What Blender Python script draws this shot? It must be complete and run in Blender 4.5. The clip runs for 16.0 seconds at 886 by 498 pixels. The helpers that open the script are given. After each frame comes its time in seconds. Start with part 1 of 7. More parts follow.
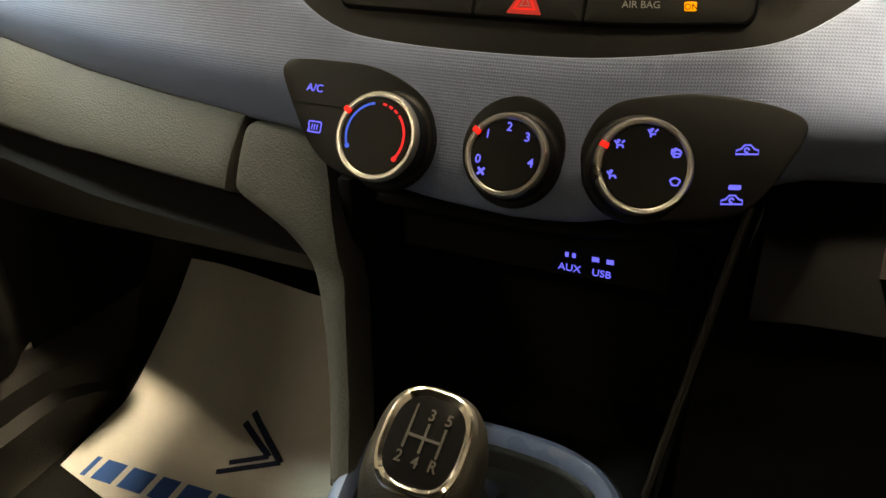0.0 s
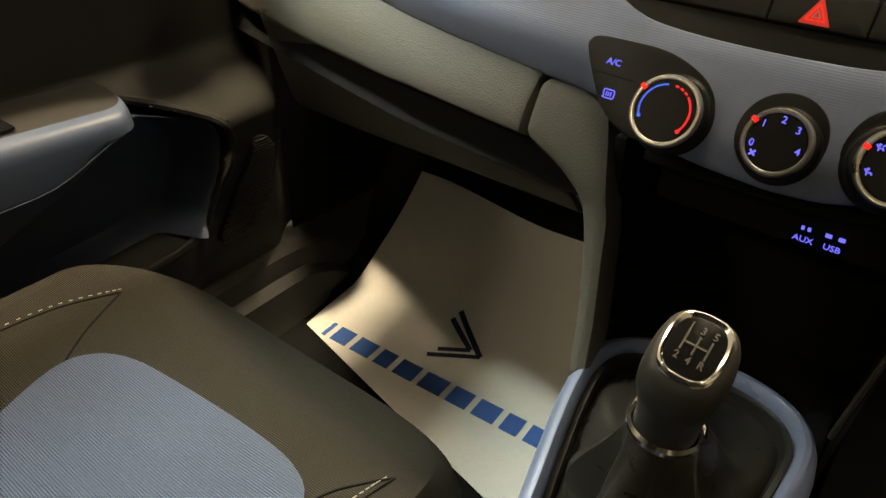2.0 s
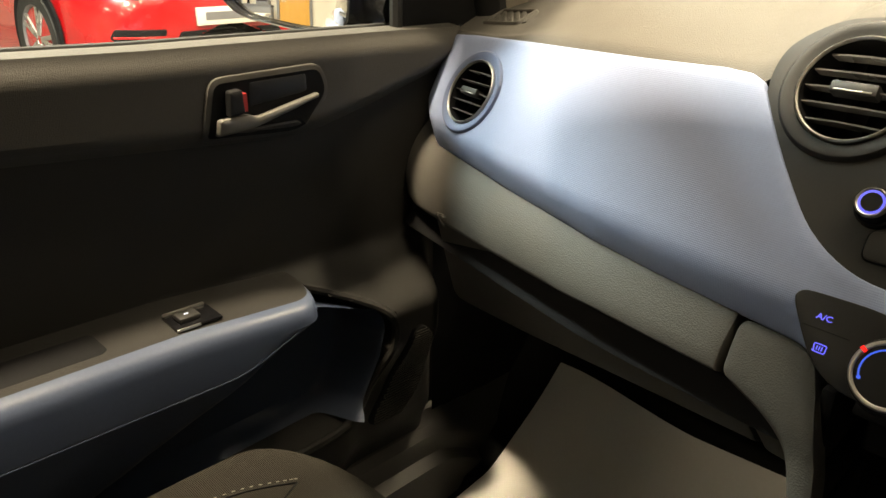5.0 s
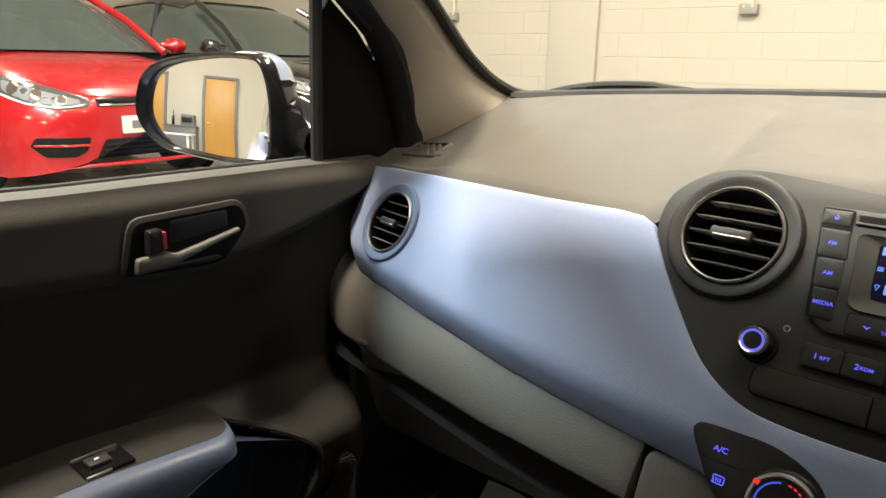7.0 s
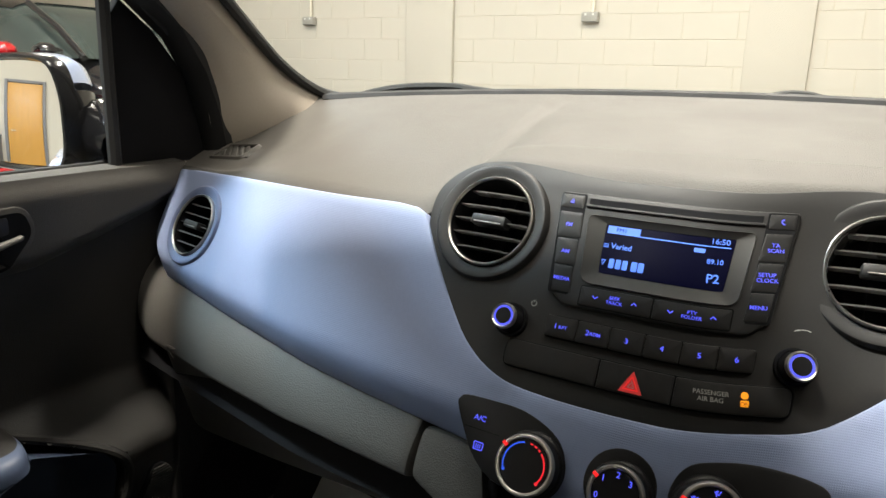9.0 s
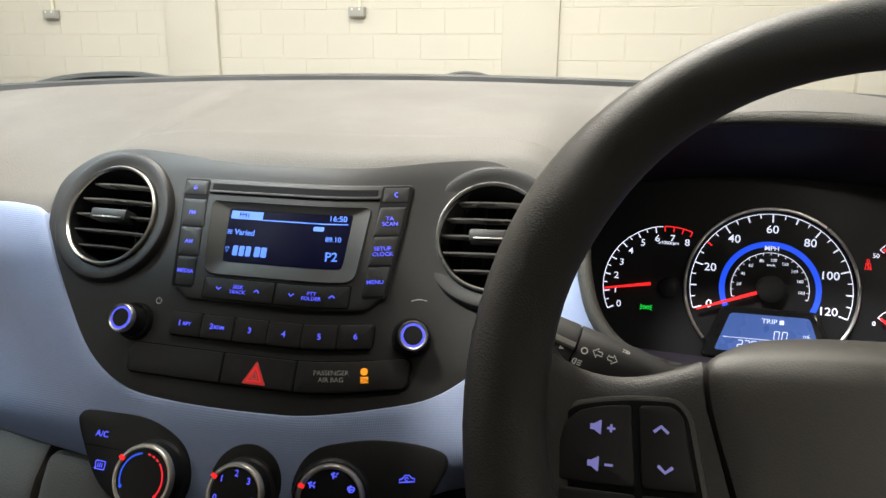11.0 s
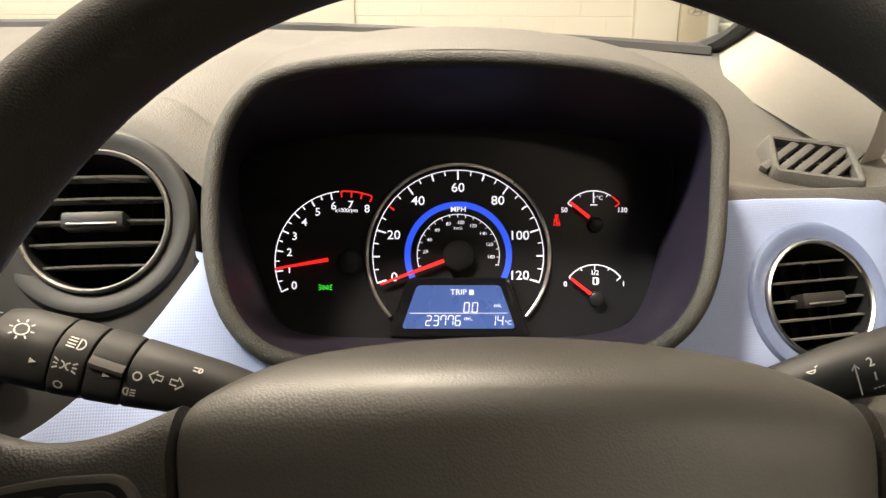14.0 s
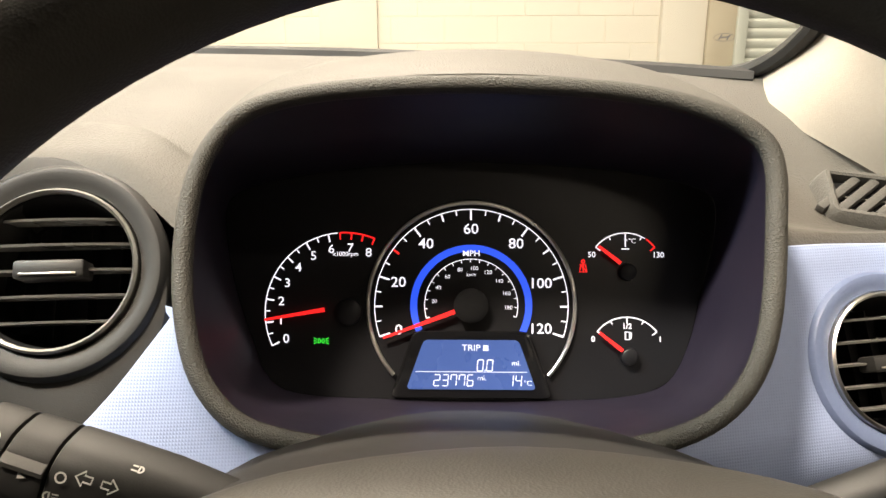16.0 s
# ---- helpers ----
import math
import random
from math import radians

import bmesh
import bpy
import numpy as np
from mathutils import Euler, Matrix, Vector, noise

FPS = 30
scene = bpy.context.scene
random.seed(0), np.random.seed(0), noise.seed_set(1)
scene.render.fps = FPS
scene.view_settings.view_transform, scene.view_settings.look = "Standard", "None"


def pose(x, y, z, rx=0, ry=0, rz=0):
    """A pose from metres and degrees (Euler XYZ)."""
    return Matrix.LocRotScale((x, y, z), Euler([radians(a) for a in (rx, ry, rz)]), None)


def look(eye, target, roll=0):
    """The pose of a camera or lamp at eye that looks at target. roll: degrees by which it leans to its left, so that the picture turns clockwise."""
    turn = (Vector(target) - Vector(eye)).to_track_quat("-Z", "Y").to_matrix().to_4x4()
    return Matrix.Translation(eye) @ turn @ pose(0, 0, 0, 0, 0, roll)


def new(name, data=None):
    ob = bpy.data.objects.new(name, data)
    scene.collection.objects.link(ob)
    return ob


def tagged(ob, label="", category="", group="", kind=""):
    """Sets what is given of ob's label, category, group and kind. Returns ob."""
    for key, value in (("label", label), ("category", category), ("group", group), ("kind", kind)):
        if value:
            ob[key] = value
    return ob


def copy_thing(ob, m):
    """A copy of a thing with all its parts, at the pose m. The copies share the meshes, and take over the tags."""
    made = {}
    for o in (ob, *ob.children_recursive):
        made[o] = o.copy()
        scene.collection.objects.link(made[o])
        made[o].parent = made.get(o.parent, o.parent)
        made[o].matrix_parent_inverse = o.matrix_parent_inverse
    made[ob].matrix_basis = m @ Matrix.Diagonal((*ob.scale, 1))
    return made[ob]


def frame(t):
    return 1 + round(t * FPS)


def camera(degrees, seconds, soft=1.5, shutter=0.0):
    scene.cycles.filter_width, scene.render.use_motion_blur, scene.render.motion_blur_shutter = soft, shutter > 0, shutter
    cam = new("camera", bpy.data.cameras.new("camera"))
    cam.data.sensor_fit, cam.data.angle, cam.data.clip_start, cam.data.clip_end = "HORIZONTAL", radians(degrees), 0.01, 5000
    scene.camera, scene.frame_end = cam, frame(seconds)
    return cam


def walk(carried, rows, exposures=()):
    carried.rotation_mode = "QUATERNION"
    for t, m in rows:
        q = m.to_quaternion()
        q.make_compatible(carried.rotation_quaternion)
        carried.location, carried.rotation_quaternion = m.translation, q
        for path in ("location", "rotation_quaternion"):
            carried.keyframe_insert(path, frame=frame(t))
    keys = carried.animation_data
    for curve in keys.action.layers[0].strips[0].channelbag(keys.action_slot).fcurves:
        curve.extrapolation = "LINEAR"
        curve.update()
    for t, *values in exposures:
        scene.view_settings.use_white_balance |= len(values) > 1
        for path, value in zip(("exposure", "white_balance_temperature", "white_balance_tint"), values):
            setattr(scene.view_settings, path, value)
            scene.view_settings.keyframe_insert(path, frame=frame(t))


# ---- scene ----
cam = camera(63.9, 16.0)
PATH = [
    (0, (0.099, -0.047, 0.859), (-0.59, 1.558, -0.117), -0.7),
    (0.5, (0.099, -0.078, 0.876), (-0.639, 1.403, -0.247), -0.5),
    (1, (0.094, -0.106, 0.89), (-0.745, 1.313, -0.242), -0.2),
    (1.5, (0.091, -0.125, 0.906), (-0.838, 1.23, -0.235), 0.1),
    (2, (0.082, -0.158, 0.918), (-0.927, 1.13, -0.232), 0.5),
    (2.5, (0.069, -0.176, 0.927), (-1.01, 1.04, -0.238), 0.7),
    (3, (0.054, -0.189, 0.93), (-1.069, 0.974, -0.248), 0.8),
    (3.5, (0.039, -0.194, 0.924), (-1.1, 0.94, -0.266), 0.9),
    (4, (0.023, -0.206, 0.929), (-1.122, 0.929, -0.254), 1.1),
    (4.5, (0.017, -0.212, 0.943), (-1.22, 0.993, -0.065), 1.0),
    (5, (0.016, -0.212, 0.977), (-1.311, 1.065, 0.198), 0.8),
    (5.2, (0.014, -0.215, 0.981), (-1.345, 1.091, 0.31), 0.9),
    (7.3, (0.039, -0.205, 1.02), (-1.187, 1.289, 0.506), 1.3),
    (7.5, (0.046, -0.201, 1.018), (-1.159, 1.312, 0.508), 1.3),
    (8, (0.069, -0.197, 1.017), (-1.08, 1.361, 0.513), 1.4),
    (8.2, (0.077, -0.201, 1.02), (-1.038, 1.38, 0.515), 1.4),
    (10.3, (0.187, -0.129, 1.008), (-0.486, 1.69, 0.52), 0.8),
    (10.5, (0.198, -0.125, 1.008), (-0.414, 1.715, 0.518), 0.7),
    (11, (0.228, -0.11, 1.003), (-0.233, 1.771, 0.503), 0.6),
    (11.5, (0.252, -0.096, 0.994), (-0.054, 1.814, 0.486), 0.4),
    (12, (0.284, -0.08, 0.99), (0.125, 1.841, 0.456), 0.3),
    (12.5, (0.307, -0.063, 0.992), (0.258, 1.836, 0.369), 0.2),
    (13, (0.32, -0.045, 0.992), (0.327, 1.851, 0.356), 0.0),
    (13.5, (0.329, -0.026, 0.995), (0.344, 1.875, 0.373), 0.1),
    (14, (0.334, -0.002, 0.989), (0.356, 1.904, 0.386), 0.2),
    (14.5, (0.339, 0.014, 0.992), (0.347, 1.931, 0.423), 0.1),
    (15, (0.337, 0.041, 0.991), (0.336, 1.957, 0.418), 0.1),
    (15.5, (0.341, 0.055, 0.977), (0.304, 1.987, 0.463), -0.0),
    (16, (0.342, 0.056, 0.986), (0.299, 1.983, 0.451), -0.1),
]
EXPOSURES = [(0.0, 0.38, 8900, 7), (2.5, 0.55, 8800, 7), (4.0, 0.42, 8700, 8), (5.0, 0.42, 8200, 8), (7.4, 0.0, 6800, 11), (10.4, 0.0, 6100, 10), (12.0, 0.1, 6200, 11), (12.6, 0.16, 6800, 13), (13.5, 0.2, 7100, 13), (15.0, 0.32, 7000, 13), (16.0, 0.32, 7000, 13)]
walk(cam, [(t, look(eye, target, roll)) for t, eye, target, roll in PATH], EXPOSURES)

# ---- world and light ----
world = bpy.data.worlds.new("world")
scene.world = world
world.use_nodes = True
world.node_tree.nodes["Background"].inputs[0].default_value = (0.9, 0.93, 1.0, 1)
world.node_tree.nodes["Background"].inputs[1].default_value = 0.015

GROUND = 0.075
CEIL = 4.3
WARM, COOL = (1.0, 0.91, 0.76), (0.74, 0.93, 1.0)
# No lamp is in view: some follow shadow edges, the rest are added fill.
LAMPS = [(-8.2, 1.6, 60, 1.4, WARM), (-5.3, 3.4, 120, 1.4, WARM), (-5.2, 0.4, 60, 1.4, WARM), (-2.9, -4.4, 60, 1.4, WARM), (-3.2, -0.6, 350, 1.4, COOL), (-1.0, -0.72, 340, 0.5, WARM), (-2.8, 3.4, 25, 1.4, WARM),
         (-0.35, 2.85, 310, 1.4, WARM), (-0.1, 1.15, 25, 1.4, WARM), (1.25, -0.2, 40, 1.4, WARM), (4.2, 4.2, 40, 1.4, WARM), (2.4, -1.5, 40, 1.4, WARM), (2.4, -4.2, 60, 1.4, WARM)]
for lx, ly, watts, length, tone in LAMPS:
    lamp = bpy.data.lights.new("ceiling_lamp", "AREA")
    lamp.shape, lamp.size, lamp.size_y = "RECTANGLE", length, 0.3
    lamp.energy = watts
    lamp.color = tone
    lo = new("ceiling_lamp", lamp)
    lo.matrix_basis = pose(lx, ly, CEIL - 0.14)


# ---- materials ----
def mat(name, color, rough=0.5, metal=0.0, var=0.15, scale=6.0, bump=0.0, bump_scale=400.0, grain="noise",
        spec=0.5, coat=0.0, emit=None, power=0.0, stretch=(1, 1, 1), rand=0.0):
    m = bpy.data.materials.new(name)
    m.use_nodes = True
    t = m.node_tree
    b = t.nodes["Principled BSDF"]
    L = t.links.new
    b.inputs["Roughness"].default_value = rough
    b.inputs["Metallic"].default_value = metal
    b.inputs["Specular IOR Level"].default_value = spec
    b.inputs["Coat Weight"].default_value = coat
    b.inputs["Base Color"].default_value = (*color, 1)
    co = t.nodes.new("ShaderNodeTexCoord")
    mp = t.nodes.new("ShaderNodeMapping")
    mp.inputs["Scale"].default_value = stretch
    L(co.outputs["Object"], mp.inputs["Vector"])
    if var > 0:
        n1 = t.nodes.new("ShaderNodeTexNoise")
        n1.inputs["Scale"].default_value = scale
        n1.inputs["Detail"].default_value = 5
        L(mp.outputs[0], n1.inputs["Vector"])
        n2 = t.nodes.new("ShaderNodeTexNoise")
        n2.inputs["Scale"].default_value = scale * 40
        n2.inputs["Detail"].default_value = 2
        L(mp.outputs[0], n2.inputs["Vector"])
        add = t.nodes.new("ShaderNodeMath")
        add.operation = "ADD"
        L(n1.outputs[0], add.inputs[0])
        L(n2.outputs[0], add.inputs[1])
        last = add.outputs[0]
        if rand > 0:
            oi = t.nodes.new("ShaderNodeObjectInfo")
            ad2 = t.nodes.new("ShaderNodeMath")
            ad2.operation = "MULTIPLY_ADD"
            ad2.inputs[1].default_value = rand
            L(oi.outputs["Random"], ad2.inputs[0])
            L(last, ad2.inputs[2])
            last = ad2.outputs[0]
        rng = t.nodes.new("ShaderNodeMapRange")
        rng.inputs["From Min"].default_value, rng.inputs["From Max"].default_value = 0.6, 1.4 + rand
        rng.inputs["To Min"].default_value, rng.inputs["To Max"].default_value = 1 - var, 1 + var
        L(last, rng.inputs["Value"])
        mul = t.nodes.new("ShaderNodeVectorMath")
        mul.operation = "SCALE"
        mul.inputs[0].default_value = color
        L(rng.outputs[0], mul.inputs["Scale"])
        L(mul.outputs[0], b.inputs["Base Color"])
        rr = t.nodes.new("ShaderNodeMapRange")
        rr.inputs["From Min"].default_value, rr.inputs["From Max"].default_value = 0.3, 0.7
        rr.inputs["To Min"].default_value, rr.inputs["To Max"].default_value = max(rough - 0.08, 0.02), min(rough + 0.08, 1)
        L(n1.outputs[0], rr.inputs["Value"])
        L(rr.outputs[0], b.inputs["Roughness"])
    if bump > 0:
        if grain == "leather":
            g = t.nodes.new("ShaderNodeTexVoronoi")
            g.feature = "F1"
            g.inputs["Scale"].default_value = bump_scale
            L(mp.outputs[0], g.inputs["Vector"])
            gout = g.outputs["Distance"]
        elif grain == "ribs":
            g = t.nodes.new("ShaderNodeTexWave")
            g.wave_type, g.bands_direction = "BANDS", "Y"
            g.inputs["Scale"].default_value = bump_scale
            g.inputs["Distortion"].default_value = 0.6
            g.inputs["Detail"].default_value = 1
            L(mp.outputs[0], g.inputs["Vector"])
            gout = g.outputs[0]
        elif grain == "dots":
            w1 = t.nodes.new("ShaderNodeTexWave")
            w2 = t.nodes.new("ShaderNodeTexWave")
            w1.bands_direction, w2.bands_direction = "X", "Z"
            for w in (w1, w2):
                w.inputs["Scale"].default_value = bump_scale
                w.inputs["Distortion"].default_value = 0
                L(mp.outputs[0], w.inputs["Vector"])
            g = t.nodes.new("ShaderNodeMath")
            g.operation = "MULTIPLY"
            L(w1.outputs[0], g.inputs[0])
            L(w2.outputs[0], g.inputs[1])
            gout = g.outputs[0]
        else:
            g = t.nodes.new("ShaderNodeTexNoise")
            g.inputs["Scale"].default_value = bump_scale
            g.inputs["Detail"].default_value = 3
            L(mp.outputs[0], g.inputs["Vector"])
            gout = g.outputs[0]
        bp = t.nodes.new("ShaderNodeBump")
        bp.inputs["Strength"].default_value = bump
        bp.inputs["Distance"].default_value = 0.001
        L(gout, bp.inputs["Height"])
        L(bp.outputs[0], b.inputs["Normal"])
    if emit:
        b.inputs["Emission Color"].default_value = (*emit, 1)
        b.inputs["Emission Strength"].default_value = power
    return m


PAD = mat("soft_pad", (0.082, 0.077, 0.069), 0.6, var=0.06, scale=9, bump=0.34, bump_scale=760, grain="leather", spec=0.35)
FASCIA = mat("fascia_plastic", (0.026, 0.0255, 0.025), 0.52, var=0.06, scale=12, bump=0.12, bump_scale=1500, spec=0.32)
DOORP = mat("door_plastic", (0.070, 0.066, 0.060), 0.6, var=0.06, scale=9, bump=0.3, bump_scale=900, grain="leather", spec=0.3)
# Copy of the plastic above; the lower door's shade deepens its black.
DOORK = mat("door_shaded_black", (0.019, 0.018, 0.0165), 0.62, var=0.06, scale=9, bump=0.3, bump_scale=900, grain="leather", spec=0.3)
BLUE = mat("blue_trim", (0.28, 0.345, 0.53), 0.48, var=0.03, scale=7, bump=0.26, bump_scale=215, grain="dots", spec=0.4, stretch=(1, 1, 1))
BLUES = mat("blue_moulding", (0.14, 0.18, 0.30), 0.34, var=0.05, scale=9, bump=0.1, bump_scale=900, spec=0.45)
# Deeper than the moulding blue; part of that is the armrest's shade.
ARMB = mat("shaded_slate_trim", (0.060, 0.079, 0.126), 0.45, var=0.06, scale=9, bump=0.15, bump_scale=700, spec=0.45)
# Shade under the armrest is put into this navy.
DKBLUE = mat("shaded_navy_trim", (0.026, 0.038, 0.066), 0.5, var=0.08, scale=9, bump=0.15, bump_scale=700)
BLACK = mat("black_plastic", (0.012, 0.012, 0.013), 0.45, var=0.1, scale=14, bump=0.06, bump_scale=1200, spec=0.28)
# Lighter than the fascia: light caught by the bezel's slope is in it.
BEZEL = mat("lit_bezel_plastic", (0.045, 0.0435, 0.040), 0.42, var=0.05, scale=14, bump=0.05, bump_scale=1500, spec=0.35)
BUTTON = mat("button_plastic", (0.021, 0.0205, 0.020), 0.5, var=0.06, scale=14, bump=0.05, bump_scale=1500, spec=0.28)
MATTE = mat("matte_black", (0.008, 0.008, 0.009), 0.85, var=0.15, scale=14, spec=0.15)
GLOSS = mat("gloss_black", (0.006, 0.006, 0.007), 0.12, var=0.05, scale=14, spec=0.5)
# Darker than the pad: the rim's weaker light is put into the colour.
RIMPAD = mat("shaded_binnacle_rim", (0.055, 0.052, 0.045), 0.55, var=0.06, scale=9, bump=0.5, bump_scale=1050, grain="leather", spec=0.35)
LEATHER = mat("wheel_leather", (0.032, 0.030, 0.027), 0.48, var=0.1, scale=10, bump=0.18, bump_scale=1200, grain="leather", spec=0.55)
AIRBAG = mat("airbag_cover", (0.050, 0.047, 0.0415), 0.5, var=0.06, scale=10, bump=0.10, bump_scale=1200, grain="leather", spec=0.6)
CHROME = mat("satin_chrome", (0.72, 0.70, 0.66), 0.33, 1.0, var=0.05, scale=20)
BRIGHT = mat("bright_chrome", (0.85, 0.83, 0.80), 0.06, 1.0, var=0.02, scale=20)
POLISH = mat("polished_chrome", (0.75, 0.73, 0.69), 0.16, 1.0, var=0.04, scale=20)
DULLC = mat("dull_silver", (0.42, 0.40, 0.37), 0.35, 1.0, var=0.05, scale=20)
HOODIN = mat("hood_lining", (0.014, 0.011, 0.021), 0.42, var=0.1, scale=10, bump=0.05, bump_scale=900)
DIAL = mat("dial_face", (0.009, 0.009, 0.011), 0.42, var=0.1, scale=20, spec=0.25)
SEATK = mat("seat_black_fabric", (0.029, 0.026, 0.021), 0.85, var=0.12, scale=12, bump=1.0, bump_scale=190, grain="ribs", spec=0.2)
SEATB = mat("seat_blue_fabric", (0.078, 0.102, 0.168), 0.85, var=0.08, scale=12, bump=1.0, bump_scale=170, grain="ribs", spec=0.2)
THREAD = mat("thread", (0.35, 0.33, 0.30), 0.8, var=0.1, scale=60)
CARPET = mat("carpet", (0.010, 0.010, 0.010), 0.95, var=0.3, scale=40, bump=0.8, bump_scale=700, spec=0.1)
SILL = mat("sill_plastic", (0.035, 0.032, 0.028), 0.6, var=0.15, scale=10, bump=0.3, bump_scale=600, grain="leather")
PAPER = mat("paper", (0.72, 0.70, 0.66), 0.8, var=0.03, scale=6, bump=0.1, bump_scale=60, spec=0.2)
INKB = mat("blue_ink", (0.035, 0.12, 0.40), 0.8, var=0.08, scale=50)
INKN = mat("navy_ink", (0.008, 0.02, 0.07), 0.8, var=0.08, scale=50)
PILLAR = mat("pillar_trim", (0.36, 0.32, 0.27), 0.75, var=0.04, scale=9, bump=0.15, bump_scale=900, spec=0.25)
# Unseen liner, darker than a pale one to cut bounce in the cabin.
LINER = mat("headliner", (0.20, 0.19, 0.178), 0.9, var=0.05, scale=9, bump=0.2, bump_scale=600)
RUBBER = mat("rubber", (0.012, 0.012, 0.012), 0.7, var=0.15, scale=20)
BODYB = mat("blue_paint", (0.38, 0.45, 0.64), 0.25, 0.2, var=0.03, scale=4, coat=0.8)
REDP = mat("red_paint", (0.40, 0.006, 0.010), 0.25, 0.0, var=0.03, scale=3, coat=1.0)
BLKP = mat("black_paint", (0.012, 0.012, 0.014), 0.2, 0.2, var=0.05, scale=3, coat=1.0)
HEADL = mat("lamp_lens", (0.16, 0.16, 0.155), 0.15, 0.6, var=0.25, scale=18)
ALLOY = mat("alloy", (0.50, 0.50, 0.49), 0.3, 0.9, var=0.1, scale=20)
PLATE = mat("plate", (0.62, 0.61, 0.56), 0.5, var=0.04, scale=20)
CARGLASS = mat("tinted_glass", (0.05, 0.065, 0.06), 0.05, 0.0, var=0.2, scale=3, spec=0.8)
WALL = mat("painted_block", (0.56, 0.525, 0.455), 0.75, var=0.04, scale=3, bump=0.5, bump_scale=120, rand=0.25)
# For the unseen east wall; its grey is chosen to dim bounced light.
GREYW = mat("bounce_cut_grey", (0.22, 0.21, 0.20), 0.8, var=0.05, scale=2, bump=0.3, bump_scale=90)
WALLP = mat("painted_wall", (0.56, 0.525, 0.455), 0.75, var=0.05, scale=2, bump=0.3, bump_scale=90)
MORTAR = mat("painted_joint", (0.60, 0.55, 0.455), 0.85, var=0.06, scale=5, bump=0.3, bump_scale=200)
STEEL = mat("shutter_steel", (0.50, 0.52, 0.47), 0.45, 0.3, var=0.1, scale=5, bump=0.1, bump_scale=50)
GUIDE = mat("shutter_guide", (0.42, 0.37, 0.28), 0.55, 0.1, var=0.1, scale=5)
SOCKET = mat("grey_socket", (0.34, 0.33, 0.30), 0.5, var=0.06, scale=20)
CONDUIT = mat("conduit", (0.70, 0.65, 0.54), 0.6, var=0.06, scale=20)
FLOORM = mat("showroom_floor", (0.20, 0.19, 0.18), 0.28, var=0.12, scale=1.2, bump=0.05, bump_scale=60)
CEILM = mat("ceiling_paint", (0.74, 0.72, 0.68), 0.9, var=0.04, scale=2)
WOOD = mat("oak_door", (0.55, 0.29, 0.06), 0.4, var=0.16, scale=2.5, bump=0.1, bump_scale=80, stretch=(8, 8, 0.6))
WHITEP = mat("white_laminate", (0.75, 0.74, 0.71), 0.4, var=0.03, scale=9)
GREYP = mat("grey_laminate", (0.16, 0.16, 0.17), 0.5, var=0.08, scale=9)
LAMPM = mat("lamp_diffuser", (0.9, 0.9, 0.9), 0.6, var=0.0, emit=(1.0, 0.93, 0.82), power=6.0)
LED = mat("violet_backlight", (0.05, 0.05, 0.3), 0.6, var=0.0, emit=(0.10, 0.115, 1.0), power=1.15)
LEDV = mat("pale_violet_backlight", (0.2, 0.2, 0.4), 0.6, var=0.0, emit=(0.42, 0.38, 1.0), power=0.33)
LCDT = mat("lcd_blue_text", (0.05, 0.1, 0.3), 0.6, var=0.0, emit=(0.10, 0.24, 1.0), power=1.1)
LCDB = mat("lcd_ground", (0.003, 0.003, 0.010), 0.2, var=0.1, scale=20, emit=(0.01, 0.012, 0.10), power=0.08)
TRIPB = mat("trip_lcd", (0.02, 0.04, 0.12), 0.3, var=0.1, scale=20, emit=(0.10, 0.19, 0.60), power=0.42)
TRIPT = mat("trip_text", (0.4, 0.45, 0.6), 0.5, var=0.0, emit=(0.66, 0.74, 1.0), power=0.8)
WHITEL = mat("dial_white", (0.6, 0.6, 0.6), 0.5, var=0.0, emit=(0.84, 0.86, 1.0), power=1.0)
REDL = mat("dial_red", (0.5, 0.01, 0.01), 0.5, var=0.0, emit=(1.0, 0.02, 0.02), power=1.0)
BLUEL = mat("dial_blue", (0.02, 0.05, 0.4), 0.5, var=0.0, emit=(0.02, 0.10, 1.0), power=0.85)
GREENL = mat("lamp_green", (0.02, 0.4, 0.05), 0.5, var=0.0, emit=(0.02, 0.9, 0.06), power=0.9)
ORANGEL = mat("lamp_orange", (0.5, 0.2, 0.02), 0.5, var=0.0, emit=(1.0, 0.33, 0.01), power=1.0)
COLDL = mat("cold_blue", (0.02, 0.05, 0.4), 0.5, var=0.0, emit=(0.03, 0.10, 0.75), power=0.9)
HOTL = mat("hot_red", (0.5, 0.02, 0.03), 0.5, var=0.0, emit=(0.85, 0.02, 0.03), power=0.9)
HAZ = mat("hazard_red", (0.50, 0.03, 0.03), 0.4, var=0.05, scale=40, emit=(0.8, 0.06, 0.05), power=0.25)
PRINT = mat("white_print", (0.45, 0.44, 0.42), 0.6, var=0.0)
CHROMEPRINT = mat("etched_silver", (0.65, 0.63, 0.58), 0.25, 1.0, var=0.0)
REDTAB = mat("red_tab", (0.45, 0.03, 0.03), 0.5, var=0.1, scale=60)


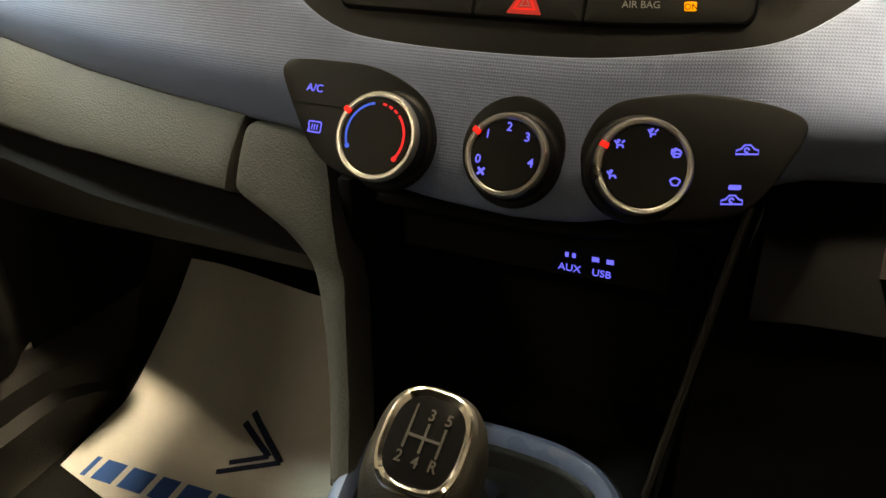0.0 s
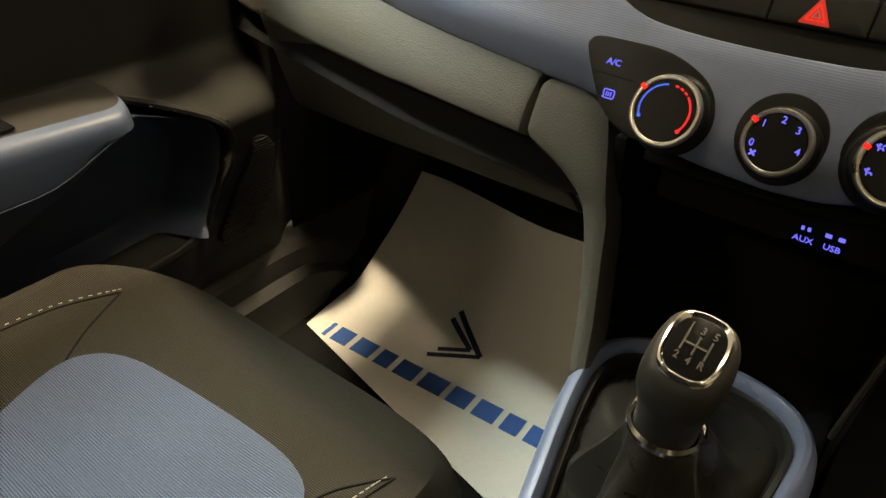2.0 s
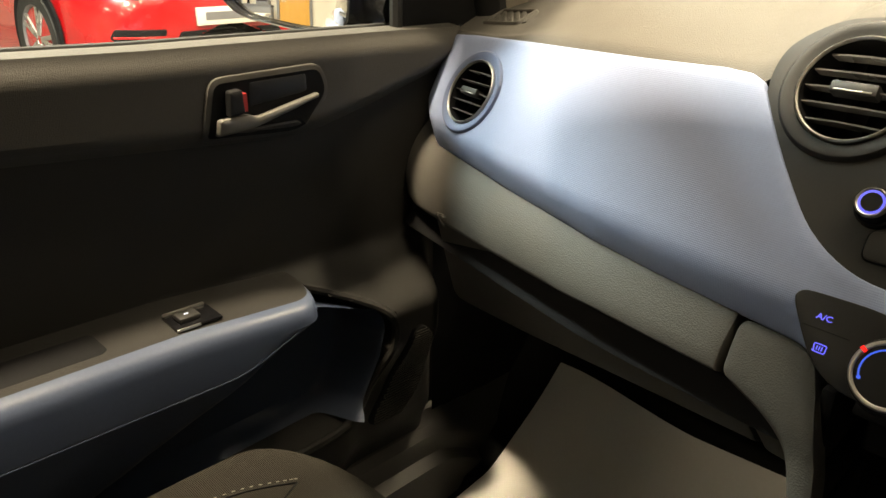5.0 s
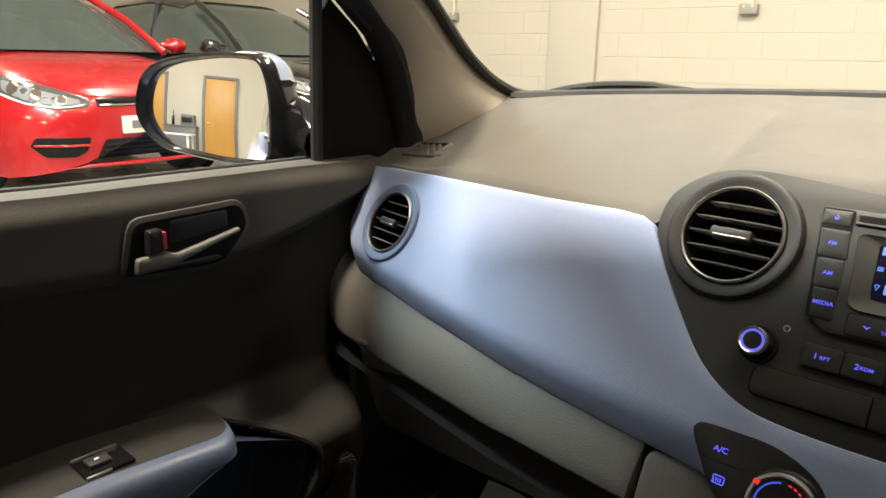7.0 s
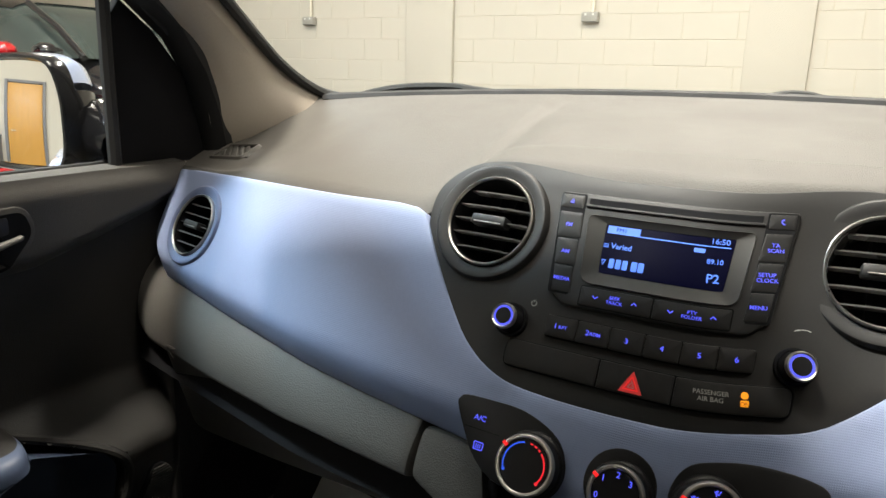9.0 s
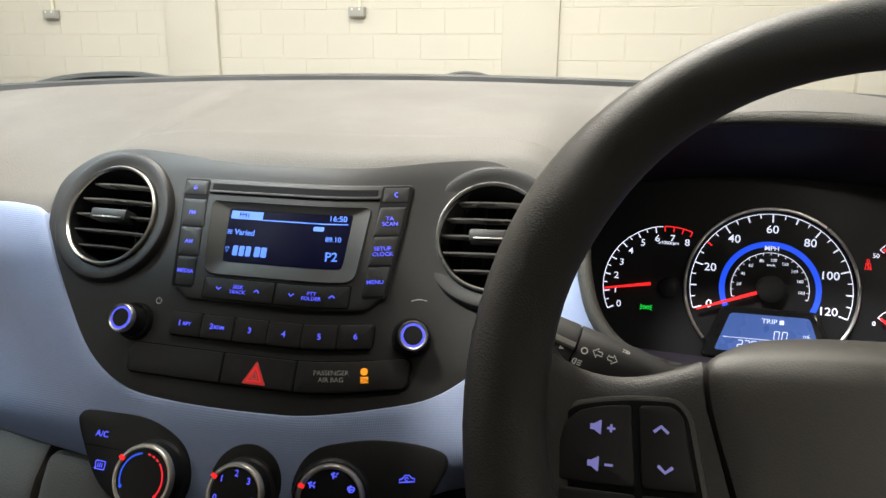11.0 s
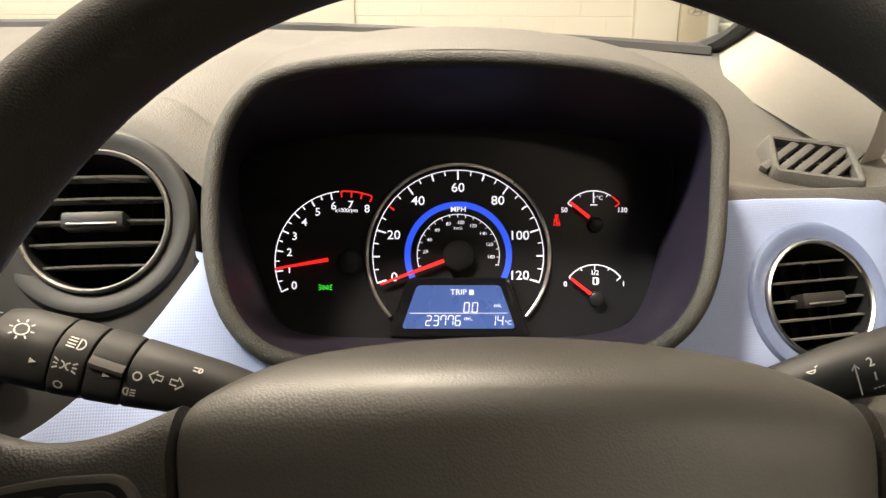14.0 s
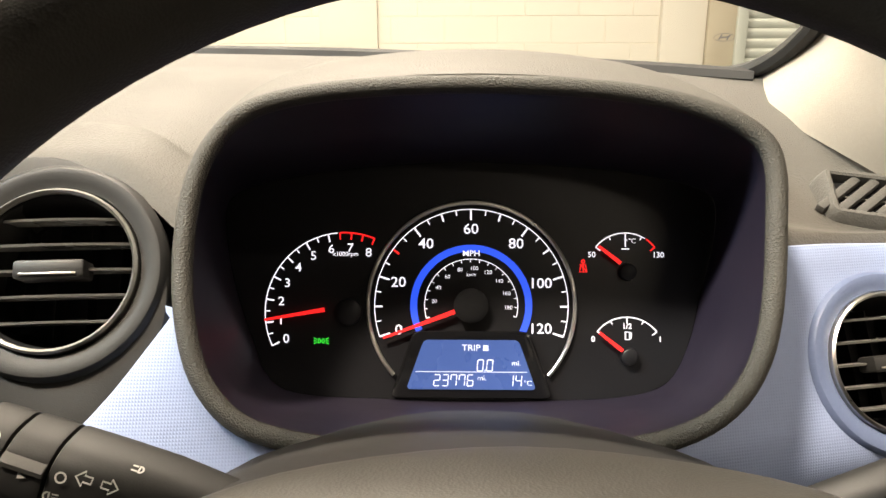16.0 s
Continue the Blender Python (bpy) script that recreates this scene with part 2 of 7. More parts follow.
def glass(name, tint=(1, 1, 1), rough=0.0):
    m = bpy.data.materials.new(name)
    m.use_nodes = True
    t = m.node_tree
    t.nodes.remove(t.nodes["Principled BSDF"])
    tr = t.nodes.new("ShaderNodeBsdfTransparent")
    tr.inputs[0].default_value = (*tint, 1)
    gl = t.nodes.new("ShaderNodeBsdfGlossy")
    gl.inputs["Roughness"].default_value = rough
    lw = t.nodes.new("ShaderNodeLayerWeight")
    lw.inputs[0].default_value = 0.5
    pw = t.nodes.new("ShaderNodeMath")
    pw.operation = "POWER"
    pw.inputs[1].default_value = 5.0
    t.links.new(lw.outputs["Facing"], pw.inputs[0])
    fr = t.nodes.new("ShaderNodeMath")
    fr.operation = "MULTIPLY_ADD"
    fr.inputs[1].default_value, fr.inputs[2].default_value = 0.9, 0.03
    t.links.new(pw.outputs[0], fr.inputs[0])
    mx = t.nodes.new("ShaderNodeMixShader")
    t.links.new(fr.outputs[0], mx.inputs[0])
    t.links.new(tr.outputs[0], mx.inputs[1])
    t.links.new(gl.outputs[0], mx.inputs[2])
    t.links.new(mx.outputs[0], t.nodes["Material Output"].inputs[0])
    return m


GLASS = glass("clear_glass", (0.94, 0.96, 0.95))
MIRROR = mat("mirror_silver", (0.93, 0.93, 0.92), 0.0, 1.0, var=0.0)


# ---- mesh tools ----
from mathutils.geometry import delaunay_2d_cdt

def world_of(o):
    m = o.matrix_basis.copy()
    if o.parent:
        m = world_of(o.parent) @ o.matrix_parent_inverse @ m
    return m


def mesh_of(name, bm, material, smooth=35):
    me = bpy.data.meshes.new(name)
    bmesh.ops.recalc_face_normals(bm, faces=bm.faces)
    bm.to_mesh(me)
    bm.free()
    me.materials.append(material)
    if smooth:
        me.polygons.foreach_set("use_smooth", [True] * len(me.polygons))
        me.set_sharp_from_angle(angle=radians(smooth))
    return me


def part(name, bm, material, parent, label="", smooth=35):
    ob = new(name, mesh_of(name, bm, material, smooth))
    ob.parent = parent
    ob.matrix_parent_inverse = world_of(parent).inverted()
    if label:
        ob["label"] = label
    return ob


def thing(name, label, category, at=(0, 0, 0), group="", kind=""):
    e = new(name)
    e.empty_display_size = 0.02
    e.matrix_basis = Matrix.Translation(at)
    return tagged(e, label, category, group, kind)


def solid(name, bm, material, label, category, kind="", group="", smooth=35):
    return tagged(new(name, mesh_of(name, bm, material, smooth)), label, category, group, kind)


def ccw(pts):
    a = sum(p[0] * q[1] - q[0] * p[1] for p, q in zip(pts, pts[1:] + pts[:1]))
    return pts if a > 0 else pts[::-1]


def fillet(pts, r, n=5):
    """A polygon with its corners rounded; r: one radius, or one for each corner."""
    out = []
    k = len(pts)
    for i, p in enumerate(pts):
        rr = r[i] if isinstance(r, (list, tuple)) else r
        p = Vector(p)
        a, b = Vector(pts[i - 1]), Vector(pts[(i + 1) % k])
        da, db = (a - p), (b - p)
        q = min(rr, da.length * 0.48, db.length * 0.48)
        if q < 1e-5:
            out.append(tuple(p))
            continue
        s, e = p + da.normalized() * q, p + db.normalized() * q
        for j in range(n + 1):
            f = j / n
            out.append(tuple((1 - f) ** 2 * s + 2 * f * (1 - f) * p + f * f * e))
    return out


def spline(pts, n=6, closed=True):
    """Catmull-Rom through points of any dimension."""
    out = []
    P = [Vector(p) for p in pts]
    k = len(P)
    rng = range(k if closed else k - 1)
    for i in rng:
        if closed:
            a, b, c, d = P[i - 1], P[i], P[(i + 1) % k], P[(i + 2) % k]
        else:
            a, b, c, d = P[max(i - 1, 0)], P[i], P[i + 1], P[min(i + 2, k - 1)]
        for j in range(n):
            f = j / n
            out.append(0.5 * (2 * b + (c - a) * f + (2 * a - 5 * b + 4 * c - d) * f * f + (3 * b - a - 3 * c + d) * f ** 3))
    if not closed:
        out.append(P[-1])
    return [tuple(v) for v in out]


def inset(pts, o):
    k = len(pts)
    out = []
    for i in range(k):
        a, p, b = Vector(pts[i - 1]), Vector(pts[i]), Vector(pts[(i + 1) % k])
        t = (b - a)
        if t.length < 1e-9:
            out.append(tuple(p))
            continue
        t.normalize()
        out.append((p.x - t.y * o, p.y + t.x * o))
    return out


def inside(pt, poly):
    x, y = pt
    r = False
    for (x0, y0), (x1, y1) in zip(poly, poly[1:] + poly[:1]):
        if (y0 > y) != (y1 > y) and x < (x1 - x0) * (y - y0) / (y1 - y0) + x0:
            r = not r
    return r


def sheet(outline, fn, thick=0.01, r=0.002, step=0.03, back=False, holes=()):
    """A slab with rounded front edges over a surface: fn(u, v, d) gives the place d below the surface."""
    bm = bmesh.new()
    pts = ccw([tuple(p) for p in outline])
    if step:
        fine = []
        for a, b in zip(pts, pts[1:] + pts[:1]):
            n = max(1, int(math.dist(a, b) / step + 0.5))
            fine += [(a[0] + (b[0] - a[0]) * k / n, a[1] + (b[1] - a[1]) * k / n) for k in range(n)]
        pts = fine
    rings = [(0, thick), (0, r), (0.3 * r, 0.3 * r), (r, 0)]
    if r <= 0:
        rings = [(0, thick), (0, 0)]
    loops = []
    flat = pts
    for o, d in rings:
        flat = inset(pts, o) if o else pts
        loops.append([bm.verts.new(fn(u, v, d)) for u, v in flat])
    for A, B in zip(loops, loops[1:]):
        for i in range(len(A)):
            j = (i + 1) % len(A)
            bm.faces.new((A[i], A[j], B[j], B[i]))
    for h in holes:
        h0, h1 = [bm.verts.new(fn(u, v, 0)) for u, v in h], [bm.verts.new(fn(u, v, thick)) for u, v in h]
        for i in range(len(h)):
            j = (i + 1) % len(h)
            bm.faces.new((h0[i], h0[j], h1[j], h1[i]))
    P, E = [Vector(q) for q in flat], [(i, (i + 1) % len(flat)) for i in range(len(flat))]
    for h in holes:
        k = len(P)
        P += [Vector(q) for q in h]
        E += [(k + i, k + (i + 1) % len(h)) for i in range(len(h))]
    if step:
        us, ws = [q[0] for q in flat], [q[1] for q in flat]
        nu, nv = int((max(us) - min(us)) / step), int((max(ws) - min(ws)) / step)
        for i in range(nu + 1):
            for j in range(nv + 1):
                q = (min(us) + (i + 0.5) * step, min(ws) + (j + 0.5) * step)
                if inside(q, flat) and not any(inside(q, h) for h in holes):
                    near = min((q[0] - s.x) ** 2 + (q[1] - s.y) ** 2 for s in P[:len(E)])
                    if near > (0.3 * step) ** 2:
                        P.append(Vector(q))
    verts, _, faces, *_ = delaunay_2d_cdt(P, E, [], 0, 1e-7)
    good = []
    for f in faces:
        c = sum((verts[i] for i in f), Vector((0, 0))) / len(f)
        if inside(c, flat) and not any(inside(c, h) for h in holes):
            good.append(f)
    for d, flip in ((0, False), (thick, True)) if back else ((0, False),):
        made = [bm.verts.new(fn(v.x, v.y, d)) for v in verts]
        for f in good:
            bm.faces.new([made[i] for i in (f[::-1] if flip else f)])
    bmesh.ops.remove_doubles(bm, verts=bm.verts, dist=1e-6)
    loose = [v for v in bm.verts if not v.link_faces]
    bmesh.ops.delete(bm, geom=loose, context="VERTS")
    return bm


def disc(x, z, r, n=40, squeeze=1.0):
    return [(x + r * math.cos(2 * math.pi * i / n), z + r * squeeze * math.sin(2 * math.pi * i / n)) for i in range(n)]


def flatten(M):
    return lambda u, v, d: M @ Vector((u, v, -d))


def slab(outline, M, thick=0.004, r=0.001, back=False):
    return sheet(outline, flatten(M), thick, r, 0, back)


def lathe(profile, M=Matrix(), n=40, arc=(0, 360)):
    """Profile of (radius, height) round the local z."""
    bm = bmesh.new()
    full = abs(arc[1] - arc[0]) >= 360
    cols = []
    for i in range(n if full else n + 1):
        a = radians(arc[0] + (arc[1] - arc[0]) * i / n)
        cols.append([bm.verts.new(M @ Vector((r * math.cos(a), r * math.sin(a), z))) for r, z in profile])
    for i in range(len(cols) if full else len(cols) - 1):
        A, B = cols[i], cols[(i + 1) % len(cols)]
        for k in range(len(A) - 1):
            bm.faces.new((A[k], B[k], B[k + 1], A[k + 1]))
    bmesh.ops.remove_doubles(bm, verts=bm.verts, dist=1e-6)
    return bm


def tube(path, radius, n=12, closed=False, squash=None, up=(0, 0, 1)):
    """A swept tube; radius: a number or one for each point; squash: (side, up) factors."""
    bm = bmesh.new()
    P = [Vector(p) for p in path]
    k = len(P)
    loops = []
    sx, sy = squash or (1, 1)
    for i, p in enumerate(P):
        a = P[i - 1] if (closed or i) else P[i]
        b = P[(i + 1) % k] if (closed or i < k - 1) else P[i]
        t = (b - a).normalized()
        s = t.cross(Vector(up))
        if s.length < 1e-4:
            s = t.cross(Vector((1, 0, 0)))
        s.normalize()
        w = s.cross(t)
        r = radius[i] if isinstance(radius, (list, tuple)) else radius
        loops.append([bm.verts.new(p + s * (r * sx * math.cos(2 * math.pi * j / n)) + w * (r * sy * math.sin(2 * math.pi * j / n))) for j in range(n)])
    m = k if closed else k - 1
    for i in range(m):
        A, B = loops[i], loops[(i + 1) % k]
        for j in range(n):
            q = (j + 1) % n
            bm.faces.new((A[j], A[q], B[q], B[j]))
    if not closed:
        bm.faces.new(loops[0])
        bm.faces.new(loops[-1][::-1])
    return bm


def loft(rows, closed=False, caps=False):
    bm = bmesh.new()
    R = [[bm.verts.new(p) for p in row] for row in rows]
    n = len(R[0])
    for A, B in zip(R, R[1:]):
        for j in range(n if closed else n - 1):
            q = (j + 1) % n
            bm.faces.new((A[j], A[q], B[q], B[j]))
    if caps:
        bm.faces.new(R[0])
        bm.faces.new(R[-1][::-1])
    bmesh.ops.remove_doubles(bm, verts=bm.verts, dist=1e-6)
    return bm


def box(lo, hi, bevel=0.0, M=None, seg=2):
    bm = bmesh.new()
    lo, hi = Vector(lo), Vector(hi)
    bmesh.ops.create_cube(bm, size=1)
    for v in bm.verts:
        v.co = Vector((lo[i] + (v.co[i] + 0.5) * (hi[i] - lo[i]) for i in range(3)))
    if bevel:
        bmesh.ops.bevel(bm, geom=bm.edges[:], offset=bevel, segments=seg, profile=0.5, affect="EDGES")
    if M:
        bmesh.ops.transform(bm, matrix=M, verts=bm.verts)
    return bm


def joined(*bms):
    out = bmesh.new()
    for b in bms:
        me = bpy.data.meshes.new("tmp")
        b.to_mesh(me)
        b.free()
        out.from_mesh(me)
        bpy.data.meshes.remove(me)
    return out


def lettering(text, size, M, material, parent, name="lettering", label="", align="CENTER", wide=1.0, bold=0.0):
    cu = bpy.data.curves.new("t", "FONT")
    cu.body, cu.size, cu.align_x, cu.align_y = text, size, align, "CENTER"
    cu.extrude, cu.offset, cu.resolution_u = 0.0001, bold * size, 3
    to = bpy.data.objects.new("t", cu)
    me = bpy.data.meshes.new_from_object(to)
    bm = bmesh.new()
    bm.from_mesh(me)
    bpy.data.objects.remove(to)
    bpy.data.curves.remove(cu)
    bpy.data.meshes.remove(me)
    bmesh.ops.transform(bm, matrix=M @ Matrix.Diagonal((wide, 1, 1, 1)), verts=bm.verts)
    return part(name, bm, material, parent, label, smooth=0)


def stroke(paths, width, M, thick=0.0002):
    """Flat strokes along 2D paths, on a local plane."""
    bms = []
    for p in paths:
        P = [Vector(q) for q in p]
        shut = (P[0] - P[-1]).length < 1e-7 and len(P) > 2
        if shut:
            P = P[:-1]
        k = len(P)
        bm = bmesh.new()
        A, B = [], []
        for i, q in enumerate(P):
            a = P[i - 1] if (shut or i) else P[i]
            b = P[(i + 1) % k] if (shut or i < k - 1) else P[i]
            t = (b - a).normalized()
            o = Vector((-t.y, t.x)) * width / 2
            A.append(bm.verts.new(M @ Vector((*(q + o), thick))))
            B.append(bm.verts.new(M @ Vector((*(q - o), thick))))
        for i in range(k if shut else k - 1):
            j = (i + 1) % k
            bm.faces.new((A[i], A[j], B[j], B[i]))
        bms.append(bm)
    return joined(*bms)


def arc2(cx, cy, r, a0, a1, n=24):
    return [(cx + r * math.cos(radians(a0 + (a1 - a0) * i / n)), cy + r * math.sin(radians(a0 + (a1 - a0) * i / n))) for i in range(n + 1)]


def dense(pts, n=8):
    """The same closed outline with n points on each of its edges."""
    return [(a[0] + (b[0] - a[0]) * k / n, a[1] + (b[1] - a[1]) * k / n) for a, b in zip(pts, pts[1:] + pts[:1]) for k in range(n)]


def rect(x0, y0, x1, y1):
    return [(x0, y0), (x1, y0), (x1, y1), (x0, y1)]


def smoothstep(a, b, x):
    f = min(max((x - a) / (b - a), 0), 1)
    return f * f * (3 - 2 * f)


def lerp_table(tab, x):
    return float(np.interp(x, [p[0] for p in tab], [p[1] for p in tab]))


# ---- the dashboard's front surface ----
def driver_set(x):
    """The face is turned towards the driver: right of the middle it lies deeper."""
    return 0.033 * smoothstep(0.02, 0.16, x)


def drawn_in(x, z):
    """Places on the turned upper part of the centre stack draw closer to the middle."""
    up = smoothstep(0.755, 0.790, z)
    return x - 0.0119 * smoothstep(0.02, 0.16, x) * smoothstep(0.215, 0.165, x) * up - 0.0065 * smoothstep(0.02, 0.06, x) * smoothstep(0.125, 0.08, x) * (1 - up)


def dash_y(x, z):
    ax = abs(x)
    g = 0.2 * ax * ax if ax < 0.33 else 0.0218 + 0.22 * (ax - 0.33)
    return 0.30 + 0.55 * (z - 0.8) + g + driver_set(x)


def dash_frame(x, z, out=0.0):
    """Local axes on the dash front: x to the right, y up the face, z out of it."""
    e = 1e-3
    tx = Vector((1, (dash_y(x + e, z) - dash_y(x - e, z)) / (2 * e), 0)).normalized()
    up = Vector((0, 0.55, 1)).normalized()
    n = tx.cross(up).normalized()
    up = n.cross(tx)
    o = Vector((drawn_in(x, z), dash_y(x, z), z)) + n * out
    return Matrix(((tx.x, up.x, n.x, o.x), (tx.y, up.y, n.y, o.y), (tx.z, up.z, n.z, o.z), (0, 0, 0, 1)))


DASH_N = Vector((0, -1, 0.55)).normalized()


def on_dash(off=0.0, bulge=None):
    def fn(u, v, d):
        y = dash_y(u, v) + (bulge(u, v) if bulge else 0)
        return Vector((drawn_in(u, v), y, v)) - DASH_N * (d + off)
    return fn


# ---- dashboard ----
dash = thing("dashboard", "grey and pale blue car dashboard with black centre stack", "dashboard", (0, 0.45, 0.7))


def pad_front(x):
    return 0.934 - 0.045 * smoothstep(0.155, 0.235, abs(x)) - 0.006 * smoothstep(0.45, 0.6, abs(x))


def pad_point(x, s, y0=None):
    zf = pad_front(x)
    yf = dash_y(x, zf) + 0.003
    yb, zb = 0.745 - 0.28 * x * x, 0.986 - 0.06 * x * x
    y = yf + (yb - yf) * s
    if y0 is not None and y < y0:
        s = (y0 - yf) / (yb - yf)
        y = y0
    z = zf + (zb - zf) * (1 - max(0.0, 1 - s) ** (1.7 - 0.75 * smoothstep(0.40, 0.58, abs(x))))
    # shallow tray in the middle of the top
    tray = smoothstep(0.205, 0.190, abs(x) - 0.03 * s) * smoothstep(0.17, 0.205, s + 0.6 * max(0.0, abs(x) - 0.12)) * smoothstep(1.0, 0.8, s)
    z -= 0.0075 * tray + 0.011 * smoothstep(0.47, 0.58, abs(x)) * smoothstep(0.0, 0.12, s) * smoothstep(0.75, 0.35, s)
    # rounded front lip
    return Vector((x, y, z - 0.010 * max(0.0, 1 - s / 0.045) ** 2))


xs = sorted(set([round(-0.668 + i * 0.008, 4) for i in range(168)] + [0.2049, 0.2051, 0.5029, 0.5031]))
ss = [0, 0.01, 0.02, 0.033, 0.05, 0.08, 0.11, 0.14, 0.165, 0.178, 0.19, 0.2, 0.21, 0.23, 0.26, 0.3, 0.36, 0.42, 0.5, 0.6, 0.7, 0.8, 0.9, 0.95, 1.0, 1.06]
rows = []
for x in xs:
    hole = 0.205 < x < 0.503
    rows.append([pad_point(x, s, 0.535 if hole else None) for s in ss])
part("top_pad", loft(rows), PAD, dash, "grey grained soft dash top")

# dark body behind the panels
for a, b, lo, hi in ((-0.655, -0.12, 0.665, 0.915), (-0.12, 0.125, 0.745, 0.915), (0.125, 0.2, 0.665, 0.915), (0.2, 0.5, 0.665, 0.79), (0.5, 0.655, 0.665, 0.875)):
    o = rect(a, lo, b, hi)
    part("core", sheet(o, on_dash(0.05), 0.06, 0.0, 0.03), MATTE, dash)

# centre stack
VENTS = [disc(-0.1500, 0.8880, 0.0378, squeeze=0.876), disc(0.1555, 0.8835, 0.0405, squeeze=0.876)]
left_half = [(-0.08, 0.773), (-0.116, 0.778), (-0.150, 0.792), (-0.178, 0.820), (-0.201, 0.852), (-0.213, 0.88), (-0.2125, 0.905), (-0.200, 0.921), (-0.176, 0.934), (-0.145, 0.9385), (-0.11, 0.937), (-0.06, 0.9325)]
right_half = [(0.08, 0.773), (0.116, 0.778), (0.146, 0.792), (0.180, 0.820), (0.199, 0.852), (0.2005, 0.88), (0.190, 0.906), (0.1765, 0.922), (0.164, 0.931), (0.145, 0.9365), (0.11, 0.936), (0.06, 0.9325)]
stack = spline([(0, 0.770)] + right_half + [(0, 0.9315)] + left_half[::-1], 4)
part("centre_fascia", sheet(stack, on_dash(0.003), 0.03, 0.002, 0.012, holes=VENTS), FASCIA, dash, "matte charcoal centre stack panel")

BOTTOM = [(-0.70, 0.790), (-0.66, 0.768), (-0.615, 0.750), (-0.466, 0.738), (-0.317, 0.729), (-0.256, 0.725), (-0.212, 0.7225), (-0.155, 0.719), (-0.128, 0.717),
          (-0.105, 0.712), (-0.085, 0.707), (0, 0.701)]


def lower_edge(x):
    return lerp_table(BOTTOM, -abs(x))


def roll_under(x, z):
    """The blue panel's lower edge turns in under itself."""
    h = 0.036 - 0.018 * smoothstep(0.135, 0.06, abs(x))
    d = max(0.0, lower_edge(x) + h - z)
    side = max(0.0, abs(x) - 0.615)
    return 0.97 * (math.sqrt(d * d + 0.000064) - 0.008) + 7.0 * side * side


left_low = [(-0.656, 0.768), (-0.635, 0.755), (-0.615, 0.750), (-0.466, 0.738), (-0.317, 0.729), (-0.256, 0.725), (-0.212, 0.7225), (-0.155, 0.719), (-0.128, 0.717),
            (-0.105, 0.712), (-0.085, 0.707), (-0.04, 0.7025), (0, 0.701), (0.04, 0.7025), (0.085, 0.707), (0.105, 0.712), (0.1285, 0.717)]
behind_wheel = [(0.1500, 0.796), (0.1775, 0.821), (0.198, 0.854), (0.2045, 0.8655), (0.2052, 0.8665), (0.2135, 0.8550), (0.2215, 0.8380), (0.2380, 0.8205), (0.2610, 0.8130), (0.300, 0.8085), (0.350, 0.8072),
          (0.40, 0.806), (0.435, 0.800), (0.462, 0.803), (0.484, 0.815), (0.499, 0.834), (0.508, 0.859), (0.511, 0.882), (0.55, 0.882), (0.60, 0.880), (0.640, 0.876), (0.662, 0.862), (0.673, 0.835), (0.674, 0.80),
          (0.668, 0.780), (0.656, 0.768), (0.635, 0.755), (0.615, 0.750), (0.466, 0.738), (0.317, 0.729), (0.256, 0.725), (0.196, 0.722), (0.1385, 0.719)]
left_top = [(0.124, 0.783), (0.085, 0.778), (0.0, 0.774), (-0.073, 0.7745), (-0.111, 0.780), (-0.1430, 0.797), (-0.1695, 0.824), (-0.194, 0.854),
            (-0.2105, 0.877), (-0.2175, 0.886), (-0.229, 0.8905), (-0.254, 0.892), (-0.37, 0.889), (-0.506, 0.886), (-0.60, 0.883), (-0.640, 0.880), (-0.662, 0.866), (-0.673, 0.835), (-0.674, 0.80), (-0.668, 0.780)]
BLUE_VENTS = [disc(-0.561, 0.824, 0.0378, squeeze=0.876), disc(0.581, 0.8210, 0.0400, squeeze=0.876)]
part("fascia_panel", sheet(left_low + behind_wheel[:4:-1] + spline(behind_wheel[4::-1] + left_top[:10], 4, False) + left_top[10:], on_dash(0.0, roll_under), 0.02, 0.0035, 0.009, holes=BLUE_VENTS), BLUE, dash, "pale blue textured fascia panel")

# knee pads under the blue panels, split by a slot
def knee(x, z):
    c = lower_edge(x) - 0.027
    return 0.018 + (14.0 if z > c else 7.0) * (z - c) ** 2


def knee_outline(x0, x1):
    xs_ = [x0 + (x1 - x0) * i / 12 for i in range(13)]
    low = [(x, lerp_table([(-0.66, 0.6755), (-0.44, 0.6800), (-0.30, 0.6845), (-0.17, 0.6825)], -abs(x))) for x in xs_]
    return low + [(x, lower_edge(x) + 0.008) for x in xs_[::-1]]


for a, b in ((-0.662, -0.1755), (0.182, 0.662)):
    part("knee_pad", sheet(knee_outline(a, b), on_dash(0.0, knee), 0.045, 0.004, 0.012), PAD, dash, "grey grained lower dash pad")

# glovebox lid; a raised black patch paints the recessed pull's shade
def lid_depth(u, v):
    """The lid lies well behind the knee pad and slopes away downwards."""
    return 0.352 - 0.35 * (v - 0.614) + 0.05 * max(0.0, abs(u) - 0.45) - dash_y(u, v)


lid = fillet([(-0.575, 0.557), (-0.565, 0.690), (-0.235, 0.700), (-0.215, 0.642), (-0.178, 0.583), (-0.168, 0.560), (-0.30, 0.560)], [0.02, 0.005, 0.005, 0.004, 0.006, 0.004, 0.02])
glove = part("glovebox_lid", sheet(lid, on_dash(0.0, lid_depth), 0.02, 0.004, 0.03), DOORP, dash, "dark grey grained glovebox lid")
pull = fillet([(-0.432, 0.632), (-0.410, 0.606), (-0.375, 0.604), (-0.338, 0.606), (-0.352, 0.624), (-0.366, 0.630), (-0.400, 0.622)], 0.004)
part("latch_recess", sheet(pull, on_dash(-0.001, lid_depth), 0.004, 0.001, 0.02), MATTE, glove)
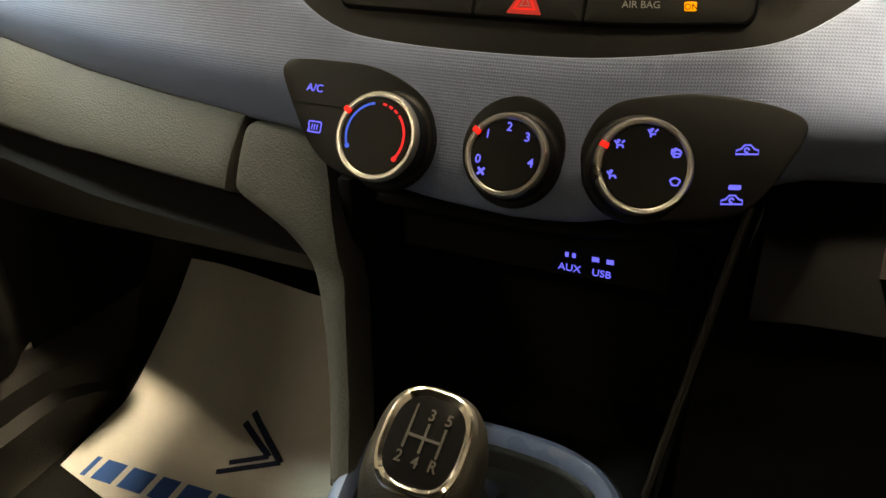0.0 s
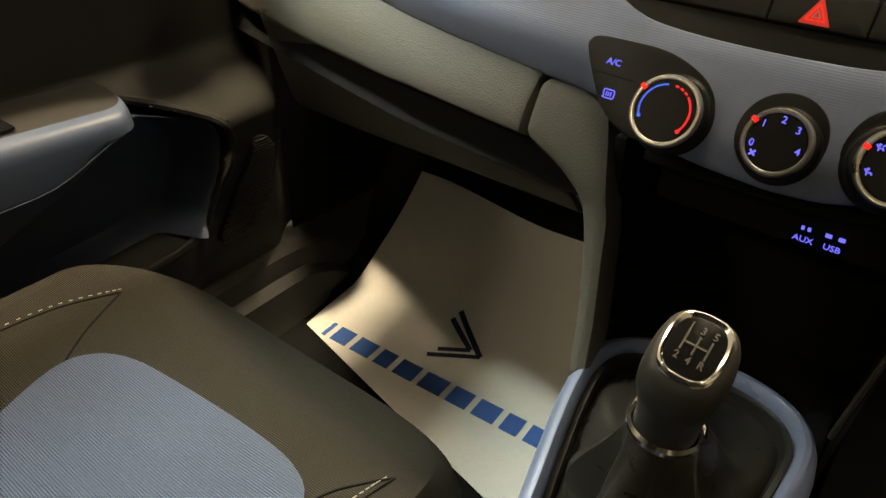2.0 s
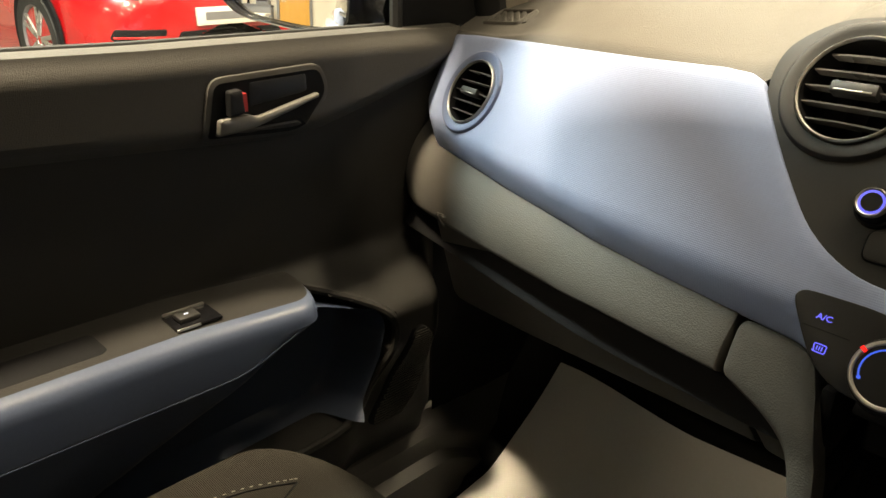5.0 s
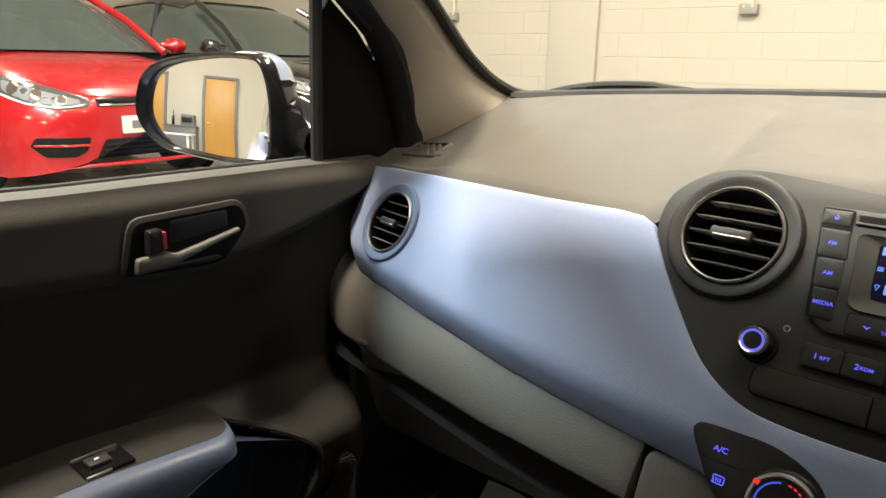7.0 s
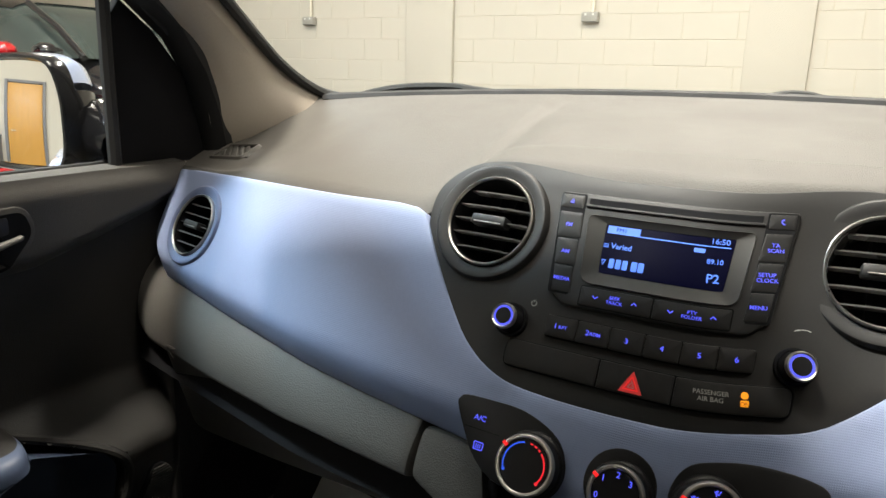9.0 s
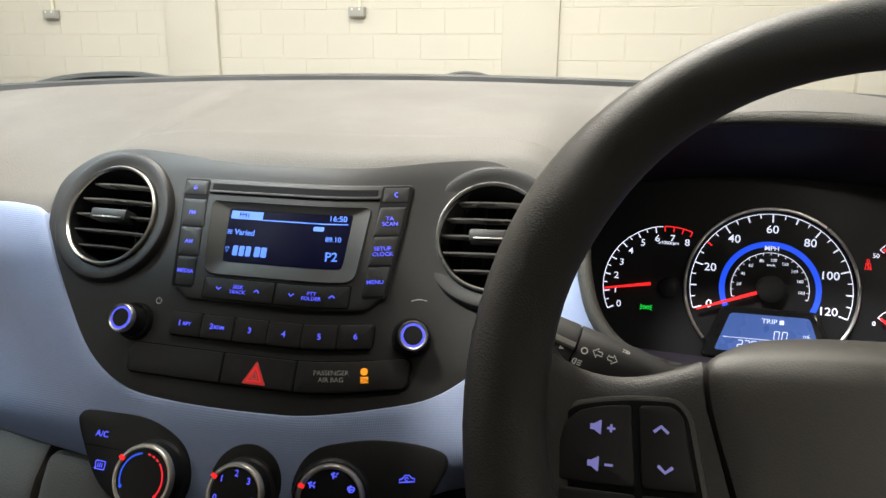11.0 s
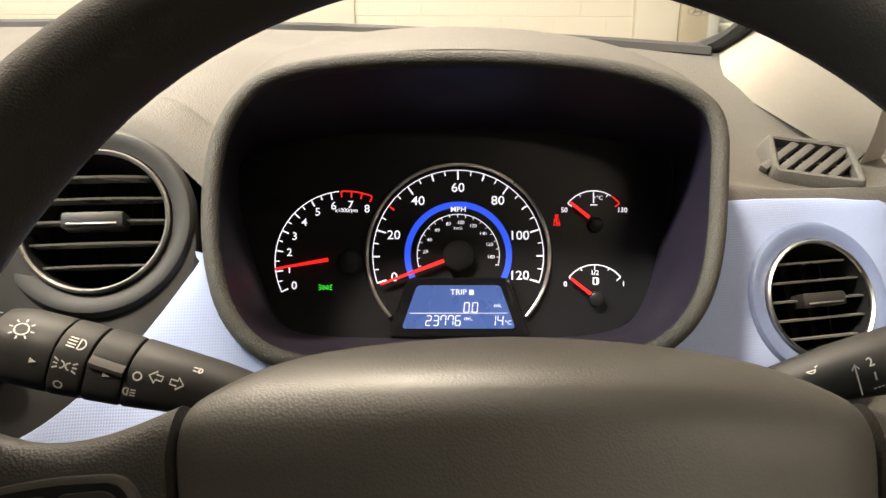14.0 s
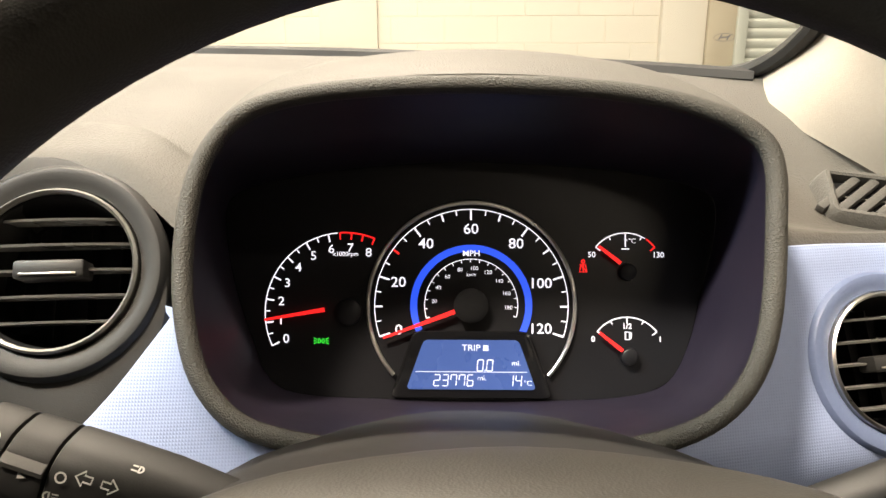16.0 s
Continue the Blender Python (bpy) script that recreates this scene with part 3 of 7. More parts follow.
lever = fillet([(-0.405, 0.618), (-0.385, 0.612), (-0.356, 0.616), (-0.362, 0.626)], 0.003)
part("latch", sheet(lever, on_dash(-0.004, lid_depth), 0.006, 0.0015, 0.02), BLACK, glove)
cheek = fillet([(-0.228, 0.690), (-0.2105, 0.642), (-0.1740, 0.583), (-0.160, 0.556), (-0.085, 0.545), (-0.090, 0.600), (-0.110, 0.650), (-0.150, 0.690)], 0.004)
part("glovebox_cheek", sheet(cheek, on_dash(0.001, lid_depth), 0.02, 0.003, 0.03), DOORP, dash, "dark grey panel beside the glovebox")

# legs of the centre stack, down to the console
def leg_depth(x, z):
    zb = lower_edge(x)
    d = 0.018 + 7.0 * (z - (zb - 0.024)) ** 2
    return min(d, 0.027)


for sx in (-1,):
    o = fillet([(0.1725, 0.7215), (0.171, 0.684), (0.160, 0.679), (0.133, 0.669), (0.111, 0.652), (0.099, 0.627), (0.086, 0.590), (0.079, 0.560), (0.076, 0.545),
                (0.060, 0.545), (0.064, 0.562), (0.069, 0.587), (0.077, 0.614), (0.086, 0.647), (0.095, 0.676), (0.103, 0.699), (0.113, 0.716), (0.135, 0.7205)],
               [0.009, 0.010, 0.012, 0.02, 0.02, 0.02, 0.02, 0.02, 0.002, 0.002, 0.02, 0.02, 0.02, 0.02, 0.02, 0.02, 0.01, 0.01])
    part("stack_leg", sheet([(sx * x, z) for x, z in o], on_dash(0.0, leg_depth), 0.030, 0.0065, 0.012), PAD, dash, "grey grained support leg")
part("stack_leg", tube(spline([(0.114, 0.285, 0.712), (0.110, 0.275, 0.690), (0.104, 0.266, 0.645), (0.097, 0.260, 0.590), (0.091, 0.256, 0.540)], 5, False), 0.0022, 8, squash=(1, 1)), SILL, dash, "thin dark side plate edge")
part("leg_filler", loft([[(0.119, y, 0.715), (0.115, y, 0.690), (0.109, y, 0.645), (0.102, y, 0.590), (0.096, y, 0.500), (0.094, y, 0.40)] for y in (0.272, 0.30, 0.37)]), MATTE, dash)
# open cubby between the legs
for lo, hi in (((-0.10, 0.36, 0.50), (0.10, 0.37, 0.71)), ((-0.102, 0.268, 0.62), (-0.092, 0.37, 0.70)), ((-0.082, 0.215, 0.40), (-0.075, 0.375, 0.560)), ((-0.088, 0.240, 0.40), (-0.080, 0.37, 0.600)), ((-0.095, 0.260, 0.58), (-0.086, 0.37, 0.635)),
               ((-0.076, 0.208, 0.40), (-0.070, 0.280, 0.540)), ((-0.1, 0.28, 0.694), (0.1, 0.37, 0.70)),
               ((-0.08, 0.24, 0.50), (0.09, 0.37, 0.515))):
    part("cubby_panel", box(lo, hi, 0.003), MATTE, dash)
part("cubby_lip", sheet(fillet(rect(-0.083, 0.701, 0.108, 0.7095), 0.003), on_dash(0.034), 0.02, 0.002, 0.03), MATTE, dash)
port = part("port_panel", box((-0.075, 0.296, 0.648), (0.085, 0.31, 0.684), 0.003), MATTE, dash)
PF = Matrix.Translation((0, 0.2955, 0)) @ pose(0, 0, 0, 90)
for x, w, t in ((0.025, 0.006, "AUX"), (0.043, 0.012, "USB")):
    lettering(t, 0.0062, PF @ Matrix.Translation((x + 0.004, 0.6545, 0)), LED, port, "lettering", "violet backlit lettering", bold=0.01)
    part("icon", stroke([[(x + 0.004 - w / 2, 0.6630), (x + 0.004 - w / 6, 0.6630)], [(x + 0.004 + w / 6, 0.6630), (x + 0.004 + w / 2, 0.6630)]], 0.003, PF), LED, port)

# ---- air vents ----
SLAT = mat("vent_slat", (0.17, 0.165, 0.155), 0.3, var=0.05, scale=20)
def air_vent(label):
    v = thing("air_vent", label, "air vent", group="round dashboard air vents")
    part("housing", lathe([(0.0555, -0.004), (0.0545, 0.0012), (0.0525, 0.0032), (0.0500, 0.0036), (0.0460, 0.0022), (0.0428, 0.0012), (0.041, -0.004)], n=56), FASCIA, v)
    part("ring", lathe([(0.0418, -0.001), (0.0417, 0.0035), (0.0405, 0.0048), (0.0392, 0.0035), (0.0388, -0.004)], n=56), CHROME, v, "satin chrome ring")
    part("barrel", lathe([(0.0390, 0.002), (0.0375, -0.012), (0.036, -0.034), (0, -0.034)], n=40), MATTE, v)
    for i in range(5):
        y = -0.026 + 0.013 * i
        w = math.sqrt(0.0380 ** 2 - y * y)
        rows_ = []
        for k in range(11):
            f = -1 + 2 * k / 10
            bow = 0.0025 * f * f
            rows_.append([(f * w, y - 0.0005, 0.0005 - bow), (f * w, y + 0.0007, 0.0012 - bow), (f * w, y + 0.0016, -0.006), (f * w, y + 0.0014, -0.014), (f * w, y + 0.0004, -0.014), (f * w, y + 0.0, -0.006)])
        part("slat", loft(rows_, True, True), SLAT, v)
    for i in range(4):
        part("vane", box((-0.024 + 0.016 * i - 0.0006, -0.033, -0.034), (-0.024 + 0.016 * i + 0.0006, 0.033, -0.022)), MATTE, v)
    tab = part("tab", box((-0.017, -0.0050, -0.008), (0.017, 0.0045, 0.0065), 0.002), BUTTON, v)
    part("tab_strip", box((-0.0135, -0.0034, 0.0062), (0.0135, -0.0022, 0.0070), 0.0003), DULLC, tab, "brushed silver strip")
    return v


vent = air_vent("round black air vent with satin chrome ring")
def sized(k):
    return Matrix.Diagonal((k, k, k, 1))


vent.matrix_basis = dash_frame(-0.1500, 0.8880, -0.001) @ sized(0.96)
copy_thing(vent, dash_frame(0.1555, 0.8835, -0.001) @ sized(1.03))
outer = air_vent("round black air vent set in blue panel")
for ob in outer.children:
    if ob.name.startswith("housing"):
        ob.data = ob.data.copy()
        ob.data.materials[0] = BLUES
outer.matrix_basis = dash_frame(-0.561, 0.824, 0.0) @ sized(0.925)
copy_thing(outer, dash_frame(0.581, 0.8210, 0.0) @ sized(1.01))

# ---- radio ----
radio = thing("car_radio", "charcoal car radio with blue backlit buttons and display", "radio", (0, 0.34, 0.85))
block = fillet([(-0.092, 0.9185), (-0.0885, 0.885), (-0.0855, 0.862), (-0.081, 0.846), (-0.070, 0.8375), (0.069, 0.8375), (0.080, 0.846), (0.0845, 0.862), (0.0875, 0.885), (0.091, 0.9185)], 0.004)
bez_o = fillet([(-0.0645, 0.9035), (-0.0600, 0.858), (-0.054, 0.8545), (0.052, 0.8545), (0.058, 0.858), (0.0625, 0.9035)], 0.005)
body = part("body", sheet(block, on_dash(-0.0005), 0.01, 0.0015, 0.010, holes=[dense(inset(ccw(bez_o), 0.001))]), FASCIA, radio)
for o in ([(-0.0905, 0.9175), (-0.0690, 0.9175), (-0.0660, 0.8445), (-0.0835, 0.8445)], [(0.0675, 0.9175), (0.0895, 0.9175), (0.0825, 0.8445), (0.0645, 0.8445)], [(-0.0572, 0.8532), (0.0560, 0.8532), (0.0560, 0.8388), (-0.0572, 0.8388)]):
    part("joint", sheet(fillet(o, 0.002), on_dash(-0.0007), 0.001, 0, 0.010), MATTE, radio)
part("disc_slot", sheet(rect(-0.066, 0.9105, 0.0645, 0.9150), on_dash(-0.0012), 0.004, 0, 0.010), MATTE, radio)
part("slot_lip", sheet(fillet(rect(-0.068, 0.9085, 0.0665, 0.9103), 0.0006), on_dash(-0.0022), 0.004, 0.0005, 0.010), FASCIA, radio)


def button(x0, z0, x1, z1, parent, out=0.0012, r=0.0012, skew=0.0):
    o = fillet([(x0 + skew, z0), (x1 + skew, z0), (x1, z1), (x0, z1)], r)
    return part("button", sheet(o, on_dash(-out), 0.005, 0.0007, 0.010), BUTTON, parent)


def mark(text, x, z, parent, size=0.0042, out=0.0016, material=None, wide=1.1):
    return lettering(text, size, dash_frame(x, z, out), material or LED, parent, "lettering", "violet backlit lettering", wide=wide, bold=0.012)


def glyph(paths, x, z, parent, width=0.0007, out=0.0016, material=None, name="icon"):
    return part(name, stroke(paths, width, dash_frame(x, z, out)), material or LED, parent)


tri_up = [(-0.0016, -0.0008), (0, 0.0012), (0.0016, -0.0008), (-0.0016, -0.0008)]
b = button(-0.0895, 0.9065, -0.0705, 0.9165, radio)
glyph([tri_up, [(-0.0016, -0.0018), (0.0016, -0.0018)]], -0.080, 0.9118, b)
b = button(0.0690, 0.9065, 0.0885, 0.9165, radio)
glyph([arc2(0, 0, 0.0016, 70, 290, 10)], 0.079, 0.9115, b, 0.0009)
for i, t in enumerate(("FM", "AM", "MEDIA")):
    z1 = 0.9035 - 0.0195 * i
    b = button(-0.0885 + 0.0028 * i, z1 - 0.0185, -0.0690 + 0.0008 * i, z1, radio, skew=0.0022)
    mark(t, -0.0785 + 0.0022 * i, z1 - 0.0095, b, 0.0042)
for i, t in enumerate(("TA\nSCAN", "SETUP\nCLOCK", "MENU")):
    z1 = 0.9035 - 0.0195 * i
    b = button(0.0680 - 0.0012 * i, z1 - 0.0185, 0.0880 - 0.0028 * i, z1, radio, skew=-0.0022)
    mark(t, 0.0765 - 0.0022 * i, z1 - 0.0095, b, 0.0040)
bez_in = fillet([(-0.0495, 0.8990), (-0.0478, 0.8660), (-0.0440, 0.8635), (0.0425, 0.8635), (0.0458, 0.8660), (0.0480, 0.8990)], 0.002)
rows = []
for f, off in ((0.0, 0.002), (0.0, -0.0012), (0.05, -0.0018), (0.12, -0.0014), (0.80, 0.0010), (1.0, 0.0016)):
    rows.append([on_dash(off)(a[0] + (b_[0] - a[0]) * f, a[1] + (b_[1] - a[1]) * f, 0) for a, b_ in zip(dense(ccw(bez_o)), dense(ccw(bez_in)))])
part("bezel", loft(rows, True), BEZEL, radio, "charcoal sloping screen surround, lightened for caught light")
screen = part("display", sheet(fillet([(-0.0490, 0.8985), (-0.0470, 0.8640), (0.0450, 0.8640), (0.0475, 0.8985)], 0.001), on_dash(0.0013), 0.002, 0.0, 0.010), LCDB, radio, "dark blue dot-matrix display")
part("band_box", sheet(rect(-0.047, 0.8925, -0.0215, 0.8978), on_dash(0.0009), 0.0003, 0, 0.010), LCDT, screen, "bright blue tab")
lettering("FM1", 0.0042, dash_frame(-0.036, 0.8952, -0.0005), LCDB, screen, wide=1.2)
part("rule", sheet(rect(-0.0215, 0.8923, 0.0450, 0.8930), on_dash(0.0009), 0.0003, 0, 0.010), LCDT, screen)
lettering("16:50", 0.0058, dash_frame(0.0372, 0.8960, -0.0007), LCDT, screen, wide=1.05, bold=0.012)
part("tag", sheet(fillet(rect(0.0195, 0.8878, 0.0275, 0.8906), 0.0008), on_dash(0.0009), 0.0003, 0, 0.010), LCDT, screen)
lettering("Varied", 0.0062, dash_frame(-0.0335, 0.8835, -0.0007), LCDT, screen, bold=0.012)
part("list_icon", stroke([[(-0.002, 0.0012), (0.002, 0.0012)], [(-0.002, 0), (0.002, 0)], [(-0.002, -0.0012), (0.002, -0.0012)]], 0.0006, dash_frame(-0.0455, 0.8835, -0.0007)), LCDT, screen)
lettering("89.10", 0.0052, dash_frame(0.0360, 0.8825, -0.0007), LCDT, screen, bold=0.012)
lettering("P2", 0.0092, dash_frame(0.0365, 0.8712, -0.0007), LCDT, screen, bold=0.014)
for k, w in enumerate((0.0040, 0.0040, 0.0040, 0.0044, 0.0044)):
    x = -0.0405 + 0.0052 * k + (0.0018 if k > 2 else 0)
    part("name_bar", sheet(fillet(rect(x, 0.8682, x + w, 0.8748), 0.001), on_dash(0.0009), 0.0003, 0, 0.010), LCDT, screen, "bright blue bar")
part("aerial_icon", stroke([[(-0.0012, 0.0015), (0, -0.002), (0.0012, 0.0015)], arc2(0, 0, 0.0022, 40, 140, 6)], 0.0006, dash_frame(-0.0450, 0.8715, -0.0007)), LCDT, screen)
for x, t in ((-0.029, "SEEK\nTRACK"), (0.0275, "PTY\nFOLDER")):
    b = button(x - 0.0275, 0.8395, x + 0.0275, 0.8525, radio)
    mark(t, x, 0.8460, b, 0.0036)
    glyph([[(-0.0020, 0.0008), (0, -0.0010), (0.0020, 0.0008)]], x - 0.0150, 0.8460, b, 0.0010)
    glyph([[(-0.0020, -0.0008), (0, 0.0010), (0.0020, -0.0008)]], x + 0.0150, 0.8460, b, 0.0010)
strip = fillet(rect(-0.0785, 0.8135, 0.0770, 0.8295), 0.004)
part("preset_strip", sheet(strip, on_dash(0.0005), 0.006, 0.001, 0.010), MATTE, radio)
for i, t in enumerate(("1RPT", "2RDM", "3", "4", "5", "6")):
    x = -0.0655 + 0.0259 * i
    b = button(x - 0.0126, 0.8143, x + 0.0126, 0.8287, radio, 0.0012, 0.002)
    if len(t) > 1:
        mark(t[0], x - 0.0040, 0.8215, b, 0.0056, 0.0016)
        mark(t[1:], x + 0.0020, 0.8213, b, 0.0036, 0.0016)
    else:
        mark(t, x, 0.8215, b, 0.0056, 0.0016)
for x, right in ((-0.1085, False), (0.1050, True)):
    kn = part("knob", lathe([(0.0140, -0.004), (0.0136, 0.001), (0.0118, 0.0015)], dash_frame(x, 0.8195, 0), 40), MATTE, radio, "round chrome-edged rotary knob")
    M = dash_frame(x, 0.8195, 0)
    part("knob_skirt", lathe([(0.0110, -0.002), (0.0107, 0.011), (0.0102, 0.0125)], M, 40), BLACK, kn)
    part("knob_ring", lathe([(0.0104, 0.0118), (0.0102, 0.0145), (0.0093, 0.0158), (0.0082, 0.0150)], M, 40), CHROME, kn, "chrome ring")
    part("knob_glow", lathe([(0.0082, 0.0149), (0.0066, 0.0150)], M, 40), LED, kn, "violet lit ring")
    part("knob_cap", lathe([(0.0066, 0.0150), (0.0062, 0.0156), (0, 0.0158)], M, 40), BLACK, kn)
part("power_icon", stroke([arc2(0, 0, 0.0022, 120, 420, 14), [(0, 0.0008), (0, 0.0028)]], 0.0006, dash_frame(-0.0930, 0.8345, -0.0024)), PRINT, radio)
part("volume_icon", stroke([[(-0.003, -0.0008), (0.003, -0.0008)], [(0.0005, -0.0003), (0.003, 0.0004)]], 0.0009, dash_frame(-0.0930, 0.8070, -0.0024)), PRINT, radio)
part("tune_icon", stroke([arc2(0, -0.012, 0.013, 65, 115, 12)], 0.0006, dash_frame(0.1070, 0.8425, -0.0024)), PRINT, radio)

# ---- switch bar under the radio ----
bar = thing("switch_bar", "black switch bar with red hazard button under the radio", "switch panel", (0, 0.30, 0.797))
part("backing", sheet(fillet(rect(-0.1075, 0.7875, 0.1080, 0.8075), 0.007), on_dash(0.0005), 0.006, 0.001, 0.010), MATTE, bar)
for x0, x1, kind in ((-0.1060, -0.0305, 0), (-0.0290, 0.0245, 1), (0.0260, 0.1065, 2)):
    r = (0.006, 0.001, 0.001, 0.006) if kind == 0 else ((0.001,) * 4 if kind == 1 else (0.001, 0.006, 0.006, 0.001))
    o = fillet(rect(x0, 0.7885, x1, 0.8065), list(r))
    b = part("switch", sheet(o, on_dash(-0.0012), 0.005, 0.0007, 0.010), BUTTON, bar)
    if kind == 1:
        M = dash_frame(-0.0035, 0.7965, 0.0016)
        part("hazard_triangle", slab(fillet([(-0.0088, -0.0075), (0.0088, -0.0075), (0, 0.0085)], 0.0008, 2), M, 0.0004, 0.0), HAZ, b, "lit red triangle")
        part("triangle_line", stroke([[(-0.0052, -0.0052), (0.0052, -0.0052), (0, 0.0042), (-0.0052, -0.0052)]], 0.0009, M), REDL, b)
        part("triangle_core", stroke([[(-0.0022, -0.0036), (0.0022, -0.0036), (0, 0.0006), (-0.0022, -0.0036)]], 0.0006, M), PRINT, b)
    if kind == 2:
        lettering("PASSENGER\nAIR BAG", 0.0046, dash_frame(0.0510, 0.7980, 0.0016), PRINT, b, "lettering", "white printed lettering")
        M = dash_frame(0.0745, 0.7980, 0.0016)
        part("airbag_lamp", joined(slab(arc2(0, 0.0026, 0.0025, 0, 345, 20), M, 0.0004, 0), slab(fillet(rect(-0.0029, -0.0050, 0.0029, -0.0008), 0.001), M, 0.0004, 0)), ORANGEL, b, "lit orange warning lamp")
        lettering("ON", 0.0040, dash_frame(0.0745, 0.7980, 0.0020) @ Matrix.Translation((0, -0.0034, 0)), MATTE, b)

# ---- climate controls ----
clim = thing("climate_controls", "black heater panel with three rotary knobs", "climate control", (0, 0.27, 0.735))
podL = spline([(-0.1345, 0.7580), (-0.128, 0.7612), (-0.104, 0.7622), (-0.081, 0.7618), (-0.061, 0.7570), (-0.046, 0.7490), (-0.0385, 0.7380), (-0.0400, 0.7260), (-0.0500, 0.7160), (-0.066, 0.7105), (-0.083, 0.7100), (-0.098, 0.7140), (-0.113, 0.7240), (-0.127, 0.7410), (-0.135, 0.7530)], 4)
podR = spline([(0.0385, 0.7330), (0.0420, 0.7470), (0.0520, 0.7555), (0.067, 0.7590), (0.088, 0.7600), (0.107, 0.7578), (0.122, 0.7540), (0.1300, 0.7495), (0.1310, 0.7430), (0.1270, 0.7340), (0.121, 0.7230), (0.112, 0.7120), (0.096, 0.7080), (0.070, 0.7085), (0.050, 0.7165)], 4)
podC = [(0.0035 + 0.0262 * math.cos(a), 0.7330 + 0.0232 * math.sin(a)) for a in [i * math.pi / 20 for i in range(40)]]
for o in (podL, podC, podR):
    part("pod", sheet(o, on_dash(-0.0012), 0.006, 0.0016, 0.03), BLACK, clim)
part("switch_line", sheet(rect(-0.1240, 0.7404, -0.0930, 0.7409), on_dash(-0.0016), 0.0005, 0, 0.03), MATTE, clim)
mark("A/C", -0.1120, 0.7480, clim, 0.0058, 0.0016)
glyph([fillet(rect(-0.004, -0.0028, 0.004, 0.0028), 0.001) + [(-0.004 + 0.001, -0.0028)], [(-0.0016, -0.0016), (-0.0016, 0.0014)], [(0, -0.0016), (0, 0.0014)], [(0.0016, -0.0016), (0.0016, 0.0014)]], -0.1080, 0.7300, clim, 0.0008, 0.0016)


def car_icon(s):
    return [[(-s, -0.3 * s), (-0.9 * s, 0.05 * s), (-0.5 * s, 0.15 * s), (-0.2 * s, 0.5 * s), (0.35 * s, 0.5 * s), (0.65 * s, 0.15 * s), (s, 0.05 * s), (s, -0.3 * s), (-s, -0.3 * s)],
            arc2(0, 0.05 * s, 0.2 * s, 0, 300, 8)]


glyph(car_icon(0.0052), 0.1085, 0.7370, clim, 0.0008, 0.0016)
glyph(car_icon(0.0050), 0.1065, 0.7165, clim, 0.0008, 0.0016)
part("indicator", sheet(fillet(rect(0.1050, 0.7210, 0.1095, 0.7230), 0.0006), on_dash(-0.0015), 0.0004, 0, 0.03), LED, clim, "lit violet indicator")


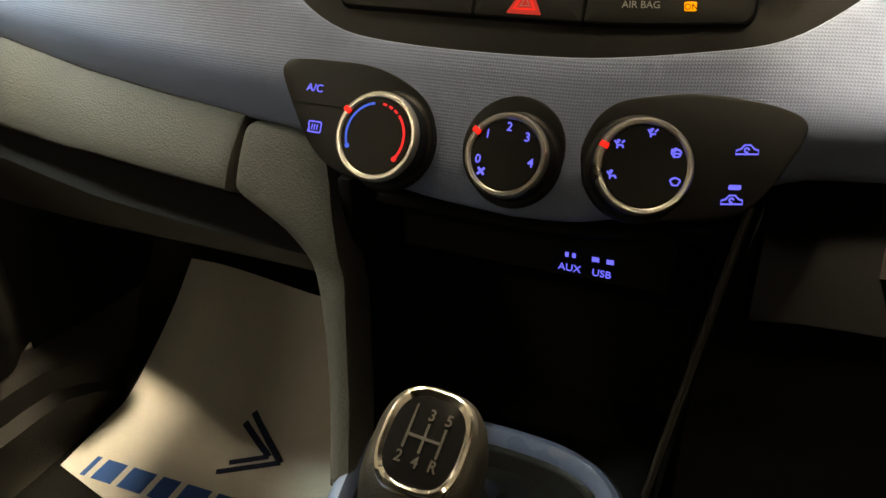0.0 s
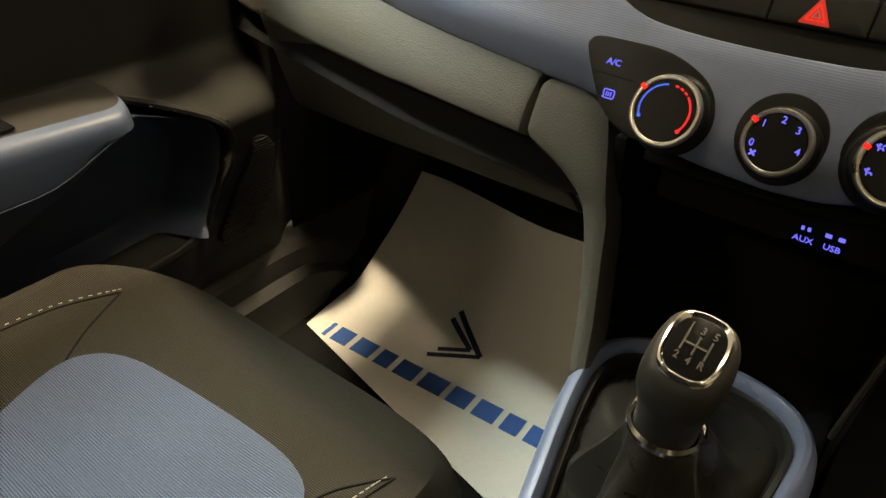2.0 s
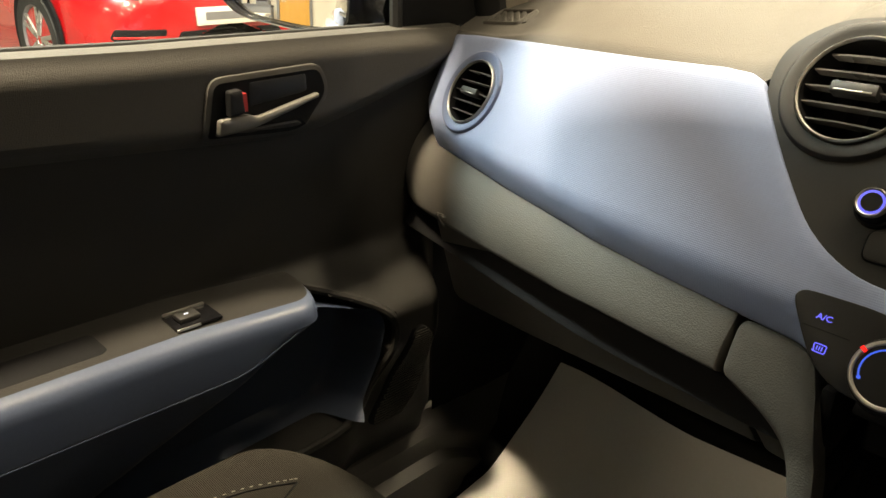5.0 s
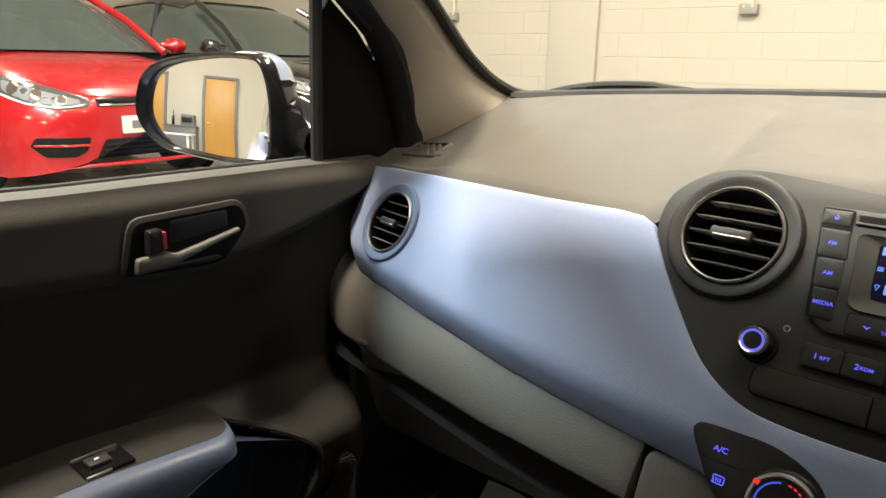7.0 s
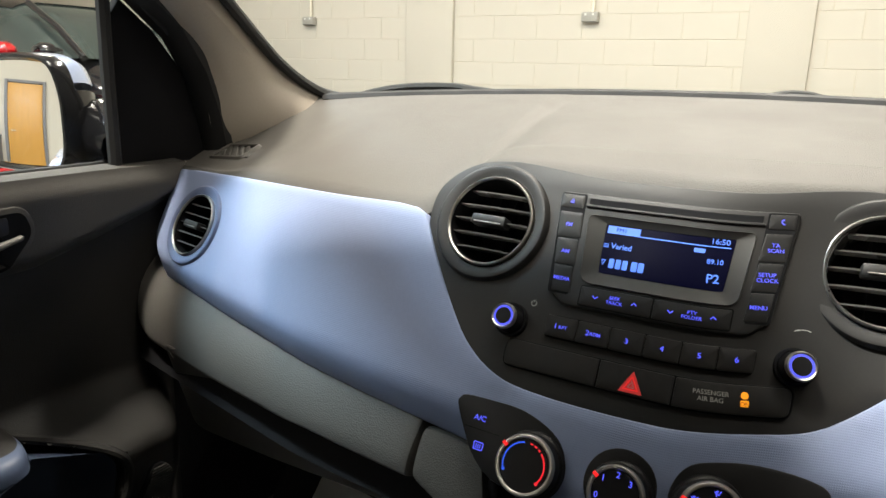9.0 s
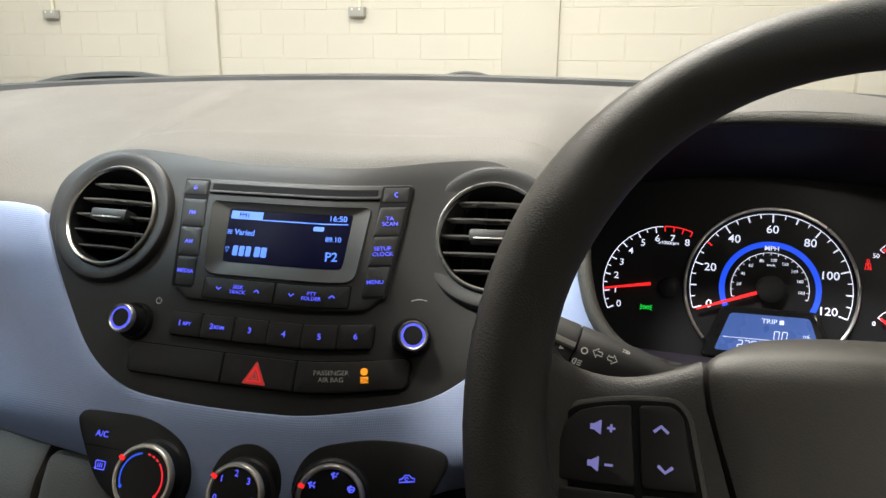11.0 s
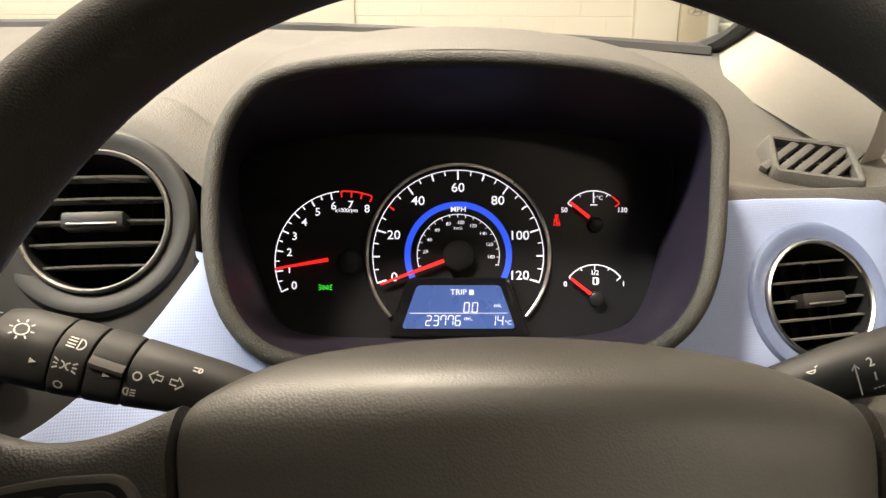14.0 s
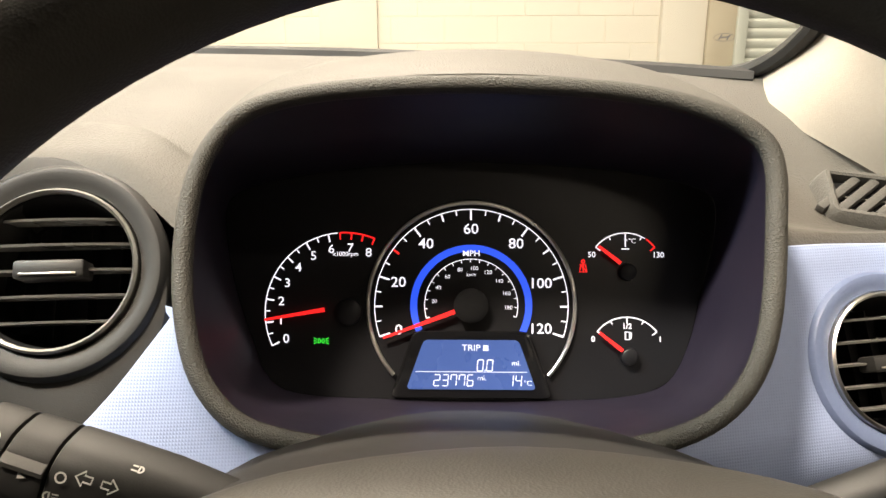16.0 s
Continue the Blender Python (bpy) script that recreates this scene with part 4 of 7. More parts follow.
def rotary(x, r, kind):
    M = dash_frame(x, 0.7288, 0)
    k = part("knob", lathe([(r + 0.0040, 0.0), (r + 0.0030, 0.004), (r + 0.0012, 0.0055), (r + 0.0006, 0.0140)], M, 56), BLACK, clim, "black rotary heater knob")
    part("ring", lathe([(r + 0.0006, 0.0138), (r + 0.0002, 0.0165), (r - 0.0008, 0.0176), (r - 0.0022, 0.0176), (r - 0.0030, 0.0168)], M, 56), CHROME, k, "satin chrome ring")
    part("face", lathe([(r - 0.0030, 0.0168), (r - 0.0034, 0.0172), (0, 0.0174)], M, 48), BLACK, k)
    T = M @ Matrix.Translation((0, 0, 0.0176))
    a = radians(148 if kind != 2 else 152)
    R = pose(0, 0, 0, 0, 0, math.degrees(a))
    part("pointer", box((r - 0.0034, -0.0013, -0.0006), (r + 0.0006, 0.0013, 0.0006), 0.0003, T @ R), REDL, k, "red pointer mark")
    q = r - 0.0062
    if kind == 0:
        part("cold_arc", stroke([arc2(0, 0, q, 100, 205, 20)], 0.0012, T), COLDL, k, "blue cold scale")
        part("hot_arc", stroke([arc2(0, 0, q, -38, 45, 20), arc2(0, 0, q, 50, 58, 3), arc2(0, 0, q, 63, 71, 3), arc2(0, 0, q, 76, 84, 3)], 0.0012, T), HOTL, k, "red hot scale")
        part("scale_end", slab(arc2(q * math.cos(radians(-38)), q * math.sin(radians(-38)), 0.0013, 0, 340, 12), T, 0.0002, 0), HOTL, k)
        part("scale_end", slab(arc2(q * math.cos(radians(205)), q * math.sin(radians(205)), 0.0013, 0, 340, 12), T, 0.0002, 0), COLDL, k)
    elif kind == 1:
        for t, ang in (("0", 196), ("1", 139), ("2", 90), ("3", 45), ("4", -10)):
            lettering(t, 0.0058, T @ Matrix.Translation((q * 0.97 * math.cos(radians(ang)), q * 0.97 * math.sin(radians(ang)), 0)), LED, k, "lettering", "violet backlit numeral", bold=0.01)
        c = Vector((q * math.cos(radians(222)), q * math.sin(radians(222))))
        part("fan_icon", stroke([[(c.x - 0.0016, c.y - 0.0016), (c.x + 0.0016, c.y + 0.0016)], [(c.x - 0.0016, c.y + 0.0016), (c.x + 0.0016, c.y - 0.0016)]], 0.0012, T), LED, k)
    else:
        for ang, foot, screen_ in ((196, 1, 0), (140, 1, 1), (78, 0, 1), (24, 1, 2), (-26, 0, 2)):
            c = Vector((q * 0.96 * math.cos(radians(ang)), q * 0.96 * math.sin(radians(ang))))
            P = []
            if screen_ < 2 or foot:
                P += [[(c.x - 0.0026, c.y + 0.0022), (c.x - 0.0010, c.y - 0.0004), (c.x + 0.0018, c.y - 0.0004)], [(c.x - 0.0010, c.y - 0.0004), (c.x - 0.0012, c.y - 0.0022)]]
                P += [arc2(c.x - 0.0004, c.y + 0.0018, 0.0007, 0, 300, 6)]
            if screen_ == 1:
                P += [[(c.x + 0.0030, c.y + 0.0022), (c.x + 0.0012, c.y + 0.0008)]]
            if screen_ == 2:
                P += [arc2(c.x, c.y - 0.0016, 0.0034, 35, 145, 8), [(c.x - 0.0028, c.y + 0.0003), (c.x - 0.0014, c.y - 0.0022), (c.x + 0.0014, c.y - 0.0022), (c.x + 0.0028, c.y + 0.0003)]]
            if foot:
                P += [[(c.x + 0.0018, c.y - 0.0004), (c.x + 0.0020, c.y - 0.0020)]]
            P = [[(c.x + (p[0] - c.x) * 0.8, c.y + (p[1] - c.y) * 0.8) for p in path] for path in P]
            part("mode_icon", stroke(P, 0.0008, T), LED, k, "violet backlit airflow icon")


rotary(-0.0625, 0.0222, 0)
rotary(0.0048, 0.0195, 1)
rotary(0.0678, 0.0216, 2)


# ---- instrument cluster ----
GO = Vector((0.350, 0.467, 0.836))
gu = Vector((0, 0.34, 1)).normalized()
gn = Vector((1, 0, 0)).cross(gu)
G = Matrix(((1, 0, gn.x, GO.x), (0, gu.y, gn.y, GO.y), (0, gu.z, gn.z, GO.z), (0, 0, 0, 1)))


def gp(x, z):
    """Dial-plane coordinates of a place at that x and height."""
    return Vector((x - GO.x, (z - GO.z) * math.sqrt(1 + 0.34 ** 2)))


def rim_y(z):
    return 0.409 + 0.50 * (z - 0.939)


cluster = thing("instrument_cluster", "black instrument cluster with lit dials under grained hood", "instrument cluster", (0.35, 0.45, 0.8))
rim = [(0.350, 0.811), (0.300, 0.812), (0.262, 0.8165), (0.240, 0.824), (0.224, 0.840), (0.2155, 0.862), (0.212, 0.888), (0.2135, 0.917), (0.221, 0.938), (0.236, 0.9535),
       (0.260, 0.9615), (0.300, 0.966), (0.350, 0.9675), (0.398, 0.966), (0.438, 0.9615), (0.468, 0.9535), (0.4865, 0.9435), (0.4930, 0.930), (0.4915, 0.905), (0.487, 0.872),
       (0.479, 0.848), (0.464, 0.830), (0.440, 0.8185), (0.400, 0.812)]
rc = Vector((0.351, 0.889))
rimp = [(rc.x + (x - rc.x) * 1.012, rc.y + (z - rc.y) * 1.014) for x, z in spline(rim, 4)]
part("hood_rim", tube([(rc.x + (x - rc.x) * 1.0135, rim_y(z), rc.y + (z - rc.y) * 1.024) for x, z in rimp], 0.0051, 14, True, up=(0, 1, -0.5)), RIMPAD, cluster, "grained grey binnacle rim, darkened for its shade")


def scaled(p, k, lift=0.0):
    return (rc.x + (p[0] - rc.x) * k, rc.y + (p[1] - rc.y) * k + lift)


arch = [p for p in rimp if p[1] > 0.868]
i0 = max(range(len(arch)), key=lambda i: (Vector(arch[i]) - Vector(arch[i - 1])).length)
arch = arch[i0:] + arch[:i0]
rows = []
for dy, up_, side_ in ((-0.002, 0.0070, 0.0066), (0.006, 0.0095, 0.0078), (0.022, 0.0130, 0.0090), (0.050, 0.0170, 0.0120), (0.080, 0.0190, 0.0150), (0.110, 0.0190, 0.0180), (0.145, 0.0155, 0.020), (0.19, 0.004, 0.022), (0.23, -0.012, 0.022)):
    row = []
    for p in arch:
        d = Vector((p[0] - rc.x, (p[1] - rc.y) * 1.6)).normalized()
        w_ = smoothstep(0.15, 0.75, d.y)
        row.append((p[0] + d.x * side_, rim_y(p[1]) + dy * (0.35 + 0.65 * w_), p[1] + d.y * (side_ + (up_ - side_) * w_)))
    rows.append(row)
part("hood", loft(rows), PAD, cluster, "grained grey binnacle hood")
face = [(0.350, 0.781), (0.300, 0.782), (0.250, 0.784), (0.228, 0.792), (0.216, 0.815), (0.205, 0.845), (0.199, 0.872), (0.198, 0.892), (0.206, 0.902), (0.230, 0.909),
        (0.260, 0.914), (0.300, 0.918), (0.350, 0.920), (0.398, 0.918), (0.438, 0.915), (0.468, 0.910), (0.490, 0.904), (0.499, 0.896), (0.498, 0.875), (0.490, 0.845),
        (0.482, 0.815), (0.468, 0.792), (0.440, 0.784), (0.400, 0.782)]
facep = spline(face, 4)
rows = [[(x, rim_y(z), z) for x, z in [scaled(p, 0.988) for p in rimp]]]
for f in (0.3, 0.65, 1.0):
    row = []
    for a, bq in zip(rimp, facep):
        a = scaled(a, 0.988)
        v = gp(*bq)
        P0, P1 = Vector((a[0], rim_y(a[1]), a[1])), G @ Vector((v.x, v.y, 0.001))
        row.append(P0.lerp(P1, f))
    rows.append(row)
part("hood_lining", loft(rows, True), HOODIN, cluster, "dark plum-black hood lining")
part("dial_plate", slab([gp(*p) for p in facep], G, 0.004, 0), DIAL, cluster, "matte black dial plate")

# speedometer
speed = part("speedometer", lathe([(0.0605, 0.0004), (0.0, 0.0005)], G, 60), DIAL, cluster, "white-lit speedometer dial")
part("ring", tube([G @ Vector((0.0632 * math.cos(radians(a)), 0.0632 * math.sin(radians(a)), 0.002)) for a in range(-42, 223, 4)], 0.0013, 8), CHROME, speed, "chrome ring")


def tick(cx, cy, r0, r1, ang):
    c, s = math.cos(radians(ang)), math.sin(radians(ang))
    return [(cx + r0 * c, cy + r0 * s), (cx + r1 * c, cy + r1 * s)]


def mph(v):
    return 199 - 217.5 * v / 120


G1 = G @ Matrix.Translation((0, 0, 0.0008))
for v in range(0, 121, 5):
    if v != 30:
        part("tick", stroke([tick(0, 0, 0.0525 if v % 20 == 0 else 0.0543 if v % 10 == 0 else 0.0558, 0.0590, mph(v))], 0.0011 if v % 10 == 0 else 0.0008, G1), WHITEL, speed)
part("limit_tick", stroke([tick(0, 0, 0.0543, 0.0590, mph(30))], 0.0012, G1), REDL, speed, "red limit tick")
part("scale_arc", stroke([arc2(0, 0, 0.0592, mph(0), mph(120), 60)], 0.0006, G1), WHITEL, speed)
part("blue_band", stroke([arc2(0, 0, 0.0352, 206, -27, 60)], 0.0042, G1), BLUEL, speed, "glowing blue arc")
part("metric_arc", stroke([arc2(0, 0, 0.0285, 196, -14, 50)] + [tick(0, 0, 0.0265, 0.0285, 196 - 210 * i / 18) for i in range(19)], 0.0005, G1), WHITEL, speed)
for v in range(0, 121, 20):
    a = radians(mph(v))
    rr = 0.0468 if v < 100 else 0.0445
    lettering(str(v), 0.0088, G1 @ Matrix.Translation((rr * math.cos(a), rr * math.sin(a), 0.0002)), WHITEL, speed, "numeral", bold=0.004, wide=1.08)
for i, v in enumerate(range(20, 181, 20)):
    a = radians(196 - 210 * v / 190)
    lettering(str(v), 0.0034, G1 @ Matrix.Translation((0.0228 * math.cos(a), 0.0228 * math.sin(a), 0.0002)), WHITEL, speed, "numeral", bold=0.0)
lettering("km/h", 0.0029, G1 @ Matrix.Translation((0, 0.0188, 0.0002)), WHITEL, speed)
lettering("MPH", 0.0050, G1 @ Matrix.Translation((0, 0.0318, 0.0006)), WHITEL, speed, bold=0.01, wide=1.08)
part("hub", lathe([(0.0105, 0.0005), (0.0105, 0.006), (0.008, 0.0075), (0, 0.0078)], G, 32), MATTE, speed)


def needle(root, tip, parent, w0=0.0013, w1=0.0007):
    a, b_ = gp(*root), gp(*tip)
    d = (b_ - a).normalized()
    n = Vector((-d.y, d.x))
    o = [a + n * w0, a - n * w0, b_ - n * w1, b_ + n * w1]
    part("needle", slab(o, G @ Matrix.Translation((0, 0, 0.0052)), 0.0012, 0.0), REDL, parent, "glowing red needle")


needle((0.3400, 0.8325), (0.2965, 0.8172), speed)

# rev counter
TC = gp(0.272, 0.832)
rev = part("rev_counter", lathe([(0.050, 0.0003), (0, 0.0004)], G @ Matrix.Translation((TC.x, TC.y, 0)), 48), DIAL, cluster, "white-lit rev counter dial")


def rpm(v):
    return 205.5 - 17.2 * v


RR = 0.0487
part("scale_arc", stroke([arc2(TC.x, TC.y, RR, rpm(0), rpm(6.4), 40)], 0.0007, G1), WHITEL, rev)
part("red_arc", stroke([arc2(TC.x, TC.y, RR, rpm(6.5), rpm(8), 14)] + [tick(TC.x, TC.y, RR - 0.0042, RR, rpm(v)) for v in (6.5, 7, 7.5, 8)], 0.0009, G1), REDL, rev, "red line zone")
for v in range(13):
    part("tick", stroke([tick(TC.x, TC.y, RR - (0.0032 if v % 2 else 0.0050), RR, rpm(v / 2))], 0.0008 if v % 2 else 0.0010, G1), WHITEL, rev)
for v in range(9):
    a = radians(rpm(v))
    lettering(str(v), 0.0076, G1 @ Matrix.Translation((TC.x + 0.0392 * math.cos(a), TC.y + 0.0392 * math.sin(a), 0.0002)), WHITEL, rev, "numeral", bold=0.004, wide=1.08)
v = gp(0.2725, 0.8655)
lettering("x1000rpm", 0.0038, G1 @ Matrix.Translation((v.x, v.y, 0.0002)), WHITEL, rev, bold=0.008)
needle((0.2605, 0.8332), (0.2240, 0.8272), rev)
part("hub", lathe([(0.0085, 0.0005), (0.008, 0.005), (0.006, 0.0065), (0, 0.0068)], G @ Matrix.Translation((TC.x + 0.003, TC.y, 0)), 28), DIAL, rev)

# small gauges
for cx, top, left, right, nroot, ntip, hot in ((0.4442, 0.8785, "50", "130", (0.4405, 0.8608), (0.4275, 0.8705), True), (0.4448, 0.8298, "0", "1", (0.4412, 0.8108), (0.4275, 0.8210), False)):
    c = gp(cx, top)
    R_ = 0.0228
    cy = c.y - R_
    g = part("fuel_gauge" if not hot else "temperature_gauge", lathe([(0.0265, 0.0003), (0, 0.0004)], G @ Matrix.Translation((c.x, cy, 0)), 40), DIAL, cluster, "small white-lit gauge")
    part("scale_arc", stroke([arc2(c.x, cy, R_, 142, 38 if not hot else 58, 24)] + [tick(c.x, cy, R_ - (0.0036 if i % 2 == 0 else 0.0022), R_, 142 - 26 * i) for i in range(5 if not hot else 4)], 0.0007, G1), WHITEL, g)
    if hot:
        part("red_arc", stroke([arc2(c.x, cy, R_, 56, 38, 8), tick(c.x, cy, R_ - 0.0036, R_, 38)], 0.0008, G1), REDL, g)
        lettering("°C", 0.0042, G1 @ Matrix.Translation((c.x + 0.0042, c.y - 0.0050, 0.0002)), WHITEL, g)
        part("icon", stroke([[(c.x, c.y - 0.003), (c.x, c.y - 0.0085)], [(c.x - 0.0025, c.y - 0.0098), (c.x + 0.0025, c.y - 0.0098)], [(c.x, c.y - 0.0045), (c.x + 0.0014, c.y - 0.0045)]], 0.0008, G1), WHITEL, g)
    else:
        lettering("1/2", 0.0046, G1 @ Matrix.Translation((c.x, c.y - 0.0056, 0.0002)), WHITEL, g, bold=0.01)
        part("icon", stroke([[(c.x - 0.001, c.y - 0.0135), (c.x - 0.001, c.y - 0.0090), (c.x + 0.0016, c.y - 0.0090), (c.x + 0.0016, c.y - 0.0135), (c.x - 0.001, c.y - 0.0135)], [(c.x + 0.0022, c.y - 0.0130), (c.x + 0.0026, c.y - 0.0095)]], 0.0009, G1), WHITEL, g)
    lettering(left, 0.0048, G1 @ Matrix.Translation((c.x - 0.0205, c.y - 0.0135, 0.0002)), WHITEL, g, bold=0.01)
    lettering(right, 0.0048, G1 @ Matrix.Translation((c.x + 0.0200, c.y - 0.0135, 0.0002)), WHITEL, g, bold=0.01)
    needle(nroot, ntip, g, 0.0011, 0.0008)
    part("hub", lathe([(0.0055, 0.0005), (0.005, 0.0045), (0.0035, 0.0055), (0, 0.0056)], G @ Matrix.Translation((c.x + 0.001, cy - 0.001, 0)), 24), DIAL, g)

# telltales
v = gp(0.2582, 0.8150)
part("sidelight_lamp", stroke([arc2(v.x - 0.0018, v.y, 0.0014, -90, 90, 8) + [(v.x - 0.0018, v.y - 0.0014)], arc2(v.x + 0.0018, v.y, 0.0014, 90, 270, 8) + [(v.x + 0.0018, v.y + 0.0014)]]
     + [[(v.x + s * 0.0028, v.y + k * 0.0009), (v.x + s * 0.0046, v.y + k * 0.0019)] for s in (-1, 1) for k in (-1, 0, 1)], 0.0006, G1), GREENL, cluster, "lit green sidelight symbol")
v = gp(0.4185, 0.8590)
part("seatbelt_lamp", stroke([arc2(v.x, v.y + 0.0030, 0.0010, 0, 350, 8), [(v.x, v.y + 0.0016), (v.x, v.y - 0.0030)], [(v.x - 0.0022, v.y - 0.0034), (v.x - 0.0014, v.y + 0.0010), (v.x + 0.0014, v.y + 0.0010), (v.x + 0.0022, v.y - 0.0034), (v.x - 0.0022, v.y - 0.0034)],
     [(v.x - 0.0020, v.y + 0.0012), (v.x + 0.0020, v.y - 0.0030)]], 0.0007, G1), REDL, cluster, "lit red seat belt symbol")

# trip display
lcd_o = fillet([gp(0.3215, 0.8165), gp(0.3785, 0.8165), gp(0.3890, 0.7885), gp(0.3110, 0.7885)], 0.003)
surround = fillet([gp(0.3150, 0.8215), gp(0.3850, 0.8215), gp(0.3990, 0.7835), gp(0.3010, 0.7835)], 0.005)
part("trip_surround", slab(surround, G @ Matrix.Translation((0, 0, 0.006)), 0.006, 0.001), GLOSS, cluster)
G2 = G @ Matrix.Translation((0, 0, 0.0068))
lcd = part("trip_display", slab(lcd_o, G2, 0.0006, 0), TRIPB, cluster, "blue lit trip computer display")
G3 = G2 @ Matrix.Translation((0, 0, 0.0003))
for t, x, z, s in (("TRIP", 0.3500, 0.8120, 0.0052), ("mi.", 0.3770, 0.8035, 0.0042), ("mi.", 0.3565, 0.7950, 0.0042), ("°C", 0.3840, 0.7922, 0.0042)):
    v = gp(x, z)
    lettering(t, s, G3 @ Matrix.Translation((v.x, v.y, 0)), TRIPT, lcd, bold=0.004, wide=1.1)
SEGMENTS = {"0": "abcdef", "1": "bc", "2": "abged", "3": "abgcd", "4": "fgbc", "6": "afgedc", "7": "fabc"}


def segment_digit(digit, x, z, h=0.0066, w=0.0034):
    """A slightly slanted seven-segment numeral."""
    v = gp(x, z)
    pts = {"a": ((0, 1), (1, 1)), "b": ((1, 1), (1, 0.5)), "c": ((1, 0.5), (1, 0)), "d": ((0, 0), (1, 0)), "e": ((0, 0), (0, 0.5)), "f": ((0, 0.5), (0, 1)), "g": ((0, 0.5), (1, 0.5))}
    paths = []
    for k in SEGMENTS[digit]:
        a, b_ = (Vector((v.x + (p[0] - 0.5) * w + (p[1] - 0.5) * 0.0006, v.y + (p[1] - 0.5) * h)) for p in pts[k])
        gap = (b_ - a).normalized() * 0.0002
        paths.append([a + gap, b_ - gap])
    part("numeral", stroke(paths, 0.00065, G3), TRIPT, lcd)


for digits, x0, z in (("23776", 0.3295, 0.7937), ("14", 0.3735, 0.7937)):
    for k, t in enumerate(digits):
        segment_digit(t, x0 + 0.0050 * k, z)
segment_digit("0", 0.3555, 0.8022)
segment_digit("0", 0.3612, 0.8022)
v = gp(0.3584, 0.7992)
part("point", slab(arc2(v.x, v.y + 0.0003, 0.0004, 0, 330, 8), G3, 0.0002, 0), TRIPT, lcd)
v = gp(0.3588, 0.8120)
part("trip_letter", slab(fillet(rect(v.x - 0.0016, v.y - 0.0017, v.x + 0.0016, v.y + 0.0017), 0.0003), G3, 0.0002, 0), TRIPT, lcd)
part("rule", stroke([[gp(0.3165, 0.7985), gp(0.3835, 0.7985)]], 0.0004, G3), TRIPT, lcd)

# ---- steering wheel ----
WB = radians(38.0)
wu = Vector((0, math.sin(WB), math.cos(WB)))
wn = Vector((0, -math.cos(WB), math.sin(WB)))
WO = Vector((0.358, 0.145, 0.889))
W = Matrix(((1, 0, 0, WO.x), (0, wu.y, wn.y, WO.y), (0, wu.z, wn.z, WO.z), (0, 0, 0, 1)))
wheel = thing("steering_wheel", "black leather-grained steering wheel with chrome badge", "steering wheel", WO)
WR = 0.166
ring = []
rad = []
for i in range(96):
    a = 2 * math.pi * i / 96
    ring.append(W @ Vector((WR * math.cos(a), WR * math.sin(a), 0)))
    deg = math.degrees(a) % 360
    swell = sum(math.exp(-((deg - c) / 14) ** 2) for c in (28, 152))
    rad.append(0.0162 + 0.0012 * swell)
part("rim", tube(ring, rad, 20, True, up=wn, squash=(1.0, 0.95)), LEATHER, wheel, "black grained leather rim")


def dome(u, v, d):
    """The airbag cover: a shallow dome whose top edge falls away."""
    z = -0.0075 - 42 * max(0.0, v - 0.011 + 0.6 * u * u) ** 2 - 0.34 * (u * u) - 0.5 * (v + 0.03) ** 2
    return W @ Vector((u, v, z - d))


edge = [(0.058, 0.0368), (0.0862, 0.0200), (0.0912, 0.0080), (0.0890, -0.008), (0.0845, -0.0245), (0.0780, -0.046), (0.066, -0.080), (0.042, -0.104)]
cover = spline([(0, 0.0455)] + edge + [(0, -0.110)] + [(-u, v) for u, v in edge[::-1]], 5)
part("airbag_cover", sheet(cover, dome, 0.050, 0.0035, 0.010), AIRBAG, wheel, "grained grey-black airbag cover")
for sx in (-1, 1):
    rows = []
    for f in [i / 12 for i in range(13)]:
        top = 0.0165 - 0.010 * math.sin(math.pi * min(1, f * 1.05)) + 0.022 * max(0, f - 0.75) ** 2 * 16
        bot = -0.088 + 0.014 * f - 0.030 * max(0, f - 0.7) ** 2 * 10
        zc = -0.0235 + 0.0145 * smoothstep(0.62, 1.0, f)
        row = []
        for k in range(32):
            a = 2 * math.pi * k / 32
            c, s = math.cos(a), math.sin(a)
            v_ = (top + bot) / 2 + (top - bot) / 2 * math.copysign(abs(s) ** 0.32, s)
            root = 0.0926 + 0.27 * min(0.0, v_)
            row.append(W @ Vector((sx * (root + (0.163 - root) * f), v_, zc + 0.014 * math.copysign(abs(c) ** 0.7, c))))
        rows.append(row)
    part("spoke", loft(rows, True, True), LEATHER, wheel, "grained grey-black spoke")
rows = []
for f in [i / 8 for i in range(9)]:
    v_ = -0.085 - 0.078 * f
    hw = 0.030 + 0.006 * f
    rows.append([W @ Vector((hw * math.copysign(abs(math.cos(a)) ** 0.5, math.cos(a)), v_, -0.008 + 0.011 * math.sin(a))) for a in [2 * math.pi * k / 16 for k in range(16)]])
part("spoke", loft(rows, True, True), LEATHER, wheel, "grained grey-black spoke")
part("hub_shroud", lathe([(0.058, -0.020), (0.062, -0.035), (0.055, -0.055), (0, -0.06)], W @ Matrix.Translation((0, -0.035, 0)), 40), BLACK, wheel)

